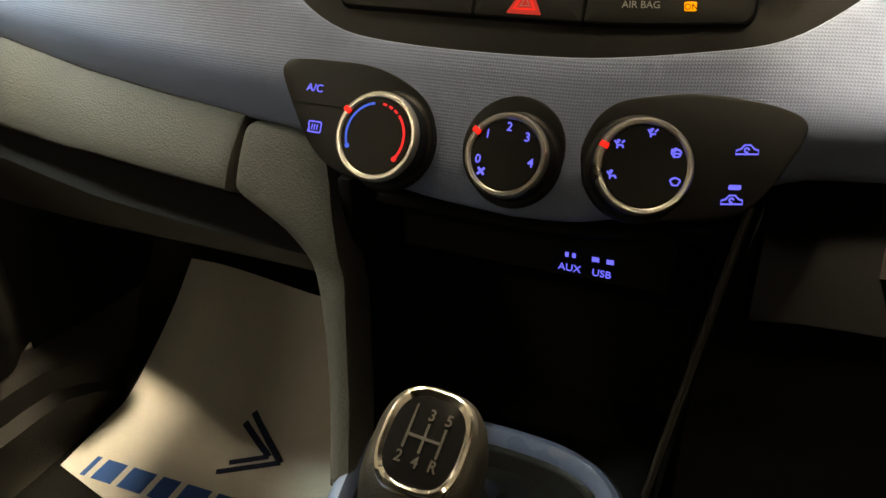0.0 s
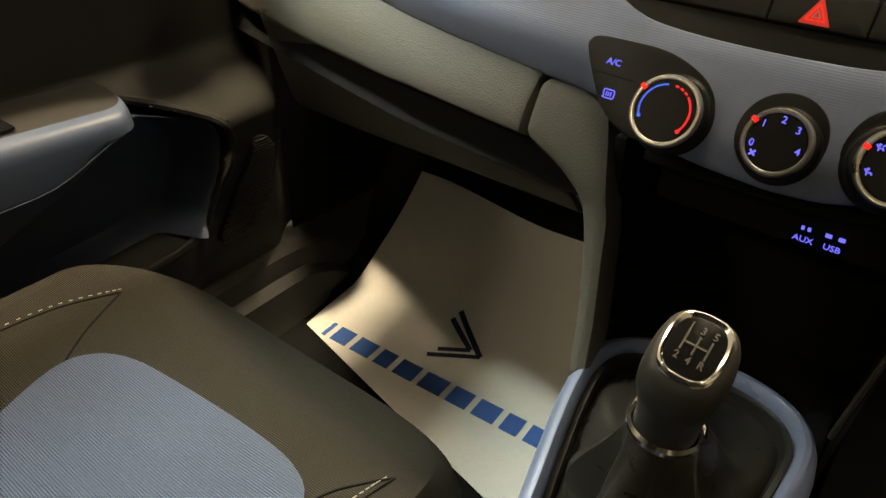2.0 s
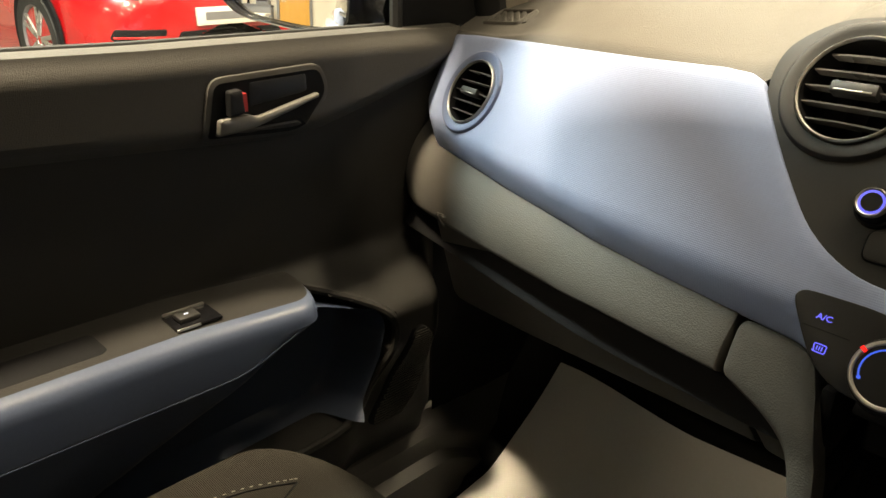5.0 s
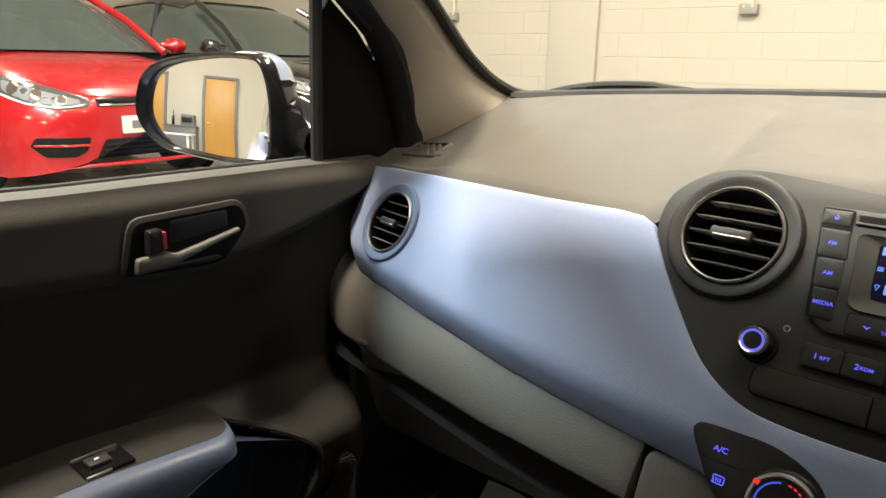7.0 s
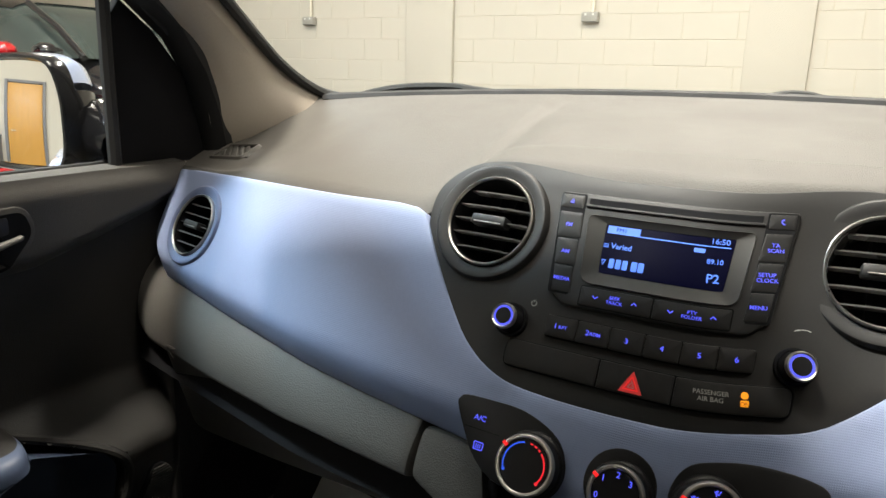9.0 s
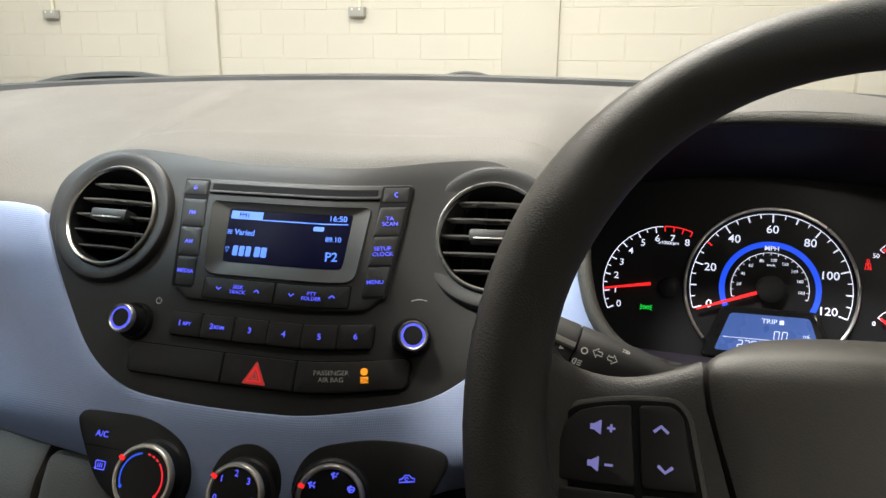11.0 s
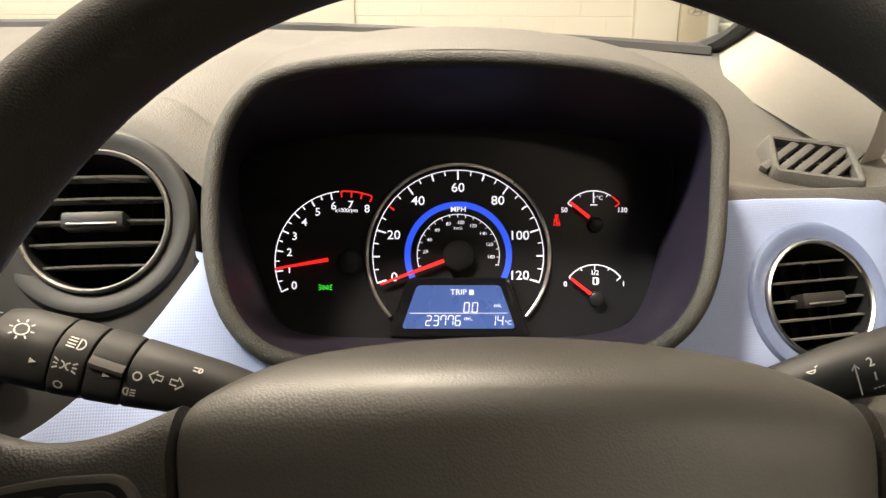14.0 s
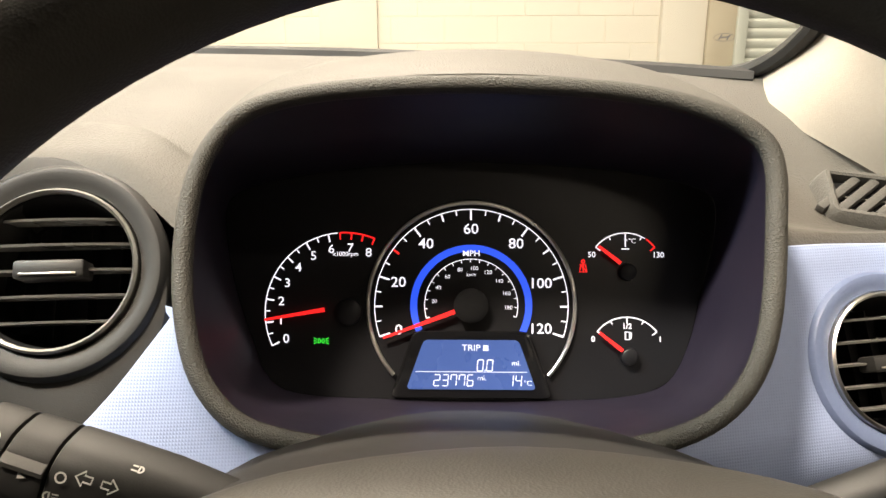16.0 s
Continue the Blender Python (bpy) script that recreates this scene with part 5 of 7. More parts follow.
# switch cluster on the spoke
pod_o = fillet([(-0.1500, -0.076), (-0.1503, -0.0446), (-0.1490, -0.0290), (-0.1462, -0.0165), (-0.1400, -0.0095), (-0.1289, -0.0066), (-0.1177, -0.0048), (-0.1025, -0.0040), (-0.0980, -0.0090), (-0.0945, -0.0262), (-0.0910, -0.0435), (-0.0860, -0.076)], 0.004)
WF = W @ Matrix.Translation((0, 0, -0.0075))
part("switch_surround", slab(inset(ccw(pod_o), -0.0022), WF @ Matrix.Translation((0, 0, -0.0002)), 0.006, 0.0018), AIRBAG, wheel)
part("switch_backing", slab(pod_o, WF @ Matrix.Translation((0, 0, 0.0004)), 0.004, 0.0006), MATTE, wheel)
WT = WF @ Matrix.Translation((0, 0, 0.0020))
keys = ((fillet([(-0.1462, -0.0375), (-0.1450, -0.0260), (-0.1425, -0.0165), (-0.1375, -0.0112), (-0.1280, -0.0085), (-0.1186, -0.0072), (-0.1158, -0.0372)], 0.0022), "vol"),
        (fillet([(-0.1136, -0.0370), (-0.1160, -0.0070), (-0.1040, -0.0060), (-0.0998, -0.0095), (-0.0966, -0.0262), (-0.0945, -0.0362)], 0.0022), "seek"),
        (fillet([(-0.1475, -0.074), (-0.1465, -0.0398), (-0.1156, -0.0394), (-0.1130, -0.074)], 0.0016), "mute"),
        (fillet([(-0.1108, -0.074), (-0.1134, -0.0392), (-0.0940, -0.0384), (-0.0880, -0.074)], 0.0016), "mode"))


def speaker(x, y):
    o = [(-0.0021, 0.0011), (-0.0008, 0.0011), (0.0016, 0.0026), (0.0020, 0.0026), (0.0020, -0.0026), (0.0016, -0.0026), (-0.0008, -0.0011), (-0.0021, -0.0011)]
    return slab([(x + a, y + b_) for a, b_ in o], WT @ Matrix.Translation((0, 0, 0.0003)), 0.0003, 0)


for o, kind in keys:
    kb = part("button", slab(o, WT, 0.004, 0.0009), BUTTON, wheel, "black steering wheel button")
    if kind == "vol":
        for x, y, sign in ((-0.1311, -0.0170, "+"), (-0.1312, -0.0304, "-")):
            part("speaker_icon", speaker(x, y), LEDV, kb, "violet lit icon")
            P = [[(x + 0.0041, y), (x + 0.0071, y)]] + ([[(x + 0.0056, y - 0.0015), (x + 0.0056, y + 0.0015)]] if sign == "+" else [])
            part("sign_icon", stroke(P, 0.0009, WT), LEDV, kb, "violet lit icon")
    if kind == "seek":
        for x, y, s in ((-0.1076, -0.0152, 1), (-0.1057, -0.0294, -1)):
            part("chevron_icon", stroke([[(x - 0.0026, y - s * 0.0011), (x, y + s * 0.0011), (x + 0.0026, y - s * 0.0011)]], 0.0012, WT), LEDV, kb, "violet lit icon")
    if kind == "mute":
        part("speaker_icon", speaker(-0.1293, -0.0452), LEDV, kb, "violet lit icon")
    if kind == "mode":
        part("ring_icon", stroke([arc2(-0.1049, -0.0458, 0.0026, -30, 210, 16)], 0.0009, WT), LEDV, kb, "violet lit icon")

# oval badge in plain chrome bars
BC = W @ Matrix.Translation((0.0090, -0.0285, -0.0075))
badge = part("badge", slab([(0.0330 * math.cos(a), 0.0170 * math.sin(a)) for a in [2 * math.pi * i / 48 for i in range(48)]], BC, 0.003, 0.001), AIRBAG, wheel, "oval chrome badge on black")
part("badge_oval", tube([BC @ Vector((0.0304 * math.cos(a), 0.0147 * math.sin(a), 0.0006)) for a in [2 * math.pi * i / 64 for i in range(64)]], [0.0013 + 0.0006 * abs(math.cos(2 * math.pi * i / 64)) for i in range(64)], 10, True, up=wn), BRIGHT, badge, "bright chrome oval")


def badge_bar(pts, lift):
    """A chrome bar with a rounded section between two long edges."""
    o = ccw(spline(pts, 4))
    c = sum((Vector(p) for p in o), Vector((0, 0))) / len(o)
    rows_ = [[BC @ Vector((*p, 0.0)) for p in o]]
    for k, h in ((0.0003, 0.0016), (0.0008, 0.0024), (0.0013, 0.0027)):
        rows_.append([BC @ Vector((*p, h + lift)) for p in inset(o, k)])
    bm = loft(rows_, True)
    bm.faces.new([v for v in bm.verts][-len(o):])
    return bm


part("badge_bar", badge_bar([(-0.0215, -0.0090), (-0.0165, 0.0014), (-0.0130, 0.0092), (-0.0108, 0.0130), (-0.0040, 0.0136), (-0.0058, 0.0075), (-0.0068, 0.0024), (-0.0110, -0.0040), (-0.0186, -0.0106)], 0.0), POLISH, badge, "bright chrome bar")
part("badge_bar", badge_bar([(0.0215, 0.0090), (0.0165, -0.0014), (0.0130, -0.0092), (0.0108, -0.0130), (0.0040, -0.0136), (0.0058, -0.0075), (0.0068, -0.0024), (0.0110, 0.0040), (0.0186, 0.0106)], 0.0), POLISH, badge, "bright chrome bar")
part("badge_bar", badge_bar([(-0.0120, -0.0052), (-0.0070, 0.0012), (-0.0020, 0.0018), (0.0050, 0.0036), (0.0130, 0.0080), (0.0120, 0.0052), (0.0070, -0.0012), (0.0020, -0.0018), (-0.0050, -0.0036), (-0.0130, -0.0080)], 0.0004), POLISH, badge, "bright chrome bar")

# column shroud
part("column_shroud", tube([(0.352, 0.205, 0.826), (0.352, 0.24, 0.815), (0.352, 0.33, 0.778), (0.352, 0.40, 0.750)], [0.050, 0.058, 0.058, 0.053], 36, squash=(2.3, 0.85)), FASCIA, wheel, "black column shroud")

# ---- column stalks ----
def stalk(sx, label):
    """A flattened stalk whose thick end points away from the column; a runs from that end, q across, n towards the seat."""
    g = -sx
    tip = Vector((0.3725 - g * 0.2125, 0.262, 0.8715 if g > 0 else 0.8790))
    s = thing("column_stalk", label, "stalk", tip + Vector((g * 0.15, 0, -0.055)), "stalks on the steering column")
    ex, ey = Vector((0.938, 0, -0.346 * g)), Vector((0.346 * g, 0, 0.938))
    M = Matrix(((ex.x, ey.x, 0, tip.x), (ex.y, ey.y, -1, tip.y), (ex.z, ey.z, 0, tip.z), (0, 0, 0, 1)))
    TOP = [(0.0, 0.0080), (0.008, 0.0105), (0.03, 0.0125), (0.085, 0.0145), (0.12, 0.0120), (0.17, 0.008)]
    LOW = [(0.0, -0.016), (0.008, -0.0185), (0.03, -0.0170), (0.055, -0.0130), (0.09, -0.0065), (0.12, -0.002), (0.17, 0.000)]
    DEEP = [(0.0, 0.0120), (0.008, 0.0145), (0.055, 0.0140), (0.12, 0.0100), (0.17, 0.008)]

    def at(a, q, lift=0.0):
        hi, lo = lerp_table(TOP, a), lerp_table(LOW, a)
        f = max(-0.999, min(0.999, (q - (hi + lo) / 2) / ((hi - lo) / 2)))
        return M @ Vector((g * a, q, lerp_table(DEEP, a) * (1 - abs(f) ** 2.6) ** (1 / 2.6) + lift))

    def piece(name, a0, a1, grow, material, text=""):
        rows_ = []
        for a, k in [(a0, 0.93), (a0 + 0.0004, 0.985)] + [(a0 + 0.0014 + (a1 - a0 - 0.0028) * i / 6, 1.0) for i in range(7)] + [(a1 - 0.0004, 0.985), (a1, 0.93)]:
            hi, lo, hd = lerp_table(TOP, a), lerp_table(LOW, a), lerp_table(DEEP, a)
            row = []
            for i in range(36):
                w = 2 * math.pi * i / 36
                c, z = math.cos(w), math.sin(w)
                q = (hi + lo) / 2 + ((hi - lo) / 2 * k + grow) * math.copysign(abs(z) ** 0.77, z)
                row.append(M @ Vector((g * a, q, (hd * k + grow) * math.copysign(abs(c) ** 0.77, c))))
            rows_.append(row)
        return part(name, loft(rows_, True, True), material, s, text)

    piece("end_knob", 0.0, 0.0257, 0.0, BUTTON, "grey rotary end knob")
    piece("collar", 0.0260, 0.0390, 0.0, BUTTON)
    ring_ = piece("collar", 0.0396, 0.0540, 0.0, BUTTON, "grey-black rotary collar")
    piece("arm", 0.0546, 0.155, 0.0, BUTTON)
    rows_ = [[at(a, 0.0066 + dq, lift) for dq, lift in ((-0.0016, -0.001), (-0.0012, 0.0014), (0.0004, 0.0020), (0.0018, 0.0012), (0.0024, -0.001))] for a in (0.0400, 0.0410, 0.0470, 0.0526, 0.0536)]
    part("finger_rib", loft(rows_), BEZEL, ring_)

    def face(a, q, size=1.0):
        o = at(a, q, 0.0005)
        e = 0.001
        up = (at(a, q + e) - at(a, q - e)).normalized()
        n_ = ex.cross(up).normalized()
        return Matrix(((ex.x * size, up.x * size, n_.x, o.x), (ex.y * size, up.y * size, n_.y, o.y), (ex.z * size, up.z * size, n_.z, o.z), (0, 0, 0, 1)))

    def symbol(name, paths, a, q, size=1.0, width=0.0006):
        part(name, stroke(paths, width / size, face(a, q, size)), PRINT, s, "white printed symbol")

    small = [(-0.0013, 0.0010), (-0.0013, -0.0010), (0.0013, 0), (-0.0013, 0.0010)]
    if sx < 0:
        symbol("sun_icon", [arc2(0, 0, 0.0026, 0, 360, 14)] + [tick(0, 0, 0.0034, 0.0048, a) for a in range(0, 360, 45)], 0.0116, 0.0090)
        part("triangle_icon", slab(small, face(0.0201, 0.0004), 0.0002, 0), PRINT, s)
        symbol("beam_icon", [arc2(0.0004, 0, 0.0024, -90, 90, 8) + [(0.0004, -0.0024)]] + [[(-0.0006, k), (-0.0040, k)] for k in (-0.0020, -0.0007, 0.0007, 0.0020)], 0.0335, 0.0105)
        symbol("side_icon", [arc2(-0.0018, 0, 0.0015, -90, 90, 8), arc2(0.0018, 0, 0.0015, 90, 270, 8)] + [[(q * 0.0028, k * 0.0012), (q * 0.0046, k * 0.0022)] for q in (-1, 1) for k in (-1, 0, 1)], 0.0321, 0.0027)
        symbol("off_icon", [arc2(0, 0, 0.0016, 0, 360, 12)], 0.0311, -0.0062)
        part("triangle_icon", slab(small, face(0.0476, 0.0036), 0.0002, 0), PRINT, s)
        symbol("off_icon", [arc2(0, 0, 0.0016, 0, 360, 12)], 0.0590, 0.0070)
        symbol("fog_icon", [arc2(-0.0004, 0, 0.0019, 90, 270, 8) + [(-0.0004, 0.0019)]] + [[(0.0006, k), (0.0030, k + 0.0004)] for k in (-0.0014, 0, 0.0014)], 0.0575, -0.0002, 0.9)
        arrow = [(-0.0040, 0), (-0.0014, 0.0024), (-0.0014, 0.0010), (0.0012, 0.0010), (0.0012, -0.0010), (-0.0014, -0.0010), (-0.0014, -0.0024), (-0.0040, 0)]
        symbol("arrow_icon", [[(x - 0.0012, y) for x, y in arrow]], 0.0683, 0.0085)
        symbol("arrow_icon", [[(0.0012 - x, y) for x, y in arrow]], 0.0715, 0.0085)
        symbol("lamp_icon", [arc2(0, 0, 0.0013, -90, 90, 8) + [(0, -0.0013)], [(-0.0005, 0.0009), (-0.0024, 0.0009)], [(-0.0005, -0.0009), (-0.0024, -0.0009)]], 0.0800, 0.0135)
    else:
        for t, q in (("2", 0.0110), ("1", 0.0055)):
            lettering(t, 0.0050, face(0.0795, q), PRINT, s, "lettering", "white printed numeral", bold=0.01)
        symbol("dots_icon", [[(-0.0022 + 0.0016 * k, 0), (-0.0012 + 0.0016 * k, 0)] for k in range(3)], 0.0790, 0.0005)
        symbol("arrow_icon", [[(0, -0.0070), (0, 0.0060)], [(-0.0014, 0.0040), (0, 0.0064), (0.0014, 0.0040)]], 0.0862, 0.0065)
        symbol("spray_icon", [arc2(0, 0, 0.0014, 180, 360, 8), [(-0.002, 0), (0.002, 0)], [(0.002, 0.001), (0.0034, 0.0018)]], 0.1010, 0.0125)
    return s


stalk(-1, "black light and indicator stalk with white symbols")
stalk(1, "black wiper stalk with white numerals")


# ---- centre console and gear lever ----
console = thing("centre_console", "black centre console with blue surround round the gear lever", "console", (0.005, 0.1, 0.25))


def ring_z(y):
    return 0.556 - 0.30 * max(0.0, 0.20 - y) - 0.10 * max(0.0, y - 0.24)


ro = [(0.008, 0.272), (-0.030, 0.268), (-0.058, 0.252), (-0.074, 0.222), (-0.073, 0.180), (-0.064, 0.135), (-0.055, 0.095), (-0.047, 0.04), (-0.040, -0.02), (-0.020, -0.05), (0.008, -0.055),
      (0.036, -0.05), (0.056, -0.02), (0.065, 0.04), (0.075, 0.095), (0.083, 0.135), (0.090, 0.180), (0.090, 0.222), (0.074, 0.252), (0.046, 0.268)]
rp = ccw(spline(ro, 5))


def ring_row(o, dz):
    return [(q[0], q[1], ring_z(p[1]) + dz) for p, q in zip(rp, inset(rp, o))]


part("surround", loft([ring_row(o, dz) for o, dz in ((-0.004, -0.060), (-0.002, -0.022), (0.0, -0.010), (0.0025, -0.0035), (0.006, 0.0), (0.0095, 0.0006), (0.0125, -0.0020), (0.0142, -0.007), (0.015, -0.014), (0.0155, -0.03))], True), BLUES, console, "blue moulded console surround")
part("tray", loft([ring_row(o, dz) for o, dz in ((0.0152, -0.008), (0.0170, -0.0095), (0.0192, -0.0098), (0.0205, -0.013), (0.022, -0.024), (0.030, -0.034))] + [[(0.012 + (p[0] - 0.012) * 0.02, 0.12 + (p[1] - 0.12) * 0.02, 0.50) for p in rp]], True), BLACK, console, "black gaiter base")
part("side_wall", loft([[(q[0], q[1], z if z else ring_z(p[1]) - 0.012) for p, q in zip(rp, inset(rp, o))] for o, z in ((0.001, None), (-0.004, 0.46), (-0.02, 0.38), (-0.035, 0.24))], True), MATTE, console, "black console side")
part("seat_tunnel", box((-0.10, -0.9, 0.2), (0.11, -0.09, 0.47), 0.02), MATTE, console)

lever = thing("gear_lever", "black gear lever with chrome-edged shift pattern cap", "gear lever", (0.012, 0.115, 0.54))
LB, LT = Vector((0.010, 0.125, 0.530)), Vector((0.023, 0.112, 0.688))
lz = (LT - LB).normalized()
lx = Vector((1, 0, 0)) - lz * lz.x
lx.normalize()
ly = lz.cross(lx)
LM = Matrix(((lx.x, ly.x, lz.x, LB.x), (lx.y, ly.y, lz.y, LB.y), (lx.z, ly.z, lz.z, LB.z), (0, 0, 0, 1)))
rows = []
low = inset(rp, 0.0212)
n_ = len(rp)
for k in range(21):
    f = k / 20
    row = []
    for i, (p, q) in enumerate(zip(rp, low)):
        a = math.atan2(q[1] - 0.12, q[0] - 0.010)
        base_ = Vector((q[0], max(q[1], 0.005), ring_z(p[1]) - 0.020))
        top_ = LM @ Vector((0.0182 * math.cos(a), 0.0182 * math.sin(a), 0.094))
        g = f ** 0.75
        v = base_.lerp(top_, g)
        v.z -= 0.030 * math.sin(math.pi * f) * (1 - 0.4 * f)
        fold = 0.017 * (1 - 0.75 * f) * math.sin(math.pi * f) * (math.sin(4 * a + 2.2 * f + 0.6) + 0.55 * math.sin(9 * a - 3 * f))
        out_ = Vector((math.cos(a), math.sin(a), 0.8)).normalized()
        row.append(v + out_ * fold)
    rows.append(row)
part("gaiter", loft(rows, True), mat("gaiter_leather", (0.020, 0.019, 0.017), 0.32, var=0.15, scale=30, bump=0.2, bump_scale=700, grain="leather"), lever, "creased black leatherette gaiter")
part("collar", lathe([(0.0198, 0.0950), (0.0212, 0.0960), (0.0212, 0.0990), (0.0195, 0.1010)], LM, 36), POLISH, lever, "chrome collar")


def superring(hx, hy, z, n=44, p=0.62, dy=0.0, tilt=0.0):
    out = []
    for k in range(n):
        a = 2 * math.pi * k / n
        c, s = math.cos(a), math.sin(a)
        x, y = hx * math.copysign(abs(c) ** p, c), hy * math.copysign(abs(s) ** p, s)
        out.append(LM @ Vector((x, y + dy, z + tilt * y)))
    return out


TI = 0.5
rows = [superring(0.0170, 0.0170, 0.097, p=0.9), superring(0.0166, 0.0168, 0.106, p=0.9), superring(0.0178, 0.0182, 0.116, p=0.85), superring(0.0199, 0.0205, 0.127, p=0.80, tilt=TI * 0.4), superring(0.0210, 0.0218, 0.136, p=0.76, tilt=TI * 0.8),
        superring(0.0211, 0.0219, 0.1420, p=0.74, tilt=TI), superring(0.0205, 0.0213, 0.1480, p=0.74, tilt=TI), superring(0.0190, 0.0198, 0.1530, p=0.73, tilt=TI), superring(0.0168, 0.0176, 0.1562, p=0.72, tilt=TI), superring(0.0144, 0.0152, 0.1572, p=0.70, tilt=TI)]
knob = part("knob", loft(rows, True), LEATHER, lever, "black leather-grained gear knob")
part("cap_ring", loft([superring(0.0156, 0.0165, 0.1566, p=0.7, tilt=TI), superring(0.0152, 0.0161, 0.1584, p=0.7, tilt=TI), superring(0.0142, 0.0151, 0.1590, p=0.7, tilt=TI), superring(0.0128, 0.0137, 0.1578, p=0.7, tilt=TI)], True), POLISH, knob, "satin chrome cap ring")
part("cap", loft([superring(0.0134, 0.0143, 0.1576, p=0.7, tilt=TI), superring(0.011, 0.012, 0.1582, p=0.7, tilt=TI), superring(0.0001, 0.0001, 0.1588, tilt=TI)], True), GLOSS, knob, "gloss black cap")
CM = LM @ Matrix.Translation((0, 0, 0.1592)) @ pose(0, 0, 0, math.degrees(math.atan(TI))) @ Matrix.Diagonal((0.72, 0.80, 1, 1))
part("shift_pattern", stroke([[(-0.0085, 0.0085), (-0.0085, -0.0060)], [(0, 0.0065), (0, -0.0065)], [(0.0085, 0.0065), (0.0085, -0.0065)], [(-0.0085, 0.0), (0.0085, 0.0)]], 0.0013, CM), CHROMEPRINT, knob, "etched silver shift lines")
for t, x, y in (("1", -0.0085, 0.0105), ("3", 0, 0.0100), ("5", 0.0085, 0.0100), ("2", -0.0085, -0.0100), ("4", 0, -0.0105), ("R", 0.0085, -0.0100)):
    lettering(t, 0.0070, CM @ Matrix.Translation((x, y, 0.0002)), CHROMEPRINT, knob, "numeral", bold=0.02)

# ---- passenger seat ----
seat = thing("passenger_seat", "black fabric car seat with pale blue centre panel", "car seat", (-0.32, -0.1, 0.3))
SX, SW = -0.318, 0.232


def seat_top(x, y):
    u = (x - SX) / SW
    z = 0.503 + (0.004 if u < 0 else 0.022) * smoothstep(0.35, 0.85, abs(u)) * (1 - 0.75 * smoothstep(-0.14, 0.08, y)) - 0.060 * max(0.0, abs(u) - 0.90) ** 2 * 40
    z += 0.010 * smoothstep(-0.25, 0.02, y) - 0.015 * (1 - min(1, abs(u) / 0.5) ** 2) * 0.3
    # the front edge rolls down
    e = max(0.0, y - (0.058 - 0.030 * u * u * u * u))
    z -= 3.5 * e * e + 36 * e ** 3
    return z


front = spline([(-0.548, -0.46), (-0.560, -0.25), (-0.566, -0.06), (-0.557, 0.030), (-0.525, 0.092), (-0.455, 0.140), (-0.35, 0.151), (-0.22, 0.150), (-0.145, 0.134),
                (-0.101, 0.100), (-0.086, 0.03), (-0.085, -0.15), (-0.09, -0.46)], 4, False)


def on_seat(off):
    def fn(u, v, d):
        return Vector((u, v, seat_top(u, v) + off - d))
    return fn


cushion = part("cushion", sheet(front, on_seat(0.0), 0.17, 0.020, 0.02), SEATK, seat, "black ribbed fabric cushion")
ins = spline([(-0.352, -0.46), (-0.366, -0.20), (-0.398, -0.095), (-0.415, -0.030), (-0.405, 0.001), (-0.374, 0.019), (-0.318, 0.027), (-0.245, 0.031), (-0.194, 0.027), (-0.162, 0.010), (-0.150, -0.03),
              (-0.168, -0.11), (-0.195, -0.20), (-0.21, -0.46)], 4)
part("centre_panel", sheet(ins, on_seat(0.0015), 0.006, 0.0022, 0.02), SEATB, cushion, "pale blue ribbed fabric panel")


def seam(pts, name, w=0.0009, lift=0.0004, material=MATTE):
    path = [(x, y, seat_top(x, y) + lift) for x, y in spline(pts, 8, False)]
    return part(name, tube(path, w, 6), material, cushion)


side = [(-0.457, 0.058), (-0.480, 0.008), (-0.489, -0.06), (-0.478, -0.115), (-0.458, -0.15), (-0.428, -0.185)]
seam(side, "seam")
seam([(-0.457, 0.058), (-0.434, 0.012), (-0.412, -0.022)], "seam")
seam([(-0.128, 0.060), (-0.150, 0.030), (-0.158, 0.010)], "seam")
seam([(-0.128, 0.060), (-0.134, 0.02), (-0.140, -0.05)], "seam")
for pts in (side, [(-0.128, 0.055), (-0.134, 0.02), (-0.140, -0.05)]):
    fine = spline(pts, 16, False)
    bms = []
    for i in range(0, len(fine) - 1, 2):
        (xa, ya), (xb, yb) = fine[i], fine[i + 1]
        t = Vector((xb - xa, yb - ya)).normalized()
        o = Vector((-t.y, t.x)) * -0.005
        mid = Vector(((xa + xb) / 2, (ya + yb) / 2)) + o
        a_, b_ = mid - t * 0.0016, mid + t * 0.0016
        bms.append(tube([(a_.x, a_.y, seat_top(a_.x, a_.y) + 0.0006), (b_.x, b_.y, seat_top(b_.x, b_.y) + 0.0006)], 0.0005, 5))
    part("stitching", joined(*bms), THREAD, cushion, "pale stitching")
part("seat_base", box((SX - 0.19, -0.42, 0.24), (SX + 0.19, 0.06, 0.40), 0.03), MATTE, seat)
rows = []
for f in [i / 10 for i in range(11)]:
    y, z = -0.40 - 0.24 * f, 0.46 + 0.60 * f
    hw = 0.23 - 0.03 * f
    rows.append([(SX + hw * math.copysign(abs(math.cos(a)) ** 0.5, math.cos(a)), y + 0.055 * math.sin(a), z) for a in [2 * math.pi * k / 24 for k in range(24)]])
part("backrest", loft(rows, True, True), SEATK, seat, "black ribbed fabric backrest")

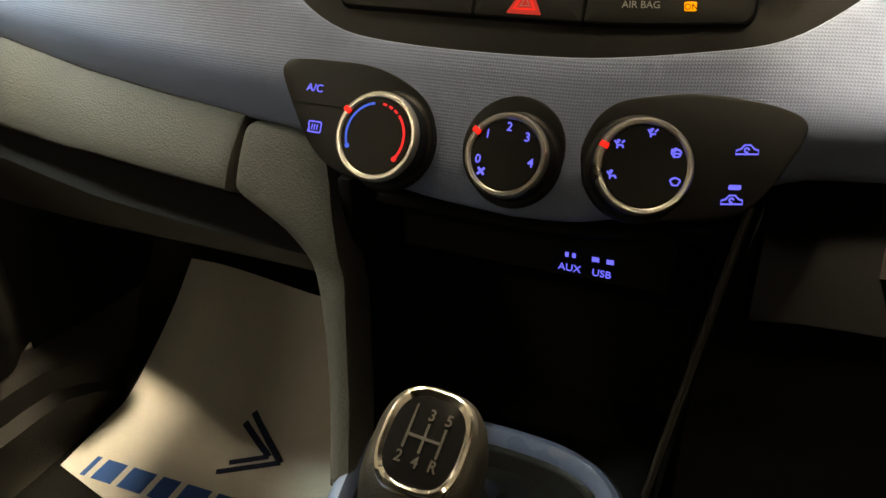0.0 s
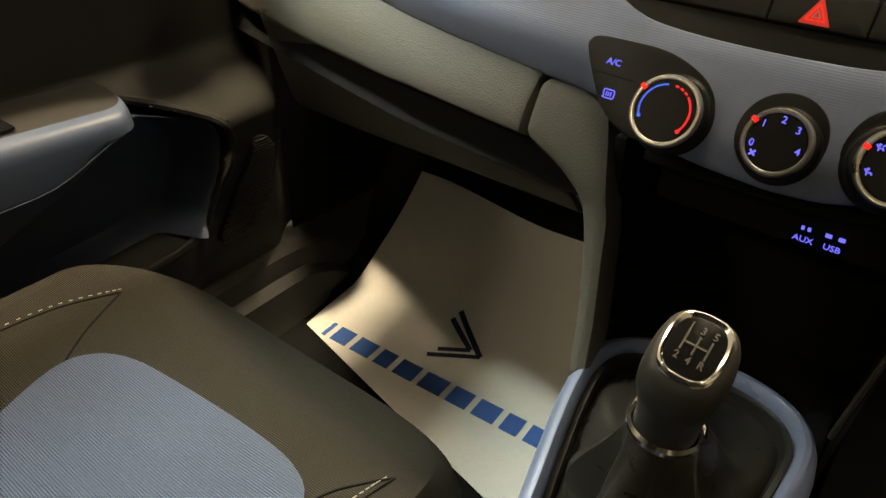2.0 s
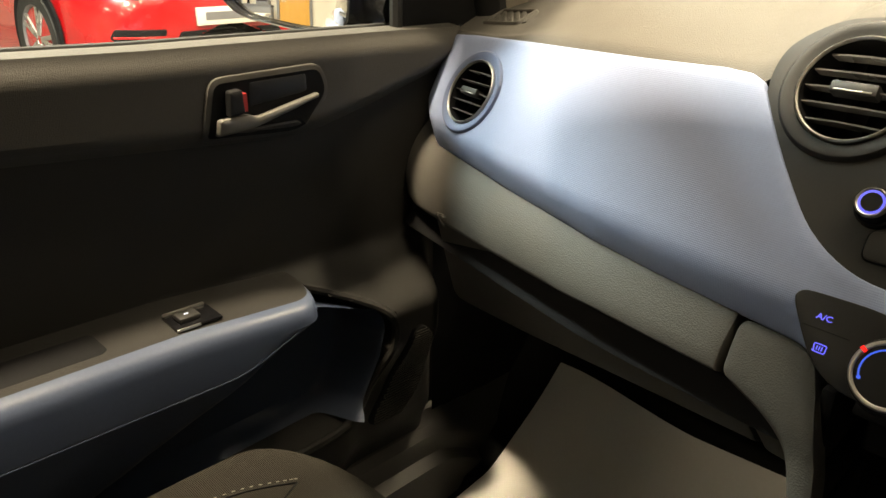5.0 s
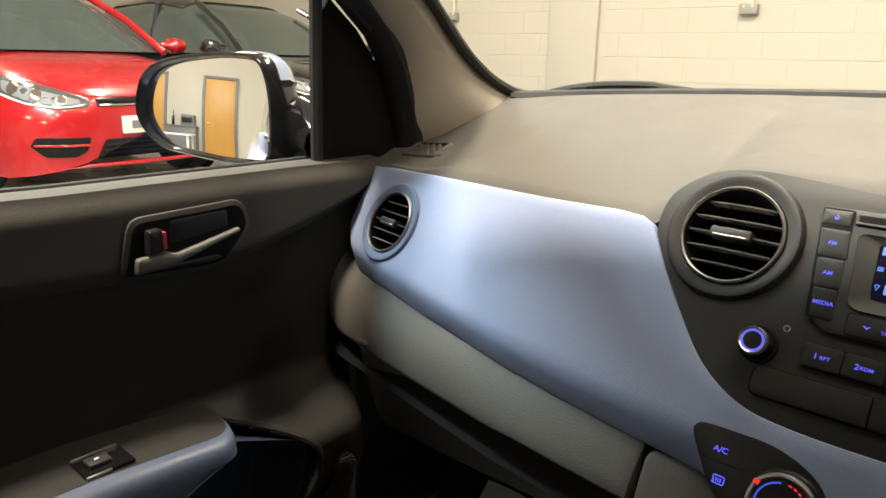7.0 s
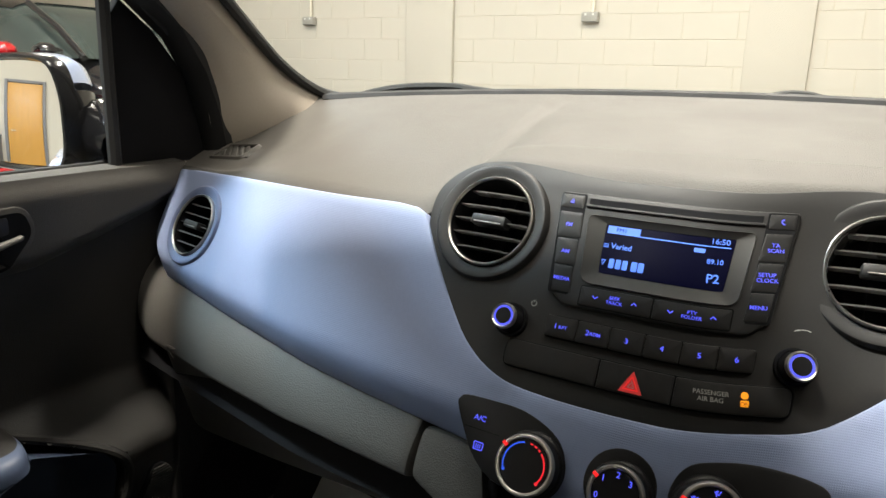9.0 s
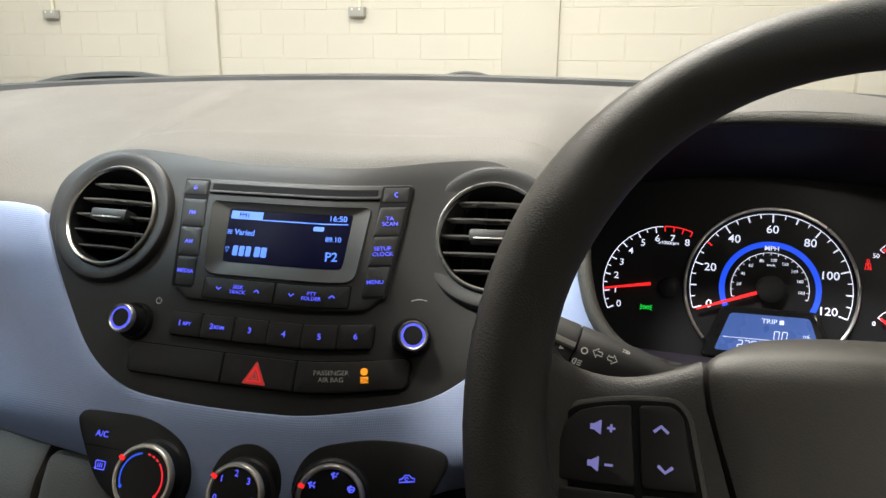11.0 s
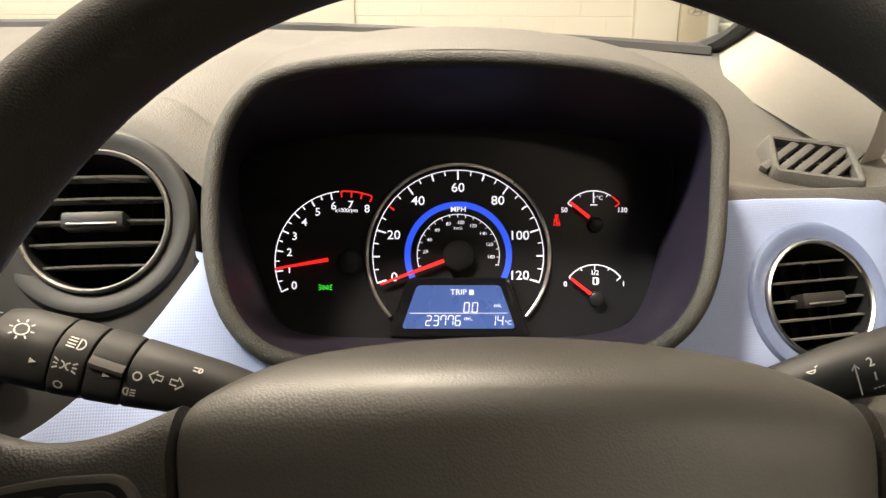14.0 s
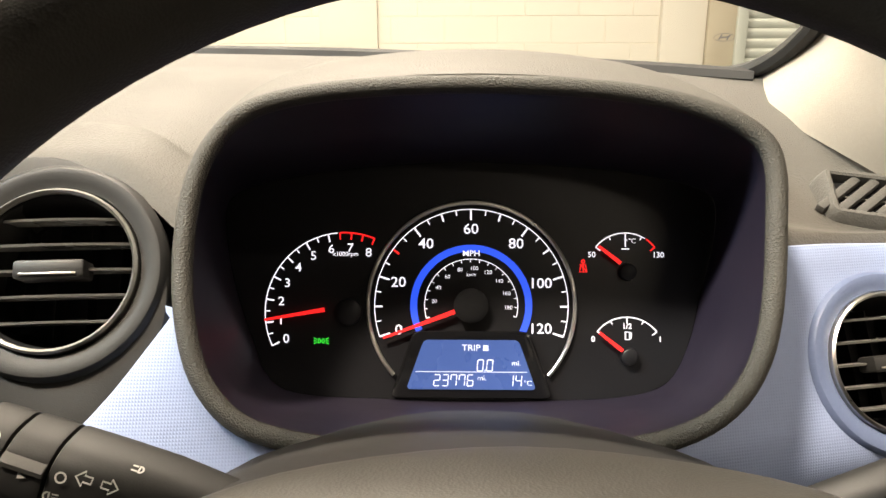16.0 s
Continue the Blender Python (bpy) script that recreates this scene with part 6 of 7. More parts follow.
# ---- driver's seat and the closed rear of the cabin: unseen, added to block light ----
dseat = thing("driver_seat", "unseen black driver seat, added to block light", "car seat", (0.352, -0.25, 0.3))
rows = []
for f in [i / 10 for i in range(11)]:
    y, z = -0.42 - 0.22 * f, 0.44 + 0.62 * f
    hw = 0.235 - 0.035 * f
    rows.append([(0.352 + hw * math.copysign(abs(math.cos(a)) ** 0.5, math.cos(a)), y + 0.055 * math.sin(a), z) for a in [2 * math.pi * k / 24 for k in range(24)]])
part("backrest", loft(rows, True, True), SEATK, dseat, "black ribbed fabric backrest")
part("cushion", box((0.150, -0.46, 0.30), (0.560, -0.12, 0.45), 0.04), SEATK, dseat)
part("head_restraint", box((0.24, -0.72, 1.10), (0.465, -0.63, 1.26), 0.035), SEATK, dseat)
part("head_restraint", box((SX - 0.11, -0.72, 1.10), (SX + 0.11, -0.63, 1.26), 0.035), SEATK, seat)

# ---- floor, paper mat ----
carpet = []
for i in range(21):
    x = -0.64 + 0.53 * i / 20
    carpet.append([(x, -0.9, 0.245), (x, 0.30, 0.245), (x, 0.44, 0.247), (x, 0.52, 0.268), (x, 0.60, 0.345), (x, 0.70, 0.47), (x, 0.78, 0.60), (x, 0.78, 0.80)])
solid("passenger_footwell", loft(carpet), CARPET, "black carpeted passenger footwell", "car floor", "structure")
solid("driver_footwell", loft([[(-p[0], p[1], p[2]) for p in row] for row in carpet]), CARPET, "black carpeted driver footwell", "car floor", "structure")


def paper_z(x, y):
    z = 0.2525 + 1.92 * (1 - 0.24 * smoothstep(-0.53, -0.30, x)) * max(0.0, y - 0.425) ** 1.5
    z += 0.0012 * math.sin(9 * x + 5 * y)
    return z + 0.004 * smoothstep(0.50, 0.62, y)


def on_paper(off):
    def fn(u, v, d):
        return Vector((u, v, paper_z(u, v) + off - d))
    return fn


mat_paper = thing("paper_floor_mat", "white paper floor mat with blue printing on carpet", "paper mat", (-0.33, 0.4, 0.25))
left_edge = [(-0.538, 0.322), (-0.543, 0.36), (-0.547, 0.40), (-0.550, 0.433), (-0.552, 0.46), (-0.553, 0.49), (-0.551, 0.52), (-0.548, 0.55), (-0.545, 0.588)]
right_edge = [(-0.120 + 0.005 * k / 20, 0.235 + 0.37 * k / 20) for k in range(21)]
part("sheet", sheet(right_edge + spline(left_edge, 3, False)[::-1], on_paper(0.0), 0.0006, 0.0, 0.012), PAPER, mat_paper)
A0, A1 = Vector((-0.507, 0.320)), Vector((-0.163, 0.339))
along = (A1 - A0).normalized()
nrm = Vector((-along.y, along.x))
WIDTHS = (0.20, 0.82, 0.95, 0.72, 0.95, 1.05, 0.90, 0.95, 0.72, 0.70)
unit = (A1 - A0).length / (sum(WIDTHS) + 9 * 0.26)
run = 0.0
for w in WIDTHS:
    base, tip_ = A0 + along * run, A0 + along * (run + w * unit)
    run += (w + 0.26) * unit
    part("print_bar", sheet([base, tip_, tip_ + nrm * 0.029, base + nrm * 0.029], on_paper(0.0006), 0.0003, 0, 0.02), INKB, mat_paper, "plain blue printed bar")


def ribbon(a, b, w):
    a, b = Vector(a), Vector(b)
    t = (b - a).normalized()
    o = Vector((-t.y, t.x)) * w / 2
    return [a + o, b + o, b - o, a - o]


for apex, e1, e2 in (((-0.307, 0.421), (-0.375, 0.468), (-0.367, 0.382)), ((-0.325, 0.424), (-0.379, 0.454), (-0.362, 0.399))):
    for e in (e1, e2):
        part("print_chevron", sheet(ribbon(apex, e, 0.0075), on_paper(0.0006), 0.0003, 0, 0.02), INKN, mat_paper, "plain navy printed chevron")

# sill trim beside the mat
solid("sill_trim", loft([[(x, y, z - 0.10 * smoothstep(0.36, 0.56, y) * smoothstep(-0.64, -0.60, x)) for x, z in ((-0.72, 0.318), (-0.660, 0.322), (-0.645, 0.335), (-0.612, 0.338), (-0.600, 0.328), (-0.596, 0.30), (-0.578, 0.292), (-0.572, 0.262), (-0.555, 0.245))] for y in [-0.9 + 0.04 * i for i in range(38)]]), SILL, "dark grey plastic door sill trim", "sill trim", "structure")
solid("kick_panel", loft([[(-0.64, y, 0.25 + 0.1 * j) for j in range(6)] for y in (0.40, 0.5, 0.6, 0.8)]), MATTE, "black footwell side panel", "kick panel", "structure")
solid("bulkhead", box((-0.68, 0.785, 0.2), (0.68, 0.80, 0.95)), MATTE, "black bulkhead behind the dashboard", "bulkhead", "structure")

# ---- passenger door ----
door = thing("car_door", "black car door trim with blue armrest and map pocket", "car door", (-0.66, -0.1, 0.3))


def belt(y):
    return 0.887 + 0.02 * max(0.0, 0.05 - y)


def rail_low(y):
    return lerp_table([(-1.0, 0.83), (-0.08, 0.806), (0.07, 0.796), (0.183, 0.788), (0.25, 0.792), (0.33, 0.812), (0.40, 0.835), (0.46, 0.86)], y)


POCKET_TOP = [(-1, 0.571), (0.06, 0.571), (0.17, 0.600), (0.181, 0.604), (0.26, 0.572), (0.272, 0.556), (0.2745, 0.546)]
POCKET_LOW = [(-1, 0.432), (0.218, 0.444), (0.238, 0.455), (0.266, 0.505), (0.2745, 0.538)]


def pocket_end(z):
    return lerp_table([(0.432, 0.210), (0.444, 0.218), (0.455, 0.238), (0.505, 0.266), (0.540, 0.2745), (0.556, 0.272), (0.572, 0.260), (0.604, 0.181)], z)


def door_base(y, z):
    """The trim's inner face: a bulging top rail, a recess, a thick lower part with the map pocket and the loudspeaker."""
    zb = belt(y)
    x = -0.672 + 0.024 * smoothstep(rail_low(y) - 0.010, rail_low(y) + 0.014, z)
    x += 0.097 * smoothstep(0.628, 0.562, z) * smoothstep(0.420, 0.340, y) * (1 - 0.20 * smoothstep(0.19, 0.24, y) * smoothstep(0.53, 0.46, z)) * (1 - 0.30 * smoothstep(0.405, 0.335, z))
    x -= 0.010 * smoothstep(zb - 0.03, zb, z) ** 2
    return x + 0.012 * smoothstep(0.30, 0.46, y)


def door_x(y, z):
    """The same face with the map pocket sunk into it."""
    hi, lo, end = lerp_table(POCKET_TOP, y), lerp_table(POCKET_LOW, y), pocket_end(z)
    return door_base(y, z) - 0.10 * smoothstep(hi + 0.006, hi - 0.004, z) * smoothstep(lo - 0.006, lo + 0.004, z) * smoothstep(end + 0.006, end - 0.004, y)


upper, lower = [], []
for i in range(150):
    y = -0.95 + 1.40 * i / 149
    zl, zb = rail_low(y) - 0.008, belt(y)
    upper.append([(door_x(y, z), y, z) for z in [zl + (zb - zl) * j / 18 for j in range(19)]] + [(-0.672, y, zb + 0.003), (-0.690, y, zb + 0.002), (-0.705, y, zb - 0.010)])
    lower.append([(door_x(y, z), y, z) for z in [0.33 + (zl - 0.33) * j / 60 for j in range(61)]])
part("top_rail", loft(upper), DOORP, door, "charcoal grained door top rail")
# Shade below the top rail is partly in this darker material.
part("trim_panel", loft(lower), DOORK, door, "black grained door trim, shade in its colour")
part("window_seal", tube([(-0.697, y, belt(y) + 0.001) for y in [-0.95 + 0.1 * i for i in range(14)] + [0.40]], 0.004, 8), RUBBER, door, "black rubber window seal")
part("door_skin", box((-0.79, -0.95, 0.30), (-0.735, 0.45, 0.875), 0.02), BODYB, door, "pale blue painted door skin")


def arm_z(y):
    return 0.630 - 0.07 * max(0.0, y - 0.03)


def crease(y):
    return 0.570 + 0.030 * smoothstep(0.06, 0.17, y)


def arm_x(y):
    e = math.sqrt(max(0.0, 1 - max(0.0, (y - 0.146) / 0.0385) ** 2.4))
    return -0.660 + 0.086 * max(e, 0.02) ** 0.6


rows = []
for i in range(64):
    y = -0.90 + (0.1844 + 0.90) * (1 - (1 - i / 63) ** 1.8)
    xi, z, low = arm_x(y), arm_z(y), crease(y)
    rows.append([(-0.672, y, z + 0.002), (-0.640, y, z + 0.001), (xi - 0.016, y, z), (xi - 0.007, y, z - 0.0015), (xi - 0.001, y, z - 0.006), (xi + 0.002, y, z - 0.013), (xi + 0.003, y, z - 0.022), (xi + 0.003, y, (z - 0.022 + low) / 2),
                 (xi + 0.002, y, low + 0.002), (xi - 0.001, y, low - 0.001)])
top = [r[:3] for r in rows]
# The top's lack of direct light is put into the black plastic.
part("armrest_top", loft(top), DOORK, door, "charcoal armrest top, darkened for shade")
part("armrest", loft([r[2:] for r in rows]), ARMB, door, "slate blue padded armrest side, deepened for shade")
sw = part("window_switch", box((-0.631, 0.020, 0), (-0.594, 0.068, 0.004), 0.0015, Matrix.Translation((0, 0.0, arm_z(0.044))) @ pose(0, 0, 0, 0, 0, 0)), GLOSS, door, "black window switch")
part("switch_rocker", box((-0.622, 0.028, 0.003), (-0.604, 0.050, 0.009), 0.002, Matrix.Translation((0, 0, arm_z(0.044)))), BUTTON, sw)
part("switch_edge", box((-0.634, 0.022, 0.002), (-0.631, 0.066, 0.0055), 0.0008, Matrix.Translation((0, 0, arm_z(0.044)))), DULLC, sw)
part("switch_edge", box((-0.594, 0.020, 0.002), (-0.592, 0.044, 0.0050), 0.0008, Matrix.Translation((0, 0, arm_z(0.044)))), DULLC, sw)
part("switch_lamp", box((-0.6135, 0.036, 0.0088), (-0.6115, 0.040, 0.0096), 0.0, Matrix.Translation((0, 0, arm_z(0.044)))), TRIPT, sw)
# Black block just above the armrest paints the dark of a hollow.
part("grab_recess", box((-0.655, -0.30, -0.03), (-0.598, -0.035, 0.0030), 0.012, Matrix.Translation((0, 0, arm_z(-0.16))) ), MATTE, door)
# pocket below the armrest
def pocket_x(y, z):
    """The navy lining: it falls away in under the armrest and comes forward at its front end and foot."""
    end = pocket_end(z)
    back = -0.652 + 0.060 * smoothstep(end - 0.040, end, y) ** 1.4 + 0.045 * smoothstep(0.456, 0.436, z)
    low, w = crease(y), 0.13 * smoothstep(0.165, -0.25, y)
    under = arm_x(y) - 0.001 - 0.28 * (low - z) - 0.10 * smoothstep(low - w, low - w - 0.035, z)
    return max(back, under)


rows = []
for i in range(90):
    y = -0.6 + 0.8742 * (1 - (1 - i / 89) ** 1.7)
    hi, lo = lerp_table(POCKET_TOP, y), lerp_table(POCKET_LOW, y)
    rows.append([(pocket_x(y, z), y, z) for z in [lo + (hi - lo) * k / 32 for k in range(33)]])


def on_door(off):
    def fn(u, v, d):
        return Vector((door_x(u, v) + off - d, u, v))
    return fn


# The lining's darkness holds the shade below the armrest too.
part("pocket_panel", loft(rows), DKBLUE, door, "navy map pocket, darkened for armrest shade")
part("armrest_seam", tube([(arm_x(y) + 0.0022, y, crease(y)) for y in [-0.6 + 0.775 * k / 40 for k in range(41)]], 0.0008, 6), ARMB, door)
bead = [(0.190, 0.606), (0.225, 0.594), (0.255, 0.581), (0.270, 0.570), (0.279, 0.555), (0.2805, 0.538), (0.272, 0.503), (0.243, 0.452), (0.222, 0.438), (0.10, 0.432), (-0.2, 0.427), (-0.6, 0.426)]
part("pocket_surround", tube([(door_base(u, v) - 0.002, u, v) for u, v in spline(bead, 4, False)], 0.0055, 8, up=(1, 0, 0)), DOORK, door, "charcoal rolled pocket edge, darkened for shade")
spk = spline([(0.304, 0.533), (0.318, 0.537), (0.331, 0.527), (0.339, 0.505), (0.339, 0.457), (0.312, 0.418), (0.275, 0.404), (0.251, 0.407), (0.247, 0.420), (0.268, 0.450), (0.284, 0.480), (0.295, 0.512)], 4)
grille = part("speaker_grille", sheet(spk, on_door(0.005), 0.006, 0.002, 0.03), MATTE, door, "black slotted speaker grille")
bms = []
for k in range(34):
    z = 0.408 + 0.0038 * k
    ys = [p for p in spk if abs(p[1] - z) < 0.006]
    if len(ys) > 1:
        a_, b_ = min(p[0] for p in ys) + 0.005, max(p[0] for p in ys) - 0.004
        if b_ - a_ > 0.006:
            bms.append(tube([(door_x(a_, z) + 0.0068, a_, z), (door_x((a_ + b_) / 2, z) + 0.0072, (a_ + b_) / 2, z), (door_x(b_, z) + 0.0068, b_, z)], 0.0009, 5))
part("grille_slats", joined(*bms), SILL, grille)
# inner handle
PULL = mat("pull_plastic", (0.13, 0.125, 0.115), 0.42, var=0.05, scale=20, bump=0.05, bump_scale=900)
hd = fillet([(0.098, 0.797), (0.110, 0.852), (0.232, 0.856), (0.240, 0.832), (0.208, 0.790)], 0.010)
handle = part("handle_bezel", sheet(inset(ccw(hd), -0.006), on_door(0.004), 0.006, 0.002, 0.03), DOORP, door, "charcoal handle surround")
part("handle_cup", sheet(hd, on_door(0.0050), 0.002, 0.0, 0.03), MATTE, handle)
part("cup_back", sheet(fillet([(0.145, 0.826), (0.147, 0.850), (0.215, 0.852), (0.215, 0.834)], 0.004), on_door(0.0056), 0.002, 0.0005, 0.03), BLACK, handle)
part("lever", sheet(fillet([(0.106, 0.800), (0.108, 0.818), (0.140, 0.820), (0.150, 0.816), (0.226, 0.832), (0.226, 0.827), (0.150, 0.806)], 0.004), on_door(0.014), 0.008, 0.003, 0.02), PULL, handle, "satin grey door pull")
lock = part("lock_lever", sheet(fillet([(0.118, 0.820), (0.120, 0.845), (0.134, 0.846), (0.137, 0.822)], 0.003), on_door(0.016), 0.010, 0.003, 0.02), BLACK, handle)
part("lock_mark", sheet(rect(0.134, 0.824, 0.138, 0.842), on_door(0.0155), 0.008, 0.0, 0.02), REDTAB, lock, "red unlocked marker")
# mirror sail and window frame
sail = [(0.372, 0.884), (0.370, 1.065), (0.385, 1.085), (0.43, 1.05), (0.485, 0.985), (0.515, 0.884)]
part("mirror_sail", sheet(fillet(sail, 0.004), lambda u, v, d: Vector((-0.668 - d + 0.02 * (v - 0.88), u, v)), 0.012, 0.003, 0.05), MATTE, door, "black triangular mirror sail")
part("window_channel", tube([(-0.672, 0.366, 0.884), (-0.668, 0.364, 1.00), (-0.662, 0.362, 1.10)], 0.008, 8), RUBBER, door)
part("window_frame", tube([(-0.656, 0.515, 0.895), (-0.653, 0.502, 0.950), (-0.648, 0.480, 1.005), (-0.642, 0.438, 1.062), (-0.634, 0.375, 1.104), (-0.626, 0.28, 1.165), (-0.616, 0.10, 1.265), (-0.608, -0.1, 1.36), (-0.60, -0.4, 1.41), (-0.595, -0.9, 1.42)], 0.020, 10, squash=(1.3, 0.7)), RUBBER, door, "black rubber door frame seal")
pane = part("window_pane", sheet([(-0.90, 0.885), (-0.90, 1.38), (-0.4, 1.38), (-0.1, 1.34), (0.1, 1.255), (0.366, 1.11), (0.366, 0.885)], lambda u, v, d: Vector((-0.700 + 0.24 * (v - 0.885) * 0.7, u, v)), 0.0, 0, 0.2), GLASS, door, "clear door glass")
pane.visible_shadow = False

# ---- door mirror ----
mirror = thing("door_mirror", "pale blue door mirror with black surround", "door mirror", (-0.80, 0.42, 0.88))
MC = Vector((-0.845, 0.312, 0.945))
MIRROR_YAW, MIRROR_PITCH = 23.8, -5.0
MM = Matrix.Translation(MC) @ pose(0, 0, 0, 90 + MIRROR_PITCH, 0, MIRROR_YAW)
mo = spline([(-0.090, -0.012), (-0.083, 0.034), (-0.055, 0.056), (0.0, 0.066), (0.050, 0.069), (0.085, 0.064), (0.100, 0.044), (0.108, 0.0), (0.104, -0.060), (0.06, -0.066), (0.0, -0.060), (-0.058, -0.048)], 5)
CURVE = 1.1
part("glass", sheet(mo, lambda u, v, d: MM @ Vector((u, v, -d - (u * u + v * v) / (2 * CURVE))), 0.003, 0.0, 0.006), MIRROR, mirror, "convex mirror glass")
rows = []
for k, d in ((0.97, 0.000), (1.00, 0.010), (1.04, 0.012), (1.08, 0.006), (1.11, -0.010)):
    rows.append([MM @ Vector((x * k, y * k, d)) for x, y in mo])
part("surround", loft(rows, True), GLOSS, mirror, "black plastic surround")
for top in (True, False):
    arc_ = [p for p in mo if (p[1] > 0.030) == top]
    i0 = max(range(len(arc_)), key=lambda i: (Vector(arc_[i]) - Vector(arc_[i - 1])).length)
    arc_ = arc_[i0:] + arc_[:i0]
    rows = [[MM @ Vector((x * k, y * k, d)) for x, y in arc_] for k, d in ((1.10, -0.008), (1.14, -0.03), (1.08, -0.055), (0.85, -0.080), (0.4, -0.095), (0.01, -0.098))]
    part("shell", loft(rows), BODYB if top else GLOSS, mirror, "pale blue painted cap" if top else "black lower shell")
part("stalk", loft([[Vector((-0.800, 0.402, 0.912)) + Vector((0, 0.05 * math.cos(a), 0.046 * math.sin(a))) for a in [2 * math.pi * k / 16 for k in range(16)]],
                    [Vector((-0.75, 0.418, 0.915)) + Vector((0, 0.05 * math.cos(a), 0.05 * math.sin(a))) for a in [2 * math.pi * k / 16 for k in range(16)]],
                    [Vector((-0.69, 0.42, 0.905)) + Vector((0, 0.06 * math.cos(a), 0.035 * math.sin(a))) for a in [2 * math.pi * k / 16 for k in range(16)]]], True, True), GLOSS, mirror, "black mirror foot")

# ---- demister vents at the dash ends ----
def demister(sx):
    v = thing("demister_vent", "small slatted demister vent on dash top", "air vent", (sx * 0.59, 0.46, 0.91), "side demister vents")
    P = Vector((0.6023, 0.4965, 0.8992)) if sx > 0 else Vector((-0.605, 0.4990, 0.8997))
    ex = Vector((0.971, -0.218, -0.095)).normalized() if sx > 0 else Vector((1, 0, 0.06)).normalized()
    n = Vector((-0.045, -0.56, 0.83)).normalized() if sx > 0 else Vector((-0.05, -0.38, 0.92)).normalized()
    ey = n.cross(ex).normalized()
    n = ex.cross(ey)
    M = Matrix(((ex.x, ey.x, n.x, P.x), (ex.y, ey.y, n.y, P.y), (ex.z, ey.z, n.z, P.z), (0, 0, 0, 1)))
    o = ccw([(sx * x, y) for x, y in ((-0.0300, 0.0195), (0.0275, 0.0195), (0.0340, -0.0195), (-0.0265, -0.0195))])
    rim_ = fillet(o, 0.006)
    inn = inset(ccw(rim_), 0.0045)
    part("frame", loft([[M @ Vector((*p, h)) for p in inset(ccw(rim_), k)] for k, h in ((-0.006, -0.020), (-0.0035, -0.0075), (-0.0008, -0.0005), (0.0006, 0.0014), (0.0028, 0.0014), (0.0042, 0.0002), (0.0048, -0.008))], True), PAD, v)
    part("well", slab(inn, M @ Matrix.Translation((0, 0, -0.0065)), 0.001, 0), MATTE, v)
    for k in range(5):
        x = sx * (-0.0215 + 0.0112 * k)
        part("slat", box((-0.0028, -0.0185, -0.0060), (0.0028, 0.0185, -0.0005), 0.0006, M @ Matrix.Translation((x, 0, 0)) @ pose(0, 0, 0, 0, 0, -38 * sx) @ Matrix.Diagonal((1, 1.04, 1, 1))), DOORP, v)
    part("cross_bar", box((-0.027, -0.0008, -0.0064), (0.027, 0.0008, -0.0040), 0.0003, M), PAD, v)


demister(-1)
demister(1)

# ---- pillars, windscreen, shell of the car ----
car = thing("car_shell", "pale blue hatchback body round the cabin", "car", (0, -0.4, GROUND))
for sx in (-1, 1):
    inner = spline([(0.575, 0.675, 0.955), (0.592, 0.645, 0.972), (0.605, 0.610, 0.992), (0.606, 0.565, 1.020), (0.598, 0.504, 1.063), (0.580, 0.41, 1.125), (0.556, 0.22, 1.265), (0.540, 0.0, 1.41)], 5, False)
    outer_ = spline([(0.648, 0.515, 0.890), (0.645, 0.498, 0.92), (0.642, 0.484, 0.97), (0.637, 0.455, 1.03), (0.630, 0.39, 1.085), (0.618, 0.24, 1.19), (0.606, 0.02, 1.33), (0.60, -0.04, 1.37)], 5, False)
    rows = []
    for a, b_ in zip(inner, outer_):
        a, b_ = Vector((sx * a[0], a[1], a[2])), Vector((sx * b_[0], b_[1], b_[2]))
        mid = (a + b_) / 2 + Vector((-sx * 0.020, -0.022, 0.006))
        q1, q2 = (a + mid) / 2 + Vector((-sx * 0.007, -0.006, 0.003)), (b_ + mid) / 2 + Vector((-sx * 0.007, -0.006, 0.003))
        rows.append([a + Vector((0, 0.012, 0.006)), a, q1, mid, q2, b_, b_ + Vector((sx * 0.02, 0.01, 0))])
    part("a_pillar_trim", loft(rows), PILLAR, car, "beige-grey pillar trim")
    part("pillar_post", tube([(sx * 0.665, 0.62, 0.93), (sx * 0.655, 0.48, 1.04), (sx * 0.635, 0.25, 1.215), (sx * 0.61, 0.0, 1.40)], 0.026, 10), RUBBER, car)
    part("roof_rail", tube([(sx * 0.61, 0.0, 1.40), (sx * 0.60, -0.5, 1.45), (sx * 0.58, -1.2, 1.41), (sx * 0.56, -1.9, 1.26)], 0.035, 10), LINER, car)
    part("b_pillar", box((sx * 0.60 - 0.03, -1.02, 0.3), (sx * 0.64 + 0.03, -0.92, 1.37), 0.02), PILLAR, car)
    part("rear_side", box((sx * 0.70 - 0.03, -2.2, 0.25), (sx * 0.70 + 0.03, -1.0, 0.93), 0.02), BODYB, car)
    # Unseen opaque panel in place of side glass; keeps bounced light out.
    part("rear_quarter", loft([[(sx * 0.69, y, 0.92), (sx * 0.62, y, 1.36)] for y in (-2.15, -1.6, -1.02)]), CARGLASS, car, "opaque dark rear side panel, added to block light")
    part("wing", box((sx * 0.72 - 0.06, 0.46, 0.35), (sx * 0.72 + 0.06, 1.5, 0.86), 0.05), BODYB, car)
part("opposite_door", box((0.655, -0.95, 0.30), (0.75, 0.45, 0.885), 0.02), DOORP, car)
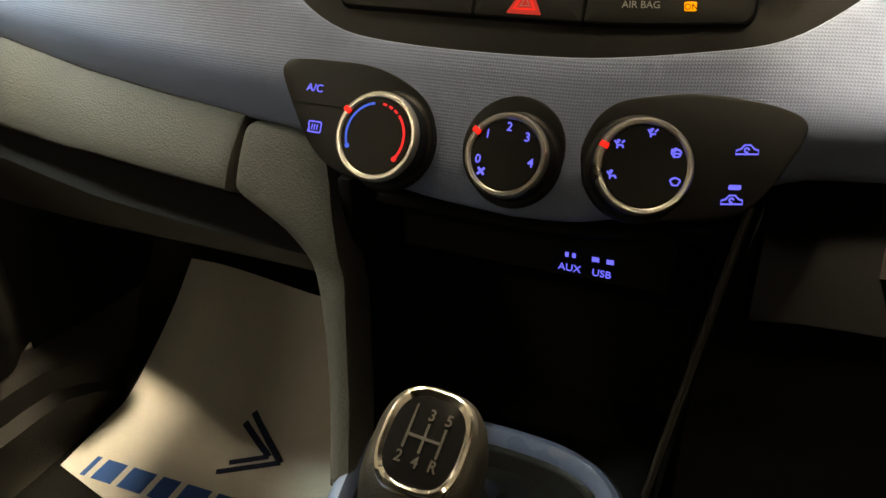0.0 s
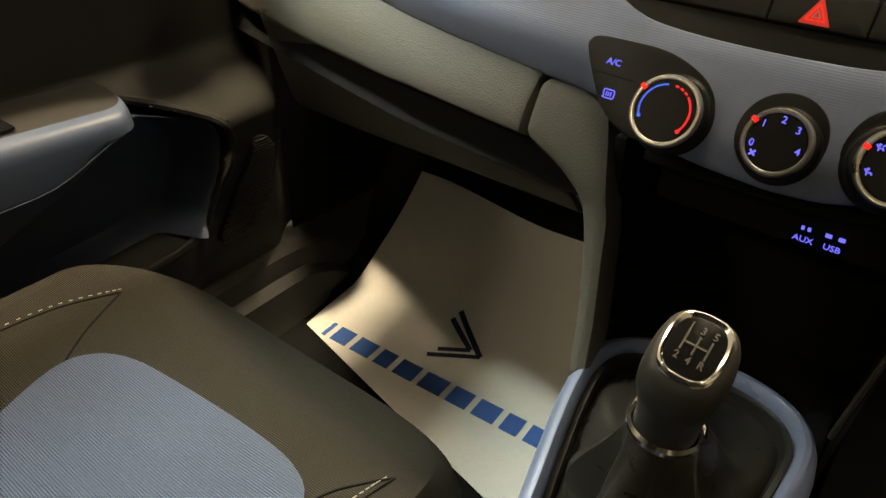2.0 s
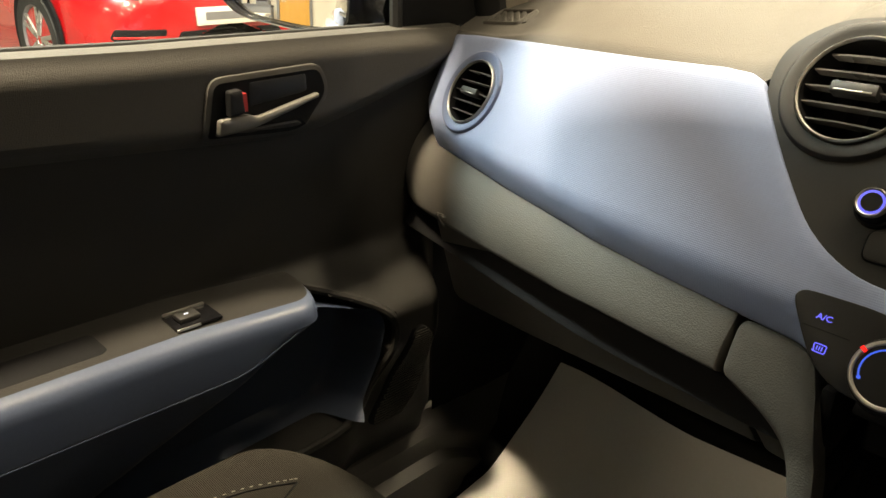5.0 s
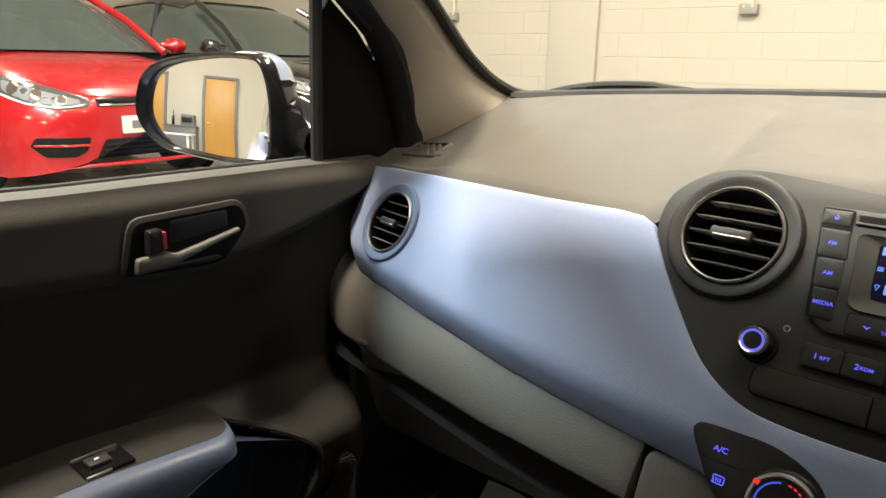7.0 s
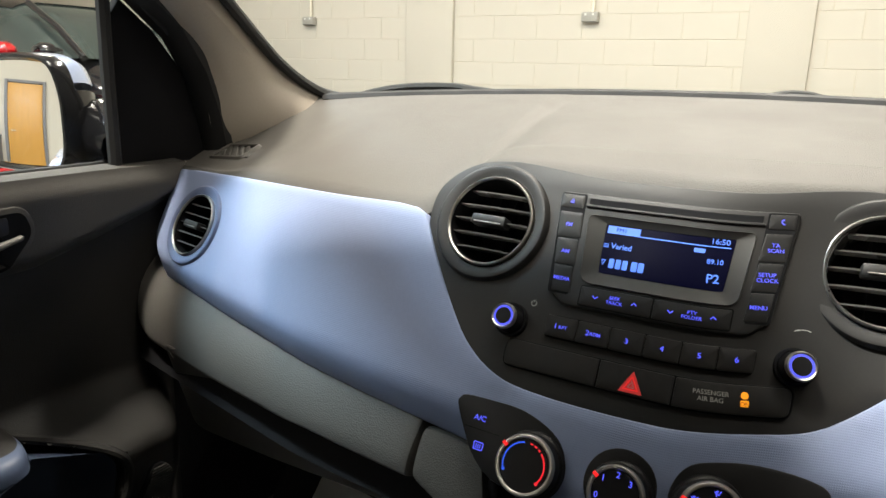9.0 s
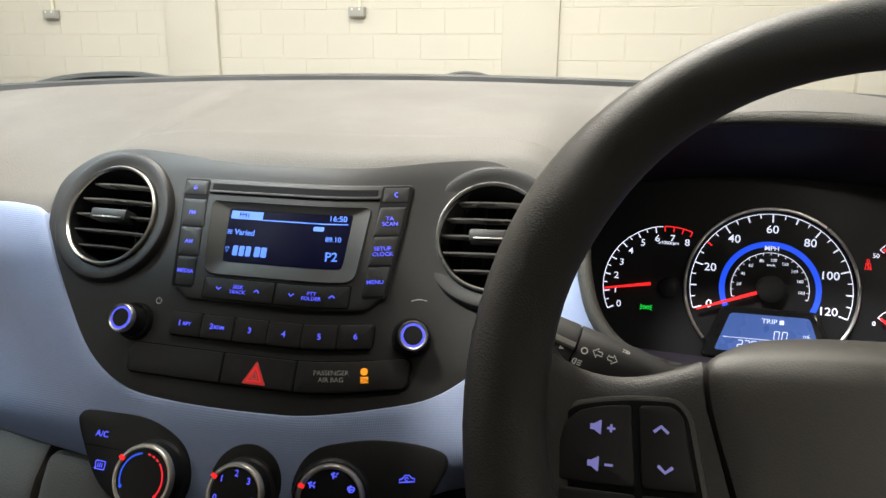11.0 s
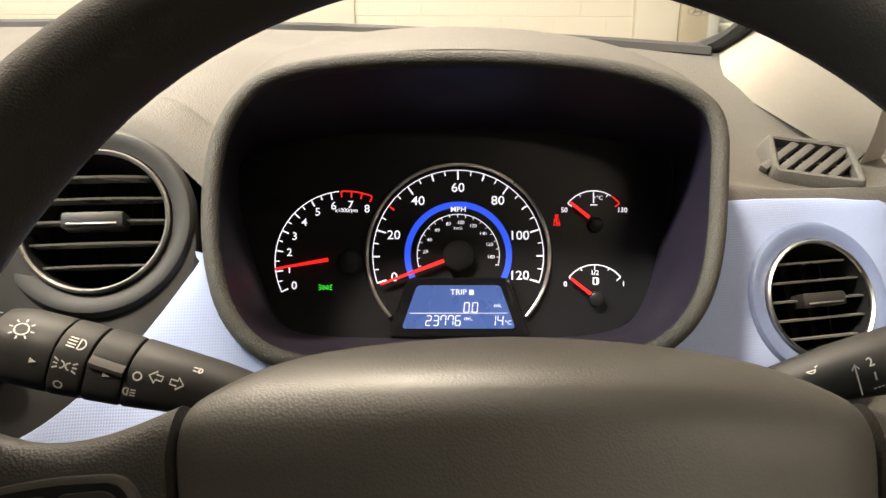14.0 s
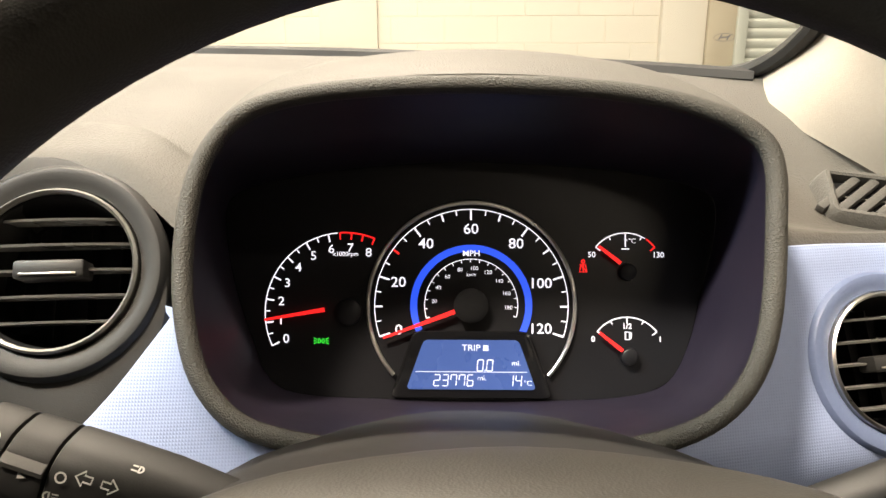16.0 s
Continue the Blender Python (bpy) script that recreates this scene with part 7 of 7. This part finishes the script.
part("roof", loft([[(x, y, 1.48 - 0.08 * (x / 0.6) ** 2 - 0.14 * max(0, (-0.9 - y)) ** 2 - 0.10 * max(0, y + 0.15)) for x in [-0.62 + 0.062 * i for i in range(21)]] for y in (0.05, 0.0, -0.15, -0.5, -0.9, -1.3, -1.7, -1.95)]), LINER, car, "unseen headliner, darkened to cut bounced light")
# Unseen visors, added to keep lamp light off the heater panel.
for sx in (-1, 1):
    part("sun_visor", loft([[(sx * 0.05, y, z), (sx * 0.28, y, z - 0.004), (sx * 0.52, y, z - 0.012), (sx * 0.52, y, z - 0.024), (sx * 0.28, y, z - 0.018), (sx * 0.05, y, z - 0.014)] for y, z in ((0.215, 1.300), (0.13, 1.345), (0.02, 1.388))], True, True), LINER, car)
part("tailgate", box((-0.66, -2.25, 0.3), (0.66, -2.15, 0.95), 0.03), BODYB, car)
part("parcel_shelf", box((-0.62, -2.15, 0.90), (0.62, -1.70, 0.93), 0.01), MATTE, car)
# Opaque as well, to shut off light from behind.
part("rear_glass", loft([[(x, -2.16, 0.93), (x, -1.93, 1.30)] for x in (-0.62, 0.0, 0.62)]), CARGLASS, car, "opaque dark rear panel, added to block light")
part("floor_pan", box((-0.7, -2.2, 0.20), (0.7, 0.8, 0.235)), MATTE, car)
part("rear_bench", box((-0.6, -1.75, 0.24), (0.6, -1.2, 0.55), 0.06), SEATK, car)
base = [(x, 0.748 - 0.28 * x * x, 0.9845 - 0.06 * x * x) for x in [-0.58 + 0.058 * i for i in range(21)]]
part("frit_band", tube(base, 0.0095, 8, squash=(1.0, 0.9)), RUBBER, car, "black windscreen border")
for sx in (-1, 1):
    part("frit_band", tube(spline([(sx * 0.520, 0.676, 0.968), (sx * 0.560, 0.672, 0.966), (sx * 0.584, 0.652, 0.974), (sx * 0.597, 0.620, 0.992), (sx * 0.599, 0.572, 1.022), (sx * 0.591, 0.510, 1.066), (sx * 0.573, 0.415, 1.130), (sx * 0.545, 0.225, 1.255), (sx * 0.53, 0.05, 1.36)], 5, False), 0.0075, 8), RUBBER, car, "black windscreen border")
ws = [[(x, 0.75 - 0.28 * x * x + (0.05 - 0.75 + 0.18 * x * x) * f, 0.990 - 0.06 * x * x + (1.415 - 0.990) * f - 0.05 * x * x * f) for x in [-0.6 + 0.06 * i for i in range(21)]] for f in [j / 8 for j in range(9)]]
pane = part("windscreen", loft(ws), GLASS, car, "clear windscreen glass")
pane.visible_shadow = False
part("bonnet", loft([[(x, y, 0.955 - 0.10 * (x / 0.7) ** 4 - 0.16 * max(0, y - 0.85) ** 1.5) for x in [-0.7 + 0.07 * i for i in range(21)]] for y in (0.80, 0.85, 0.95, 1.1, 1.25, 1.4, 1.55)]), BODYB, car, "pale blue painted bonnet")
part("cowl", box((-0.62, 0.745, 0.93), (0.62, 0.82, 0.955), 0.008), RUBBER, car)
# Hidden filler under the dash top, added to stop lamp light leaking below.
part("cowl", box((-0.56, 0.665, 0.905), (0.56, 0.775, 0.932), 0.004), MATTE, car)
for pts in ([(-0.60, 0.72, 0.955), (-0.55, 0.735, 0.973), (-0.49, 0.75, 0.983), (-0.42, 0.76, 0.985), (-0.37, 0.765, 0.980), (-0.10, 0.79, 0.955)],
            [(-0.02, 0.775, 0.975), (0.02, 0.775, 0.9885), (0.05, 0.775, 0.9900), (0.10, 0.775, 0.982), (0.35, 0.775, 0.955)]):
    part("wiper", tube(spline(pts, 6, False), 0.006, 8), RUBBER, car, "black wiper blade")


# ---- showroom ----
WY = 6.2
solid("floor", box((-11, -9.0, GROUND - 0.1), (6.5, 6.6, GROUND)), FLOORM, "polished grey showroom floor", "floor", "structure")
solid("ceiling", box((-11, -9.0, CEIL), (6.5, 6.6, CEIL + 0.1)), CEILM, "white painted ceiling", "ceiling", "structure")
wall_n = solid("wall_north", box((-11, WY, GROUND), (6.5, WY + 0.3, CEIL)), MORTAR, "cream painted blockwork wall", "wall", "structure")
solid("wall_south", box((-11, -6.5, GROUND), (6.5, -6.3, CEIL)), WALLP, "cream painted wall", "wall", "structure")
solid("wall_west", box((-11.2, -9.0, GROUND), (-11, 6.5, CEIL)), WALLP, "cream painted wall", "wall", "structure")
solid("wall_east", box((6.5, -9.0, GROUND), (6.7, 6.5, CEIL)), GREYW, "unseen wall, grey to cut bounced light", "wall", "structure")

# blocks of the wall
BW, BH = 0.44, 0.2145
block_me = mesh_of("block", box((-0.5 * BW + 0.003, -0.004, -0.5 * BH + 0.003), (0.5 * BW - 0.003, 0.01, 0.5 * BH - 0.003), 0.0025, seg=1), WALL)
Z0 = 1.052 - 4 * BH


def wall_piece(name, me, x, z, w=1.0, proud=0.0):
    o = new(name, me)
    o.parent = wall_n
    o.matrix_basis = Matrix.Translation((x, WY - proud + random.uniform(-0.0008, 0.0008), z)) @ Matrix.Diagonal((w, 1, 1, 1))
    return o


for r in range(3, 10):
    for c in range(-19, 6):
        x = c * BW + (BW / 2 if r % 2 else 0)
        if x > 2.0:
            continue
        wall_piece("block", block_me, x, Z0 + (r + 0.5) * BH)
bms = []
for r in list(range(0, 3)) + list(range(10, 19)):
    for c in range(-25, 6):
        x = c * BW + (BW / 2 if r % 2 else 0)
        if x > 2.0 or x < -10.6:
            continue
        bms.append(box((x - 0.5 * BW + 0.003, WY - 0.004, Z0 + r * BH + 0.003), (x + 0.5 * BW - 0.003, WY + 0.01, Z0 + (r + 1) * BH - 0.003)))
rest = new("block_courses", mesh_of("block_courses", joined(*bms), WALL))
rest.parent = wall_n
rest["kind"] = "stuff"
for x0, x1 in ((-4.06, -3.52), (-0.805, -0.33), (1.98, 2.335)):
    solid("pilaster", box((x0, WY - 0.05 if x0 < 1 else WY - 0.09, GROUND), (x1, WY, CEIL), 0.004), WALLP, "cream painted shallow wall pilaster", "pilaster", "structure")

# roller shutter
shutter = thing("roller_shutter", "grey-green ribbed steel roller shutter door", "roller shutter", (4.2, WY - 0.1, GROUND))
part("guide", box((2.34, WY - 0.13, GROUND), (2.56, WY - 0.002, CEIL), 0.005), GUIDE, shutter, "brown-grey guide rail")
part("guide", box((2.56, WY - 0.16, GROUND), (2.645, WY - 0.002, CEIL), 0.005), STEEL, shutter, "grey guide channel")
slat = mesh_of("slat", loft([[(x, y, z) for y, z in [(-0.0, 0.0), (-0.014, 0.012), (-0.020, 0.04), (-0.014, 0.068), (0.0, 0.078)]] for x in (2.645, 6.4)]), STEEL, 60)
for k in range(50):
    o = new("slat", slat)
    o.parent = shutter
    o.matrix_parent_inverse = world_of(shutter).inverted()
    o.matrix_basis = Matrix.Translation((0, WY - 0.06, GROUND + 0.078 * k))

# sockets with conduit
for x in (-5.35, -2.12):
    s = thing("wall_socket", "grey double socket with conduit on the wall", "socket", (x, WY - 0.06, 1.46), "sockets on the wall")
    part("back_box", box((x - 0.075, WY - 0.062, 1.415), (x + 0.075, WY - 0.0, 1.50), 0.008), SOCKET, s)
    part("face_plate", box((x - 0.073, WY - 0.072, 1.418), (x + 0.073, WY - 0.060, 1.498), 0.006), SOCKET, s)
    for dx in (-0.035, 0.035):
        part("rocker", box((x + dx - 0.008, WY - 0.077, 1.470), (x + dx + 0.008, WY - 0.070, 1.488), 0.002), WHITEP, s)
    part("conduit", tube([(x + 0.02, WY - 0.03, 1.50), (x + 0.02, WY - 0.03, 2.6), (x + 0.02, WY - 0.03, CEIL)], 0.016, 10), CONDUIT, s, "painted vertical conduit")

# small oval sign shape on the guide rail
sign = thing("oval_decal", "small dark oval outline decal on the guide", "decal", (2.47, WY - 0.14, 1.09))
SM = Matrix.Translation((2.475, WY - 0.132, 1.095)) @ pose(0, 0, 0, 90)
part("outline", stroke([[(0.085 * math.cos(a), 0.030 * math.sin(a)) for a in [2 * math.pi * i / 30 for i in range(31)]]], 0.004, SM), GREYP, sign)
part("bar", stroke([[(-0.045, -0.02), (-0.02, 0.02)], [(0.02, -0.02), (0.045, 0.02)], [(-0.03, -0.004), (0.03, 0.004)]], 0.011, SM), GREYP, sign)

# an added ceiling fixture for every lamp, unseen fill lamps too
def ceiling_light(x, y, length):
    h = length / 2
    c = thing("ceiling_light", "long white linear ceiling light, lit, added unseen", "ceiling light", (x, y, CEIL), "ceiling lights")
    part("housing", box((x - h - 0.02, y - 0.17, CEIL - 0.09), (x + h + 0.02, y + 0.17, CEIL - 0.002), 0.01), WHITEP, c)
    part("diffuser", box((x - h, y - 0.15, CEIL - 0.105), (x + h, y + 0.15, CEIL - 0.088), 0.005), LAMPM, c, "glowing diffuser")


for lx, ly, _, length, _ in LAMPS:
    ceiling_light(lx, ly, length)


# ---- parked cars ----
from mathutils.bvhtree import BVHTree


def parked_car(name, label, M, paint, length=4.25, width=1.79, height=1.45, plate=True):
    """A hatchback that points along local +x, its nose at x = 0, on the ground."""
    c = thing(name, label, "car", M.translation, "parked cars")
    hw = width / 2

    def T(bm):
        bmesh.ops.transform(bm, matrix=M, verts=bm.verts)
        return bm

    # sections along the length: x, half width, sill z, shoulder z
    secs = [(0.0, 0.50, 0.26, 0.62), (-0.03, 0.66, 0.22, 0.66), (-0.10, 0.78, 0.20, 0.71), (-0.25, 0.86, 0.18, 0.77), (-0.50, 0.885, 0.18, 0.84), (-0.85, 0.895, 0.18, 0.90), (-1.20, 0.895, 0.18, 0.95),
            (-1.60, 0.895, 0.18, 0.975), (-2.6, 0.895, 0.18, 0.99), (-3.6, 0.885, 0.20, 1.0), (-4.05, 0.84, 0.24, 0.98), (-4.22, 0.72, 0.30, 0.90)]
    rows = []
    for x, w, zl, zh in secs:
        w = w * hw / 0.895
        row = []
        for k in range(29):
            a = math.pi * k / 28
            cx_, sz = math.cos(a), math.sin(a)
            row.append((x * length / 4.22, w * math.copysign(abs(cx_) ** 0.42, cx_), zl + (zh - zl) * (abs(sz) ** 0.55 if k not in (0, 28) else 0)))
        rows.append(row)
    rows.insert(0, [(0.004, p[1] * 0.02, 0.45) for p in rows[0]])
    shape = loft(rows)
    tree = BVHTree.FromBMesh(shape)
    part("body", T(shape), paint, c, "glossy painted body")

    def skin(sy, turn, out):
        """Places on the body seen along a level direction: u across, v up, d below the skin."""
        a = radians(turn)
        n, e = Vector((math.cos(a), sy * math.sin(a), 0)), Vector((-math.sin(a), sy * math.cos(a), 0))

        def fn(u, v, d):
            hit_ = tree.ray_cast(e * u + Vector((0, 0, v)) + n * 2.0, -n)[0]
            q = hit_ if hit_ else e * u + Vector((0, 0, v)) - n * 0.3
            return q + n * (out - d)
        return fn

    # cabin
    cab = [(-0.98, 0.72, 0.93, 0.93), (-1.30, 0.70, 0.93, 1.13), (-1.62, 0.67, 0.93, 1.32), (-1.95, 0.64, 0.93, 1.42), (-2.5, 0.62, 0.93, height), (-3.2, 0.61, 0.93, height - 0.03), (-3.75, 0.60, 0.93, 1.30), (-4.05, 0.58, 0.93, 1.02)]
    rows = []
    for x, w, zl, zh in cab:
        row = []
        for k in range(21):
            a = math.pi * k / 20
            cx_, sz = math.cos(a), math.sin(a)
            f = abs(sz) ** 0.45 if k not in (0, 20) else 0
            ww = (0.80 + (w - 0.80) * f) * hw / 0.895
            row.append((x * length / 4.22, ww * math.copysign(abs(cx_) ** 0.35, cx_), zl + (zh - zl) * f))
        rows.append(row)
    part("glasshouse", T(loft(rows)), CARGLASS, c, "dark tinted glass")
    roof = [[(p[0], p[1], p[2] + 0.012) for p in r[5:16]] for r in rows[3:7]]
    part("roof", T(loft(roof)), paint, c)
    for sy in (-1, 1):
        part("pillar", T(tube([(-0.95, sy * 0.74 * hw / 0.895, 0.93), (-1.35, sy * 0.675 * hw / 0.895, 1.18), (-1.85, sy * 0.60 * hw / 0.895, 1.40)], 0.030, 8)), paint, c)
        part("pillar", T(tube([(-2.45, sy * 0.78 * hw / 0.895, 0.95), (-2.5, sy * 0.62 * hw / 0.895, 1.40)], 0.030, 8)), BLACK, c)
        part("door_mirror", T(loft([[(-1.12 + 0.10 * math.cos(a) * k, sy * (hw + 0.08 * d), 0.985 + 0.065 * math.sin(a) * k) for a in [2 * math.pi * j / 14 for j in range(14)]] for d, k in ((-0.9, 0.35), (0.0, 0.6), (0.4, 1.0), (1.2, 1.0), (1.8, 0.6), (1.95, 0.05))], True)), paint, c)
        # headlamp
        lamp_o = fillet([(0.373, 0.598), (0.373, 0.648), (0.50, 0.690), (0.70, 0.742), (0.90, 0.780), (0.965, 0.778), (0.95, 0.725), (0.86, 0.660), (0.70, 0.610), (0.52, 0.588)], 0.02)
        h = part("headlamp", T(sheet(lamp_o, skin(sy, 35, 0.008), 0.05, 0.006, 0.04)), HEADL, c, "clear headlamp")
        part("lamp_mask", T(sheet(fillet([(0.42, 0.615), (0.42, 0.640), (0.52, 0.668), (0.72, 0.715), (0.88, 0.752), (0.86, 0.690), (0.72, 0.640), (0.54, 0.610)], 0.02), skin(sy, 35, 0.010), 0.004, 0.001, 0.04)), GREYP, h)
        for u_, v_, r_ in ((0.52, 0.640, 0.028), (0.66, 0.672, 0.034), (0.80, 0.706, 0.036)):
            part("projector", T(sheet(disc(u_, v_, r_, 20), skin(sy, 35, 0.016), 0.008, 0.004, 0.02)), BRIGHT, h)
        part("lamp_strip", T(sheet([(0.40, 0.606), (0.40, 0.612), (0.54, 0.602), (0.71, 0.626), (0.87, 0.676), (0.93, 0.730), (0.935, 0.722), (0.875, 0.667), (0.71, 0.617), (0.54, 0.594)], skin(sy, 35, 0.013), 0.004, 0.0, 0.04)), PLATE, h, "white light strip")
        fog = part("air_intake", T(sheet(fillet([(0.49, 0.335), (0.46, 0.415), (0.76, 0.425), (0.79, 0.375), (0.72, 0.310), (0.56, 0.300)], 0.012), skin(sy, 8, 0.014), 0.03, 0.003, 0.015)), MATTE, c, "black bumper intake")
        part("intake_bar", T(sheet(fillet([(0.475, 0.362), (0.47, 0.376), (0.78, 0.384), (0.775, 0.370)], 0.004), skin(sy, 8, 0.021), 0.012, 0.003, 0.015)), paint, fog)
        part("bonnet_gap", T(sheet([(0.02, 0.655), (0.36, 0.662), (0.50, 0.704), (0.70, 0.756), (0.90, 0.795), (0.90, 0.791), (0.70, 0.752), (0.50, 0.700), (0.36, 0.658), (0.02, 0.651)], skin(sy, 35, 0.0025), 0.004, 0.0, 0.03)), MATTE, c)
        for fx in (-0.86, -3.40):
            part("wheel_arch", T(lathe([(0.37, 0.0), (0.355, 0.012), (0.30, 0.012)], Matrix.Translation((fx, sy * (hw - 0.004), 0.325)) @ pose(0, 0, 0, -90 * sy), 36)), MATTE, c)
            # tyre and rim
            MW = Matrix.Translation((fx, sy * (hw - 0.10), 0.315)) @ pose(0, 0, 0, -90 * sy)
            r = 0.315
            wv = part("wheel", T(lathe([(r * 0.68, -0.09), (r * 0.93, -0.10), (r, -0.07), (r, 0.07), (r * 0.95, 0.115), (r * 0.70, 0.112), (r * 0.66, 0.08)], MW, 36)), RUBBER, c, "black tyre on silver alloy wheel")
            part("rim", T(lathe([(r * 0.70, 0.113), (r * 0.66, 0.10), (r * 0.63, 0.03), (0, 0.02)], MW, 36)), GREYP, wv)
            for k in range(10):
                part("spoke", T(box((-0.014, 0.03, 0.07), (0.014, r * 0.69, 0.108), 0.006, MW @ pose(0, 0, 0, 0, 0, 36 * k + (9 if k % 2 else -9)))), ALLOY, wv, "silver alloy spoke")
    # grille, intake, plate
    g_ = part("grille", T(sheet(fillet(rect(-0.40, 0.598, 0.40, 0.650), 0.008), skin(1, 0, 0.006), 0.03, 0.003, 0.03)), GLOSS, c, "gloss black grille")
    for z in (0.603, 0.628):
        part("grille_bar", T(sheet(fillet(rect(-0.39, z, 0.39, z + 0.009), 0.003), skin(1, 0, 0.012), 0.012, 0.002, 0.03)), BRIGHT if z < 0.61 else MATTE, g_)
    part("emblem", T(sheet(disc(0, 0.625, 0.05, 24), skin(1, 0, 0.018), 0.02, 0.004, 0.02)), BRIGHT, c, "plain round chrome emblem")
    inta = part("lower_intake", T(sheet(fillet([(-0.46, 0.235), (-0.37, 0.395), (0.37, 0.395), (0.46, 0.235)], 0.02), skin(1, 0, 0.020), 0.04, 0.003, 0.015)), MATTE, c, "black lower intake")
    for z in (0.262, 0.294, 0.326, 0.358):
        part("intake_slat", T(sheet(rect(-0.44 + (z - 0.24) * 0.5, z, 0.44 - (z - 0.24) * 0.5, z + 0.010), skin(1, 0, 0.027), 0.008, 0.002, 0.02)), BLACK, inta)
    if plate:
        p_ = part("number_plate", T(box((0.010, -0.26, 0.425), (0.032, 0.26, 0.535), 0.003)), PLATE, c, "pale number plate with plain bar")
        part("plate_bar", T(box((0.0322, -0.20, 0.455), (0.0335, 0.20, 0.505))), GREYP, p_)
    part("lip", T(tube([(0.02 - 0.18 * y * y, y, 0.235) for y in [-0.72 + 0.09 * i for i in range(17)]], 0.014, 8)), paint, c)
    return c


parked_car("hatchback", "glossy red hatchback parked on the showroom floor", Matrix.Translation((-4.56, 2.19, GROUND)) @ pose(0, 0, 0, 0, 0, 5.7), REDP)
parked_car("saloon_car", "glossy black car parked behind the red one", Matrix.Translation((-4.65, 4.38, GROUND)) @ pose(0, 0, 0, 0, 0, 2), BLKP, 4.6, 1.85, 1.50, False)

# ---- things behind, seen in the door mirror ----
def wood_door(x, y):
    d = thing("office_door", "oak veneered office door in grey frame", "door", (x, y, GROUND), "oak office doors")
    part("leaf", box((x - 0.42, y - 0.02, GROUND + 0.01), (x + 0.42, y + 0.03, GROUND + 2.05), 0.004), WOOD, d)
    for a, b_ in (((x - 0.50, y - 0.04, GROUND), (x - 0.425, y + 0.05, GROUND + 2.12)), ((x + 0.425, y - 0.04, GROUND), (x + 0.50, y + 0.05, GROUND + 2.12)), ((x - 0.425, y - 0.04, GROUND + 2.056), (x + 0.425, y + 0.05, GROUND + 2.12))):
        part("frame", box(a, b_, 0.004), GREYP, d, "grey door frame")
    part("handle", tube([(x - 0.34, y + 0.03, GROUND + 1.02), (x - 0.34, y + 0.08, GROUND + 1.02), (x - 0.22, y + 0.08, GROUND + 1.02)], 0.010, 8), CHROME, d, "chrome lever handle")


wood_door(-1.67, -6.27)
wood_door(-3.76, -6.27)
desk = thing("meeting_table", "small white table by the showroom wall", "table", (-2.55, -5.0, GROUND))
part("tabletop", box((-2.95, -5.35, GROUND + 0.71), (-2.15, -4.75, GROUND + 0.74), 0.005), WHITEP, desk)
for dx in (-2.88, -2.22):
    for dy in (-5.28, -4.82):
        part("leg", box((dx - 0.025, dy - 0.025, GROUND), (dx + 0.025, dy + 0.025, GROUND + 0.71), 0.004), WHITEP, desk)
cab = thing("filing_cabinet", "grey low cabinet against the wall", "cabinet", (-2.75, -6.1, GROUND))
part("carcass", box((-3.20, -6.29, GROUND), (-2.28, -5.90, GROUND + 0.88), 0.006), GREYP, cab)
part("top", box((-3.22, -6.295, GROUND + 0.88), (-2.26, -5.88, GROUND + 0.91), 0.004), GREYP, cab)
pr = thing("printer", "dark grey desktop printer on the cabinet", "printer", (-2.5, -6.1, GROUND + 0.91))
part("case", box((-2.72, -6.27, GROUND + 0.91), (-2.34, -5.95, GROUND + 1.16), 0.02), GREYP, pr)
part("panel", box((-2.68, -5.952, GROUND + 0.98), (-2.38, -5.940, GROUND + 1.10), 0.004), BLACK, pr)
bt = thing("bottle", "dark slim bottle on the cabinet", "bottle", (-3.0, -6.1, GROUND + 0.91))
part("glass_body", lathe([(0.0, 0.0), (0.045, 0.0), (0.045, 0.20), (0.018, 0.26), (0.016, 0.33), (0.0, 0.33)], Matrix.Translation((-2.98, -6.08, GROUND + 0.91)), 20), GLOSS, bt)


def office_chair(x, y, turn, shell, label):
    c = thing("meeting_chair", label, "chair", (x, y, GROUND), "chairs at the table")
    M = Matrix.Translation((x, y, GROUND)) @ pose(0, 0, 0, 0, 0, turn)
    part("seat", box((-0.21, -0.21, 0.43), (0.21, 0.21, 0.46), 0.012, M), shell, c)
    part("backrest", box((-0.20, -0.23, 0.47), (0.20, -0.20, 0.84), 0.012, M), shell, c)
    for dx in (-0.18, 0.18):
        for dy in (-0.18, 0.18):
            part("leg", tube([M @ Vector((dx, dy, 0.0)), M @ Vector((dx * 0.8, dy * 0.8, 0.43))], 0.014, 8), BLACK, c)


office_chair(-3.15, -4.75, 60, GREYP, "dark grey chair drawn up to the table")
office_chair(-2.85, -4.25, 200, WHITEP, "white shell chair with dark legs by the table")
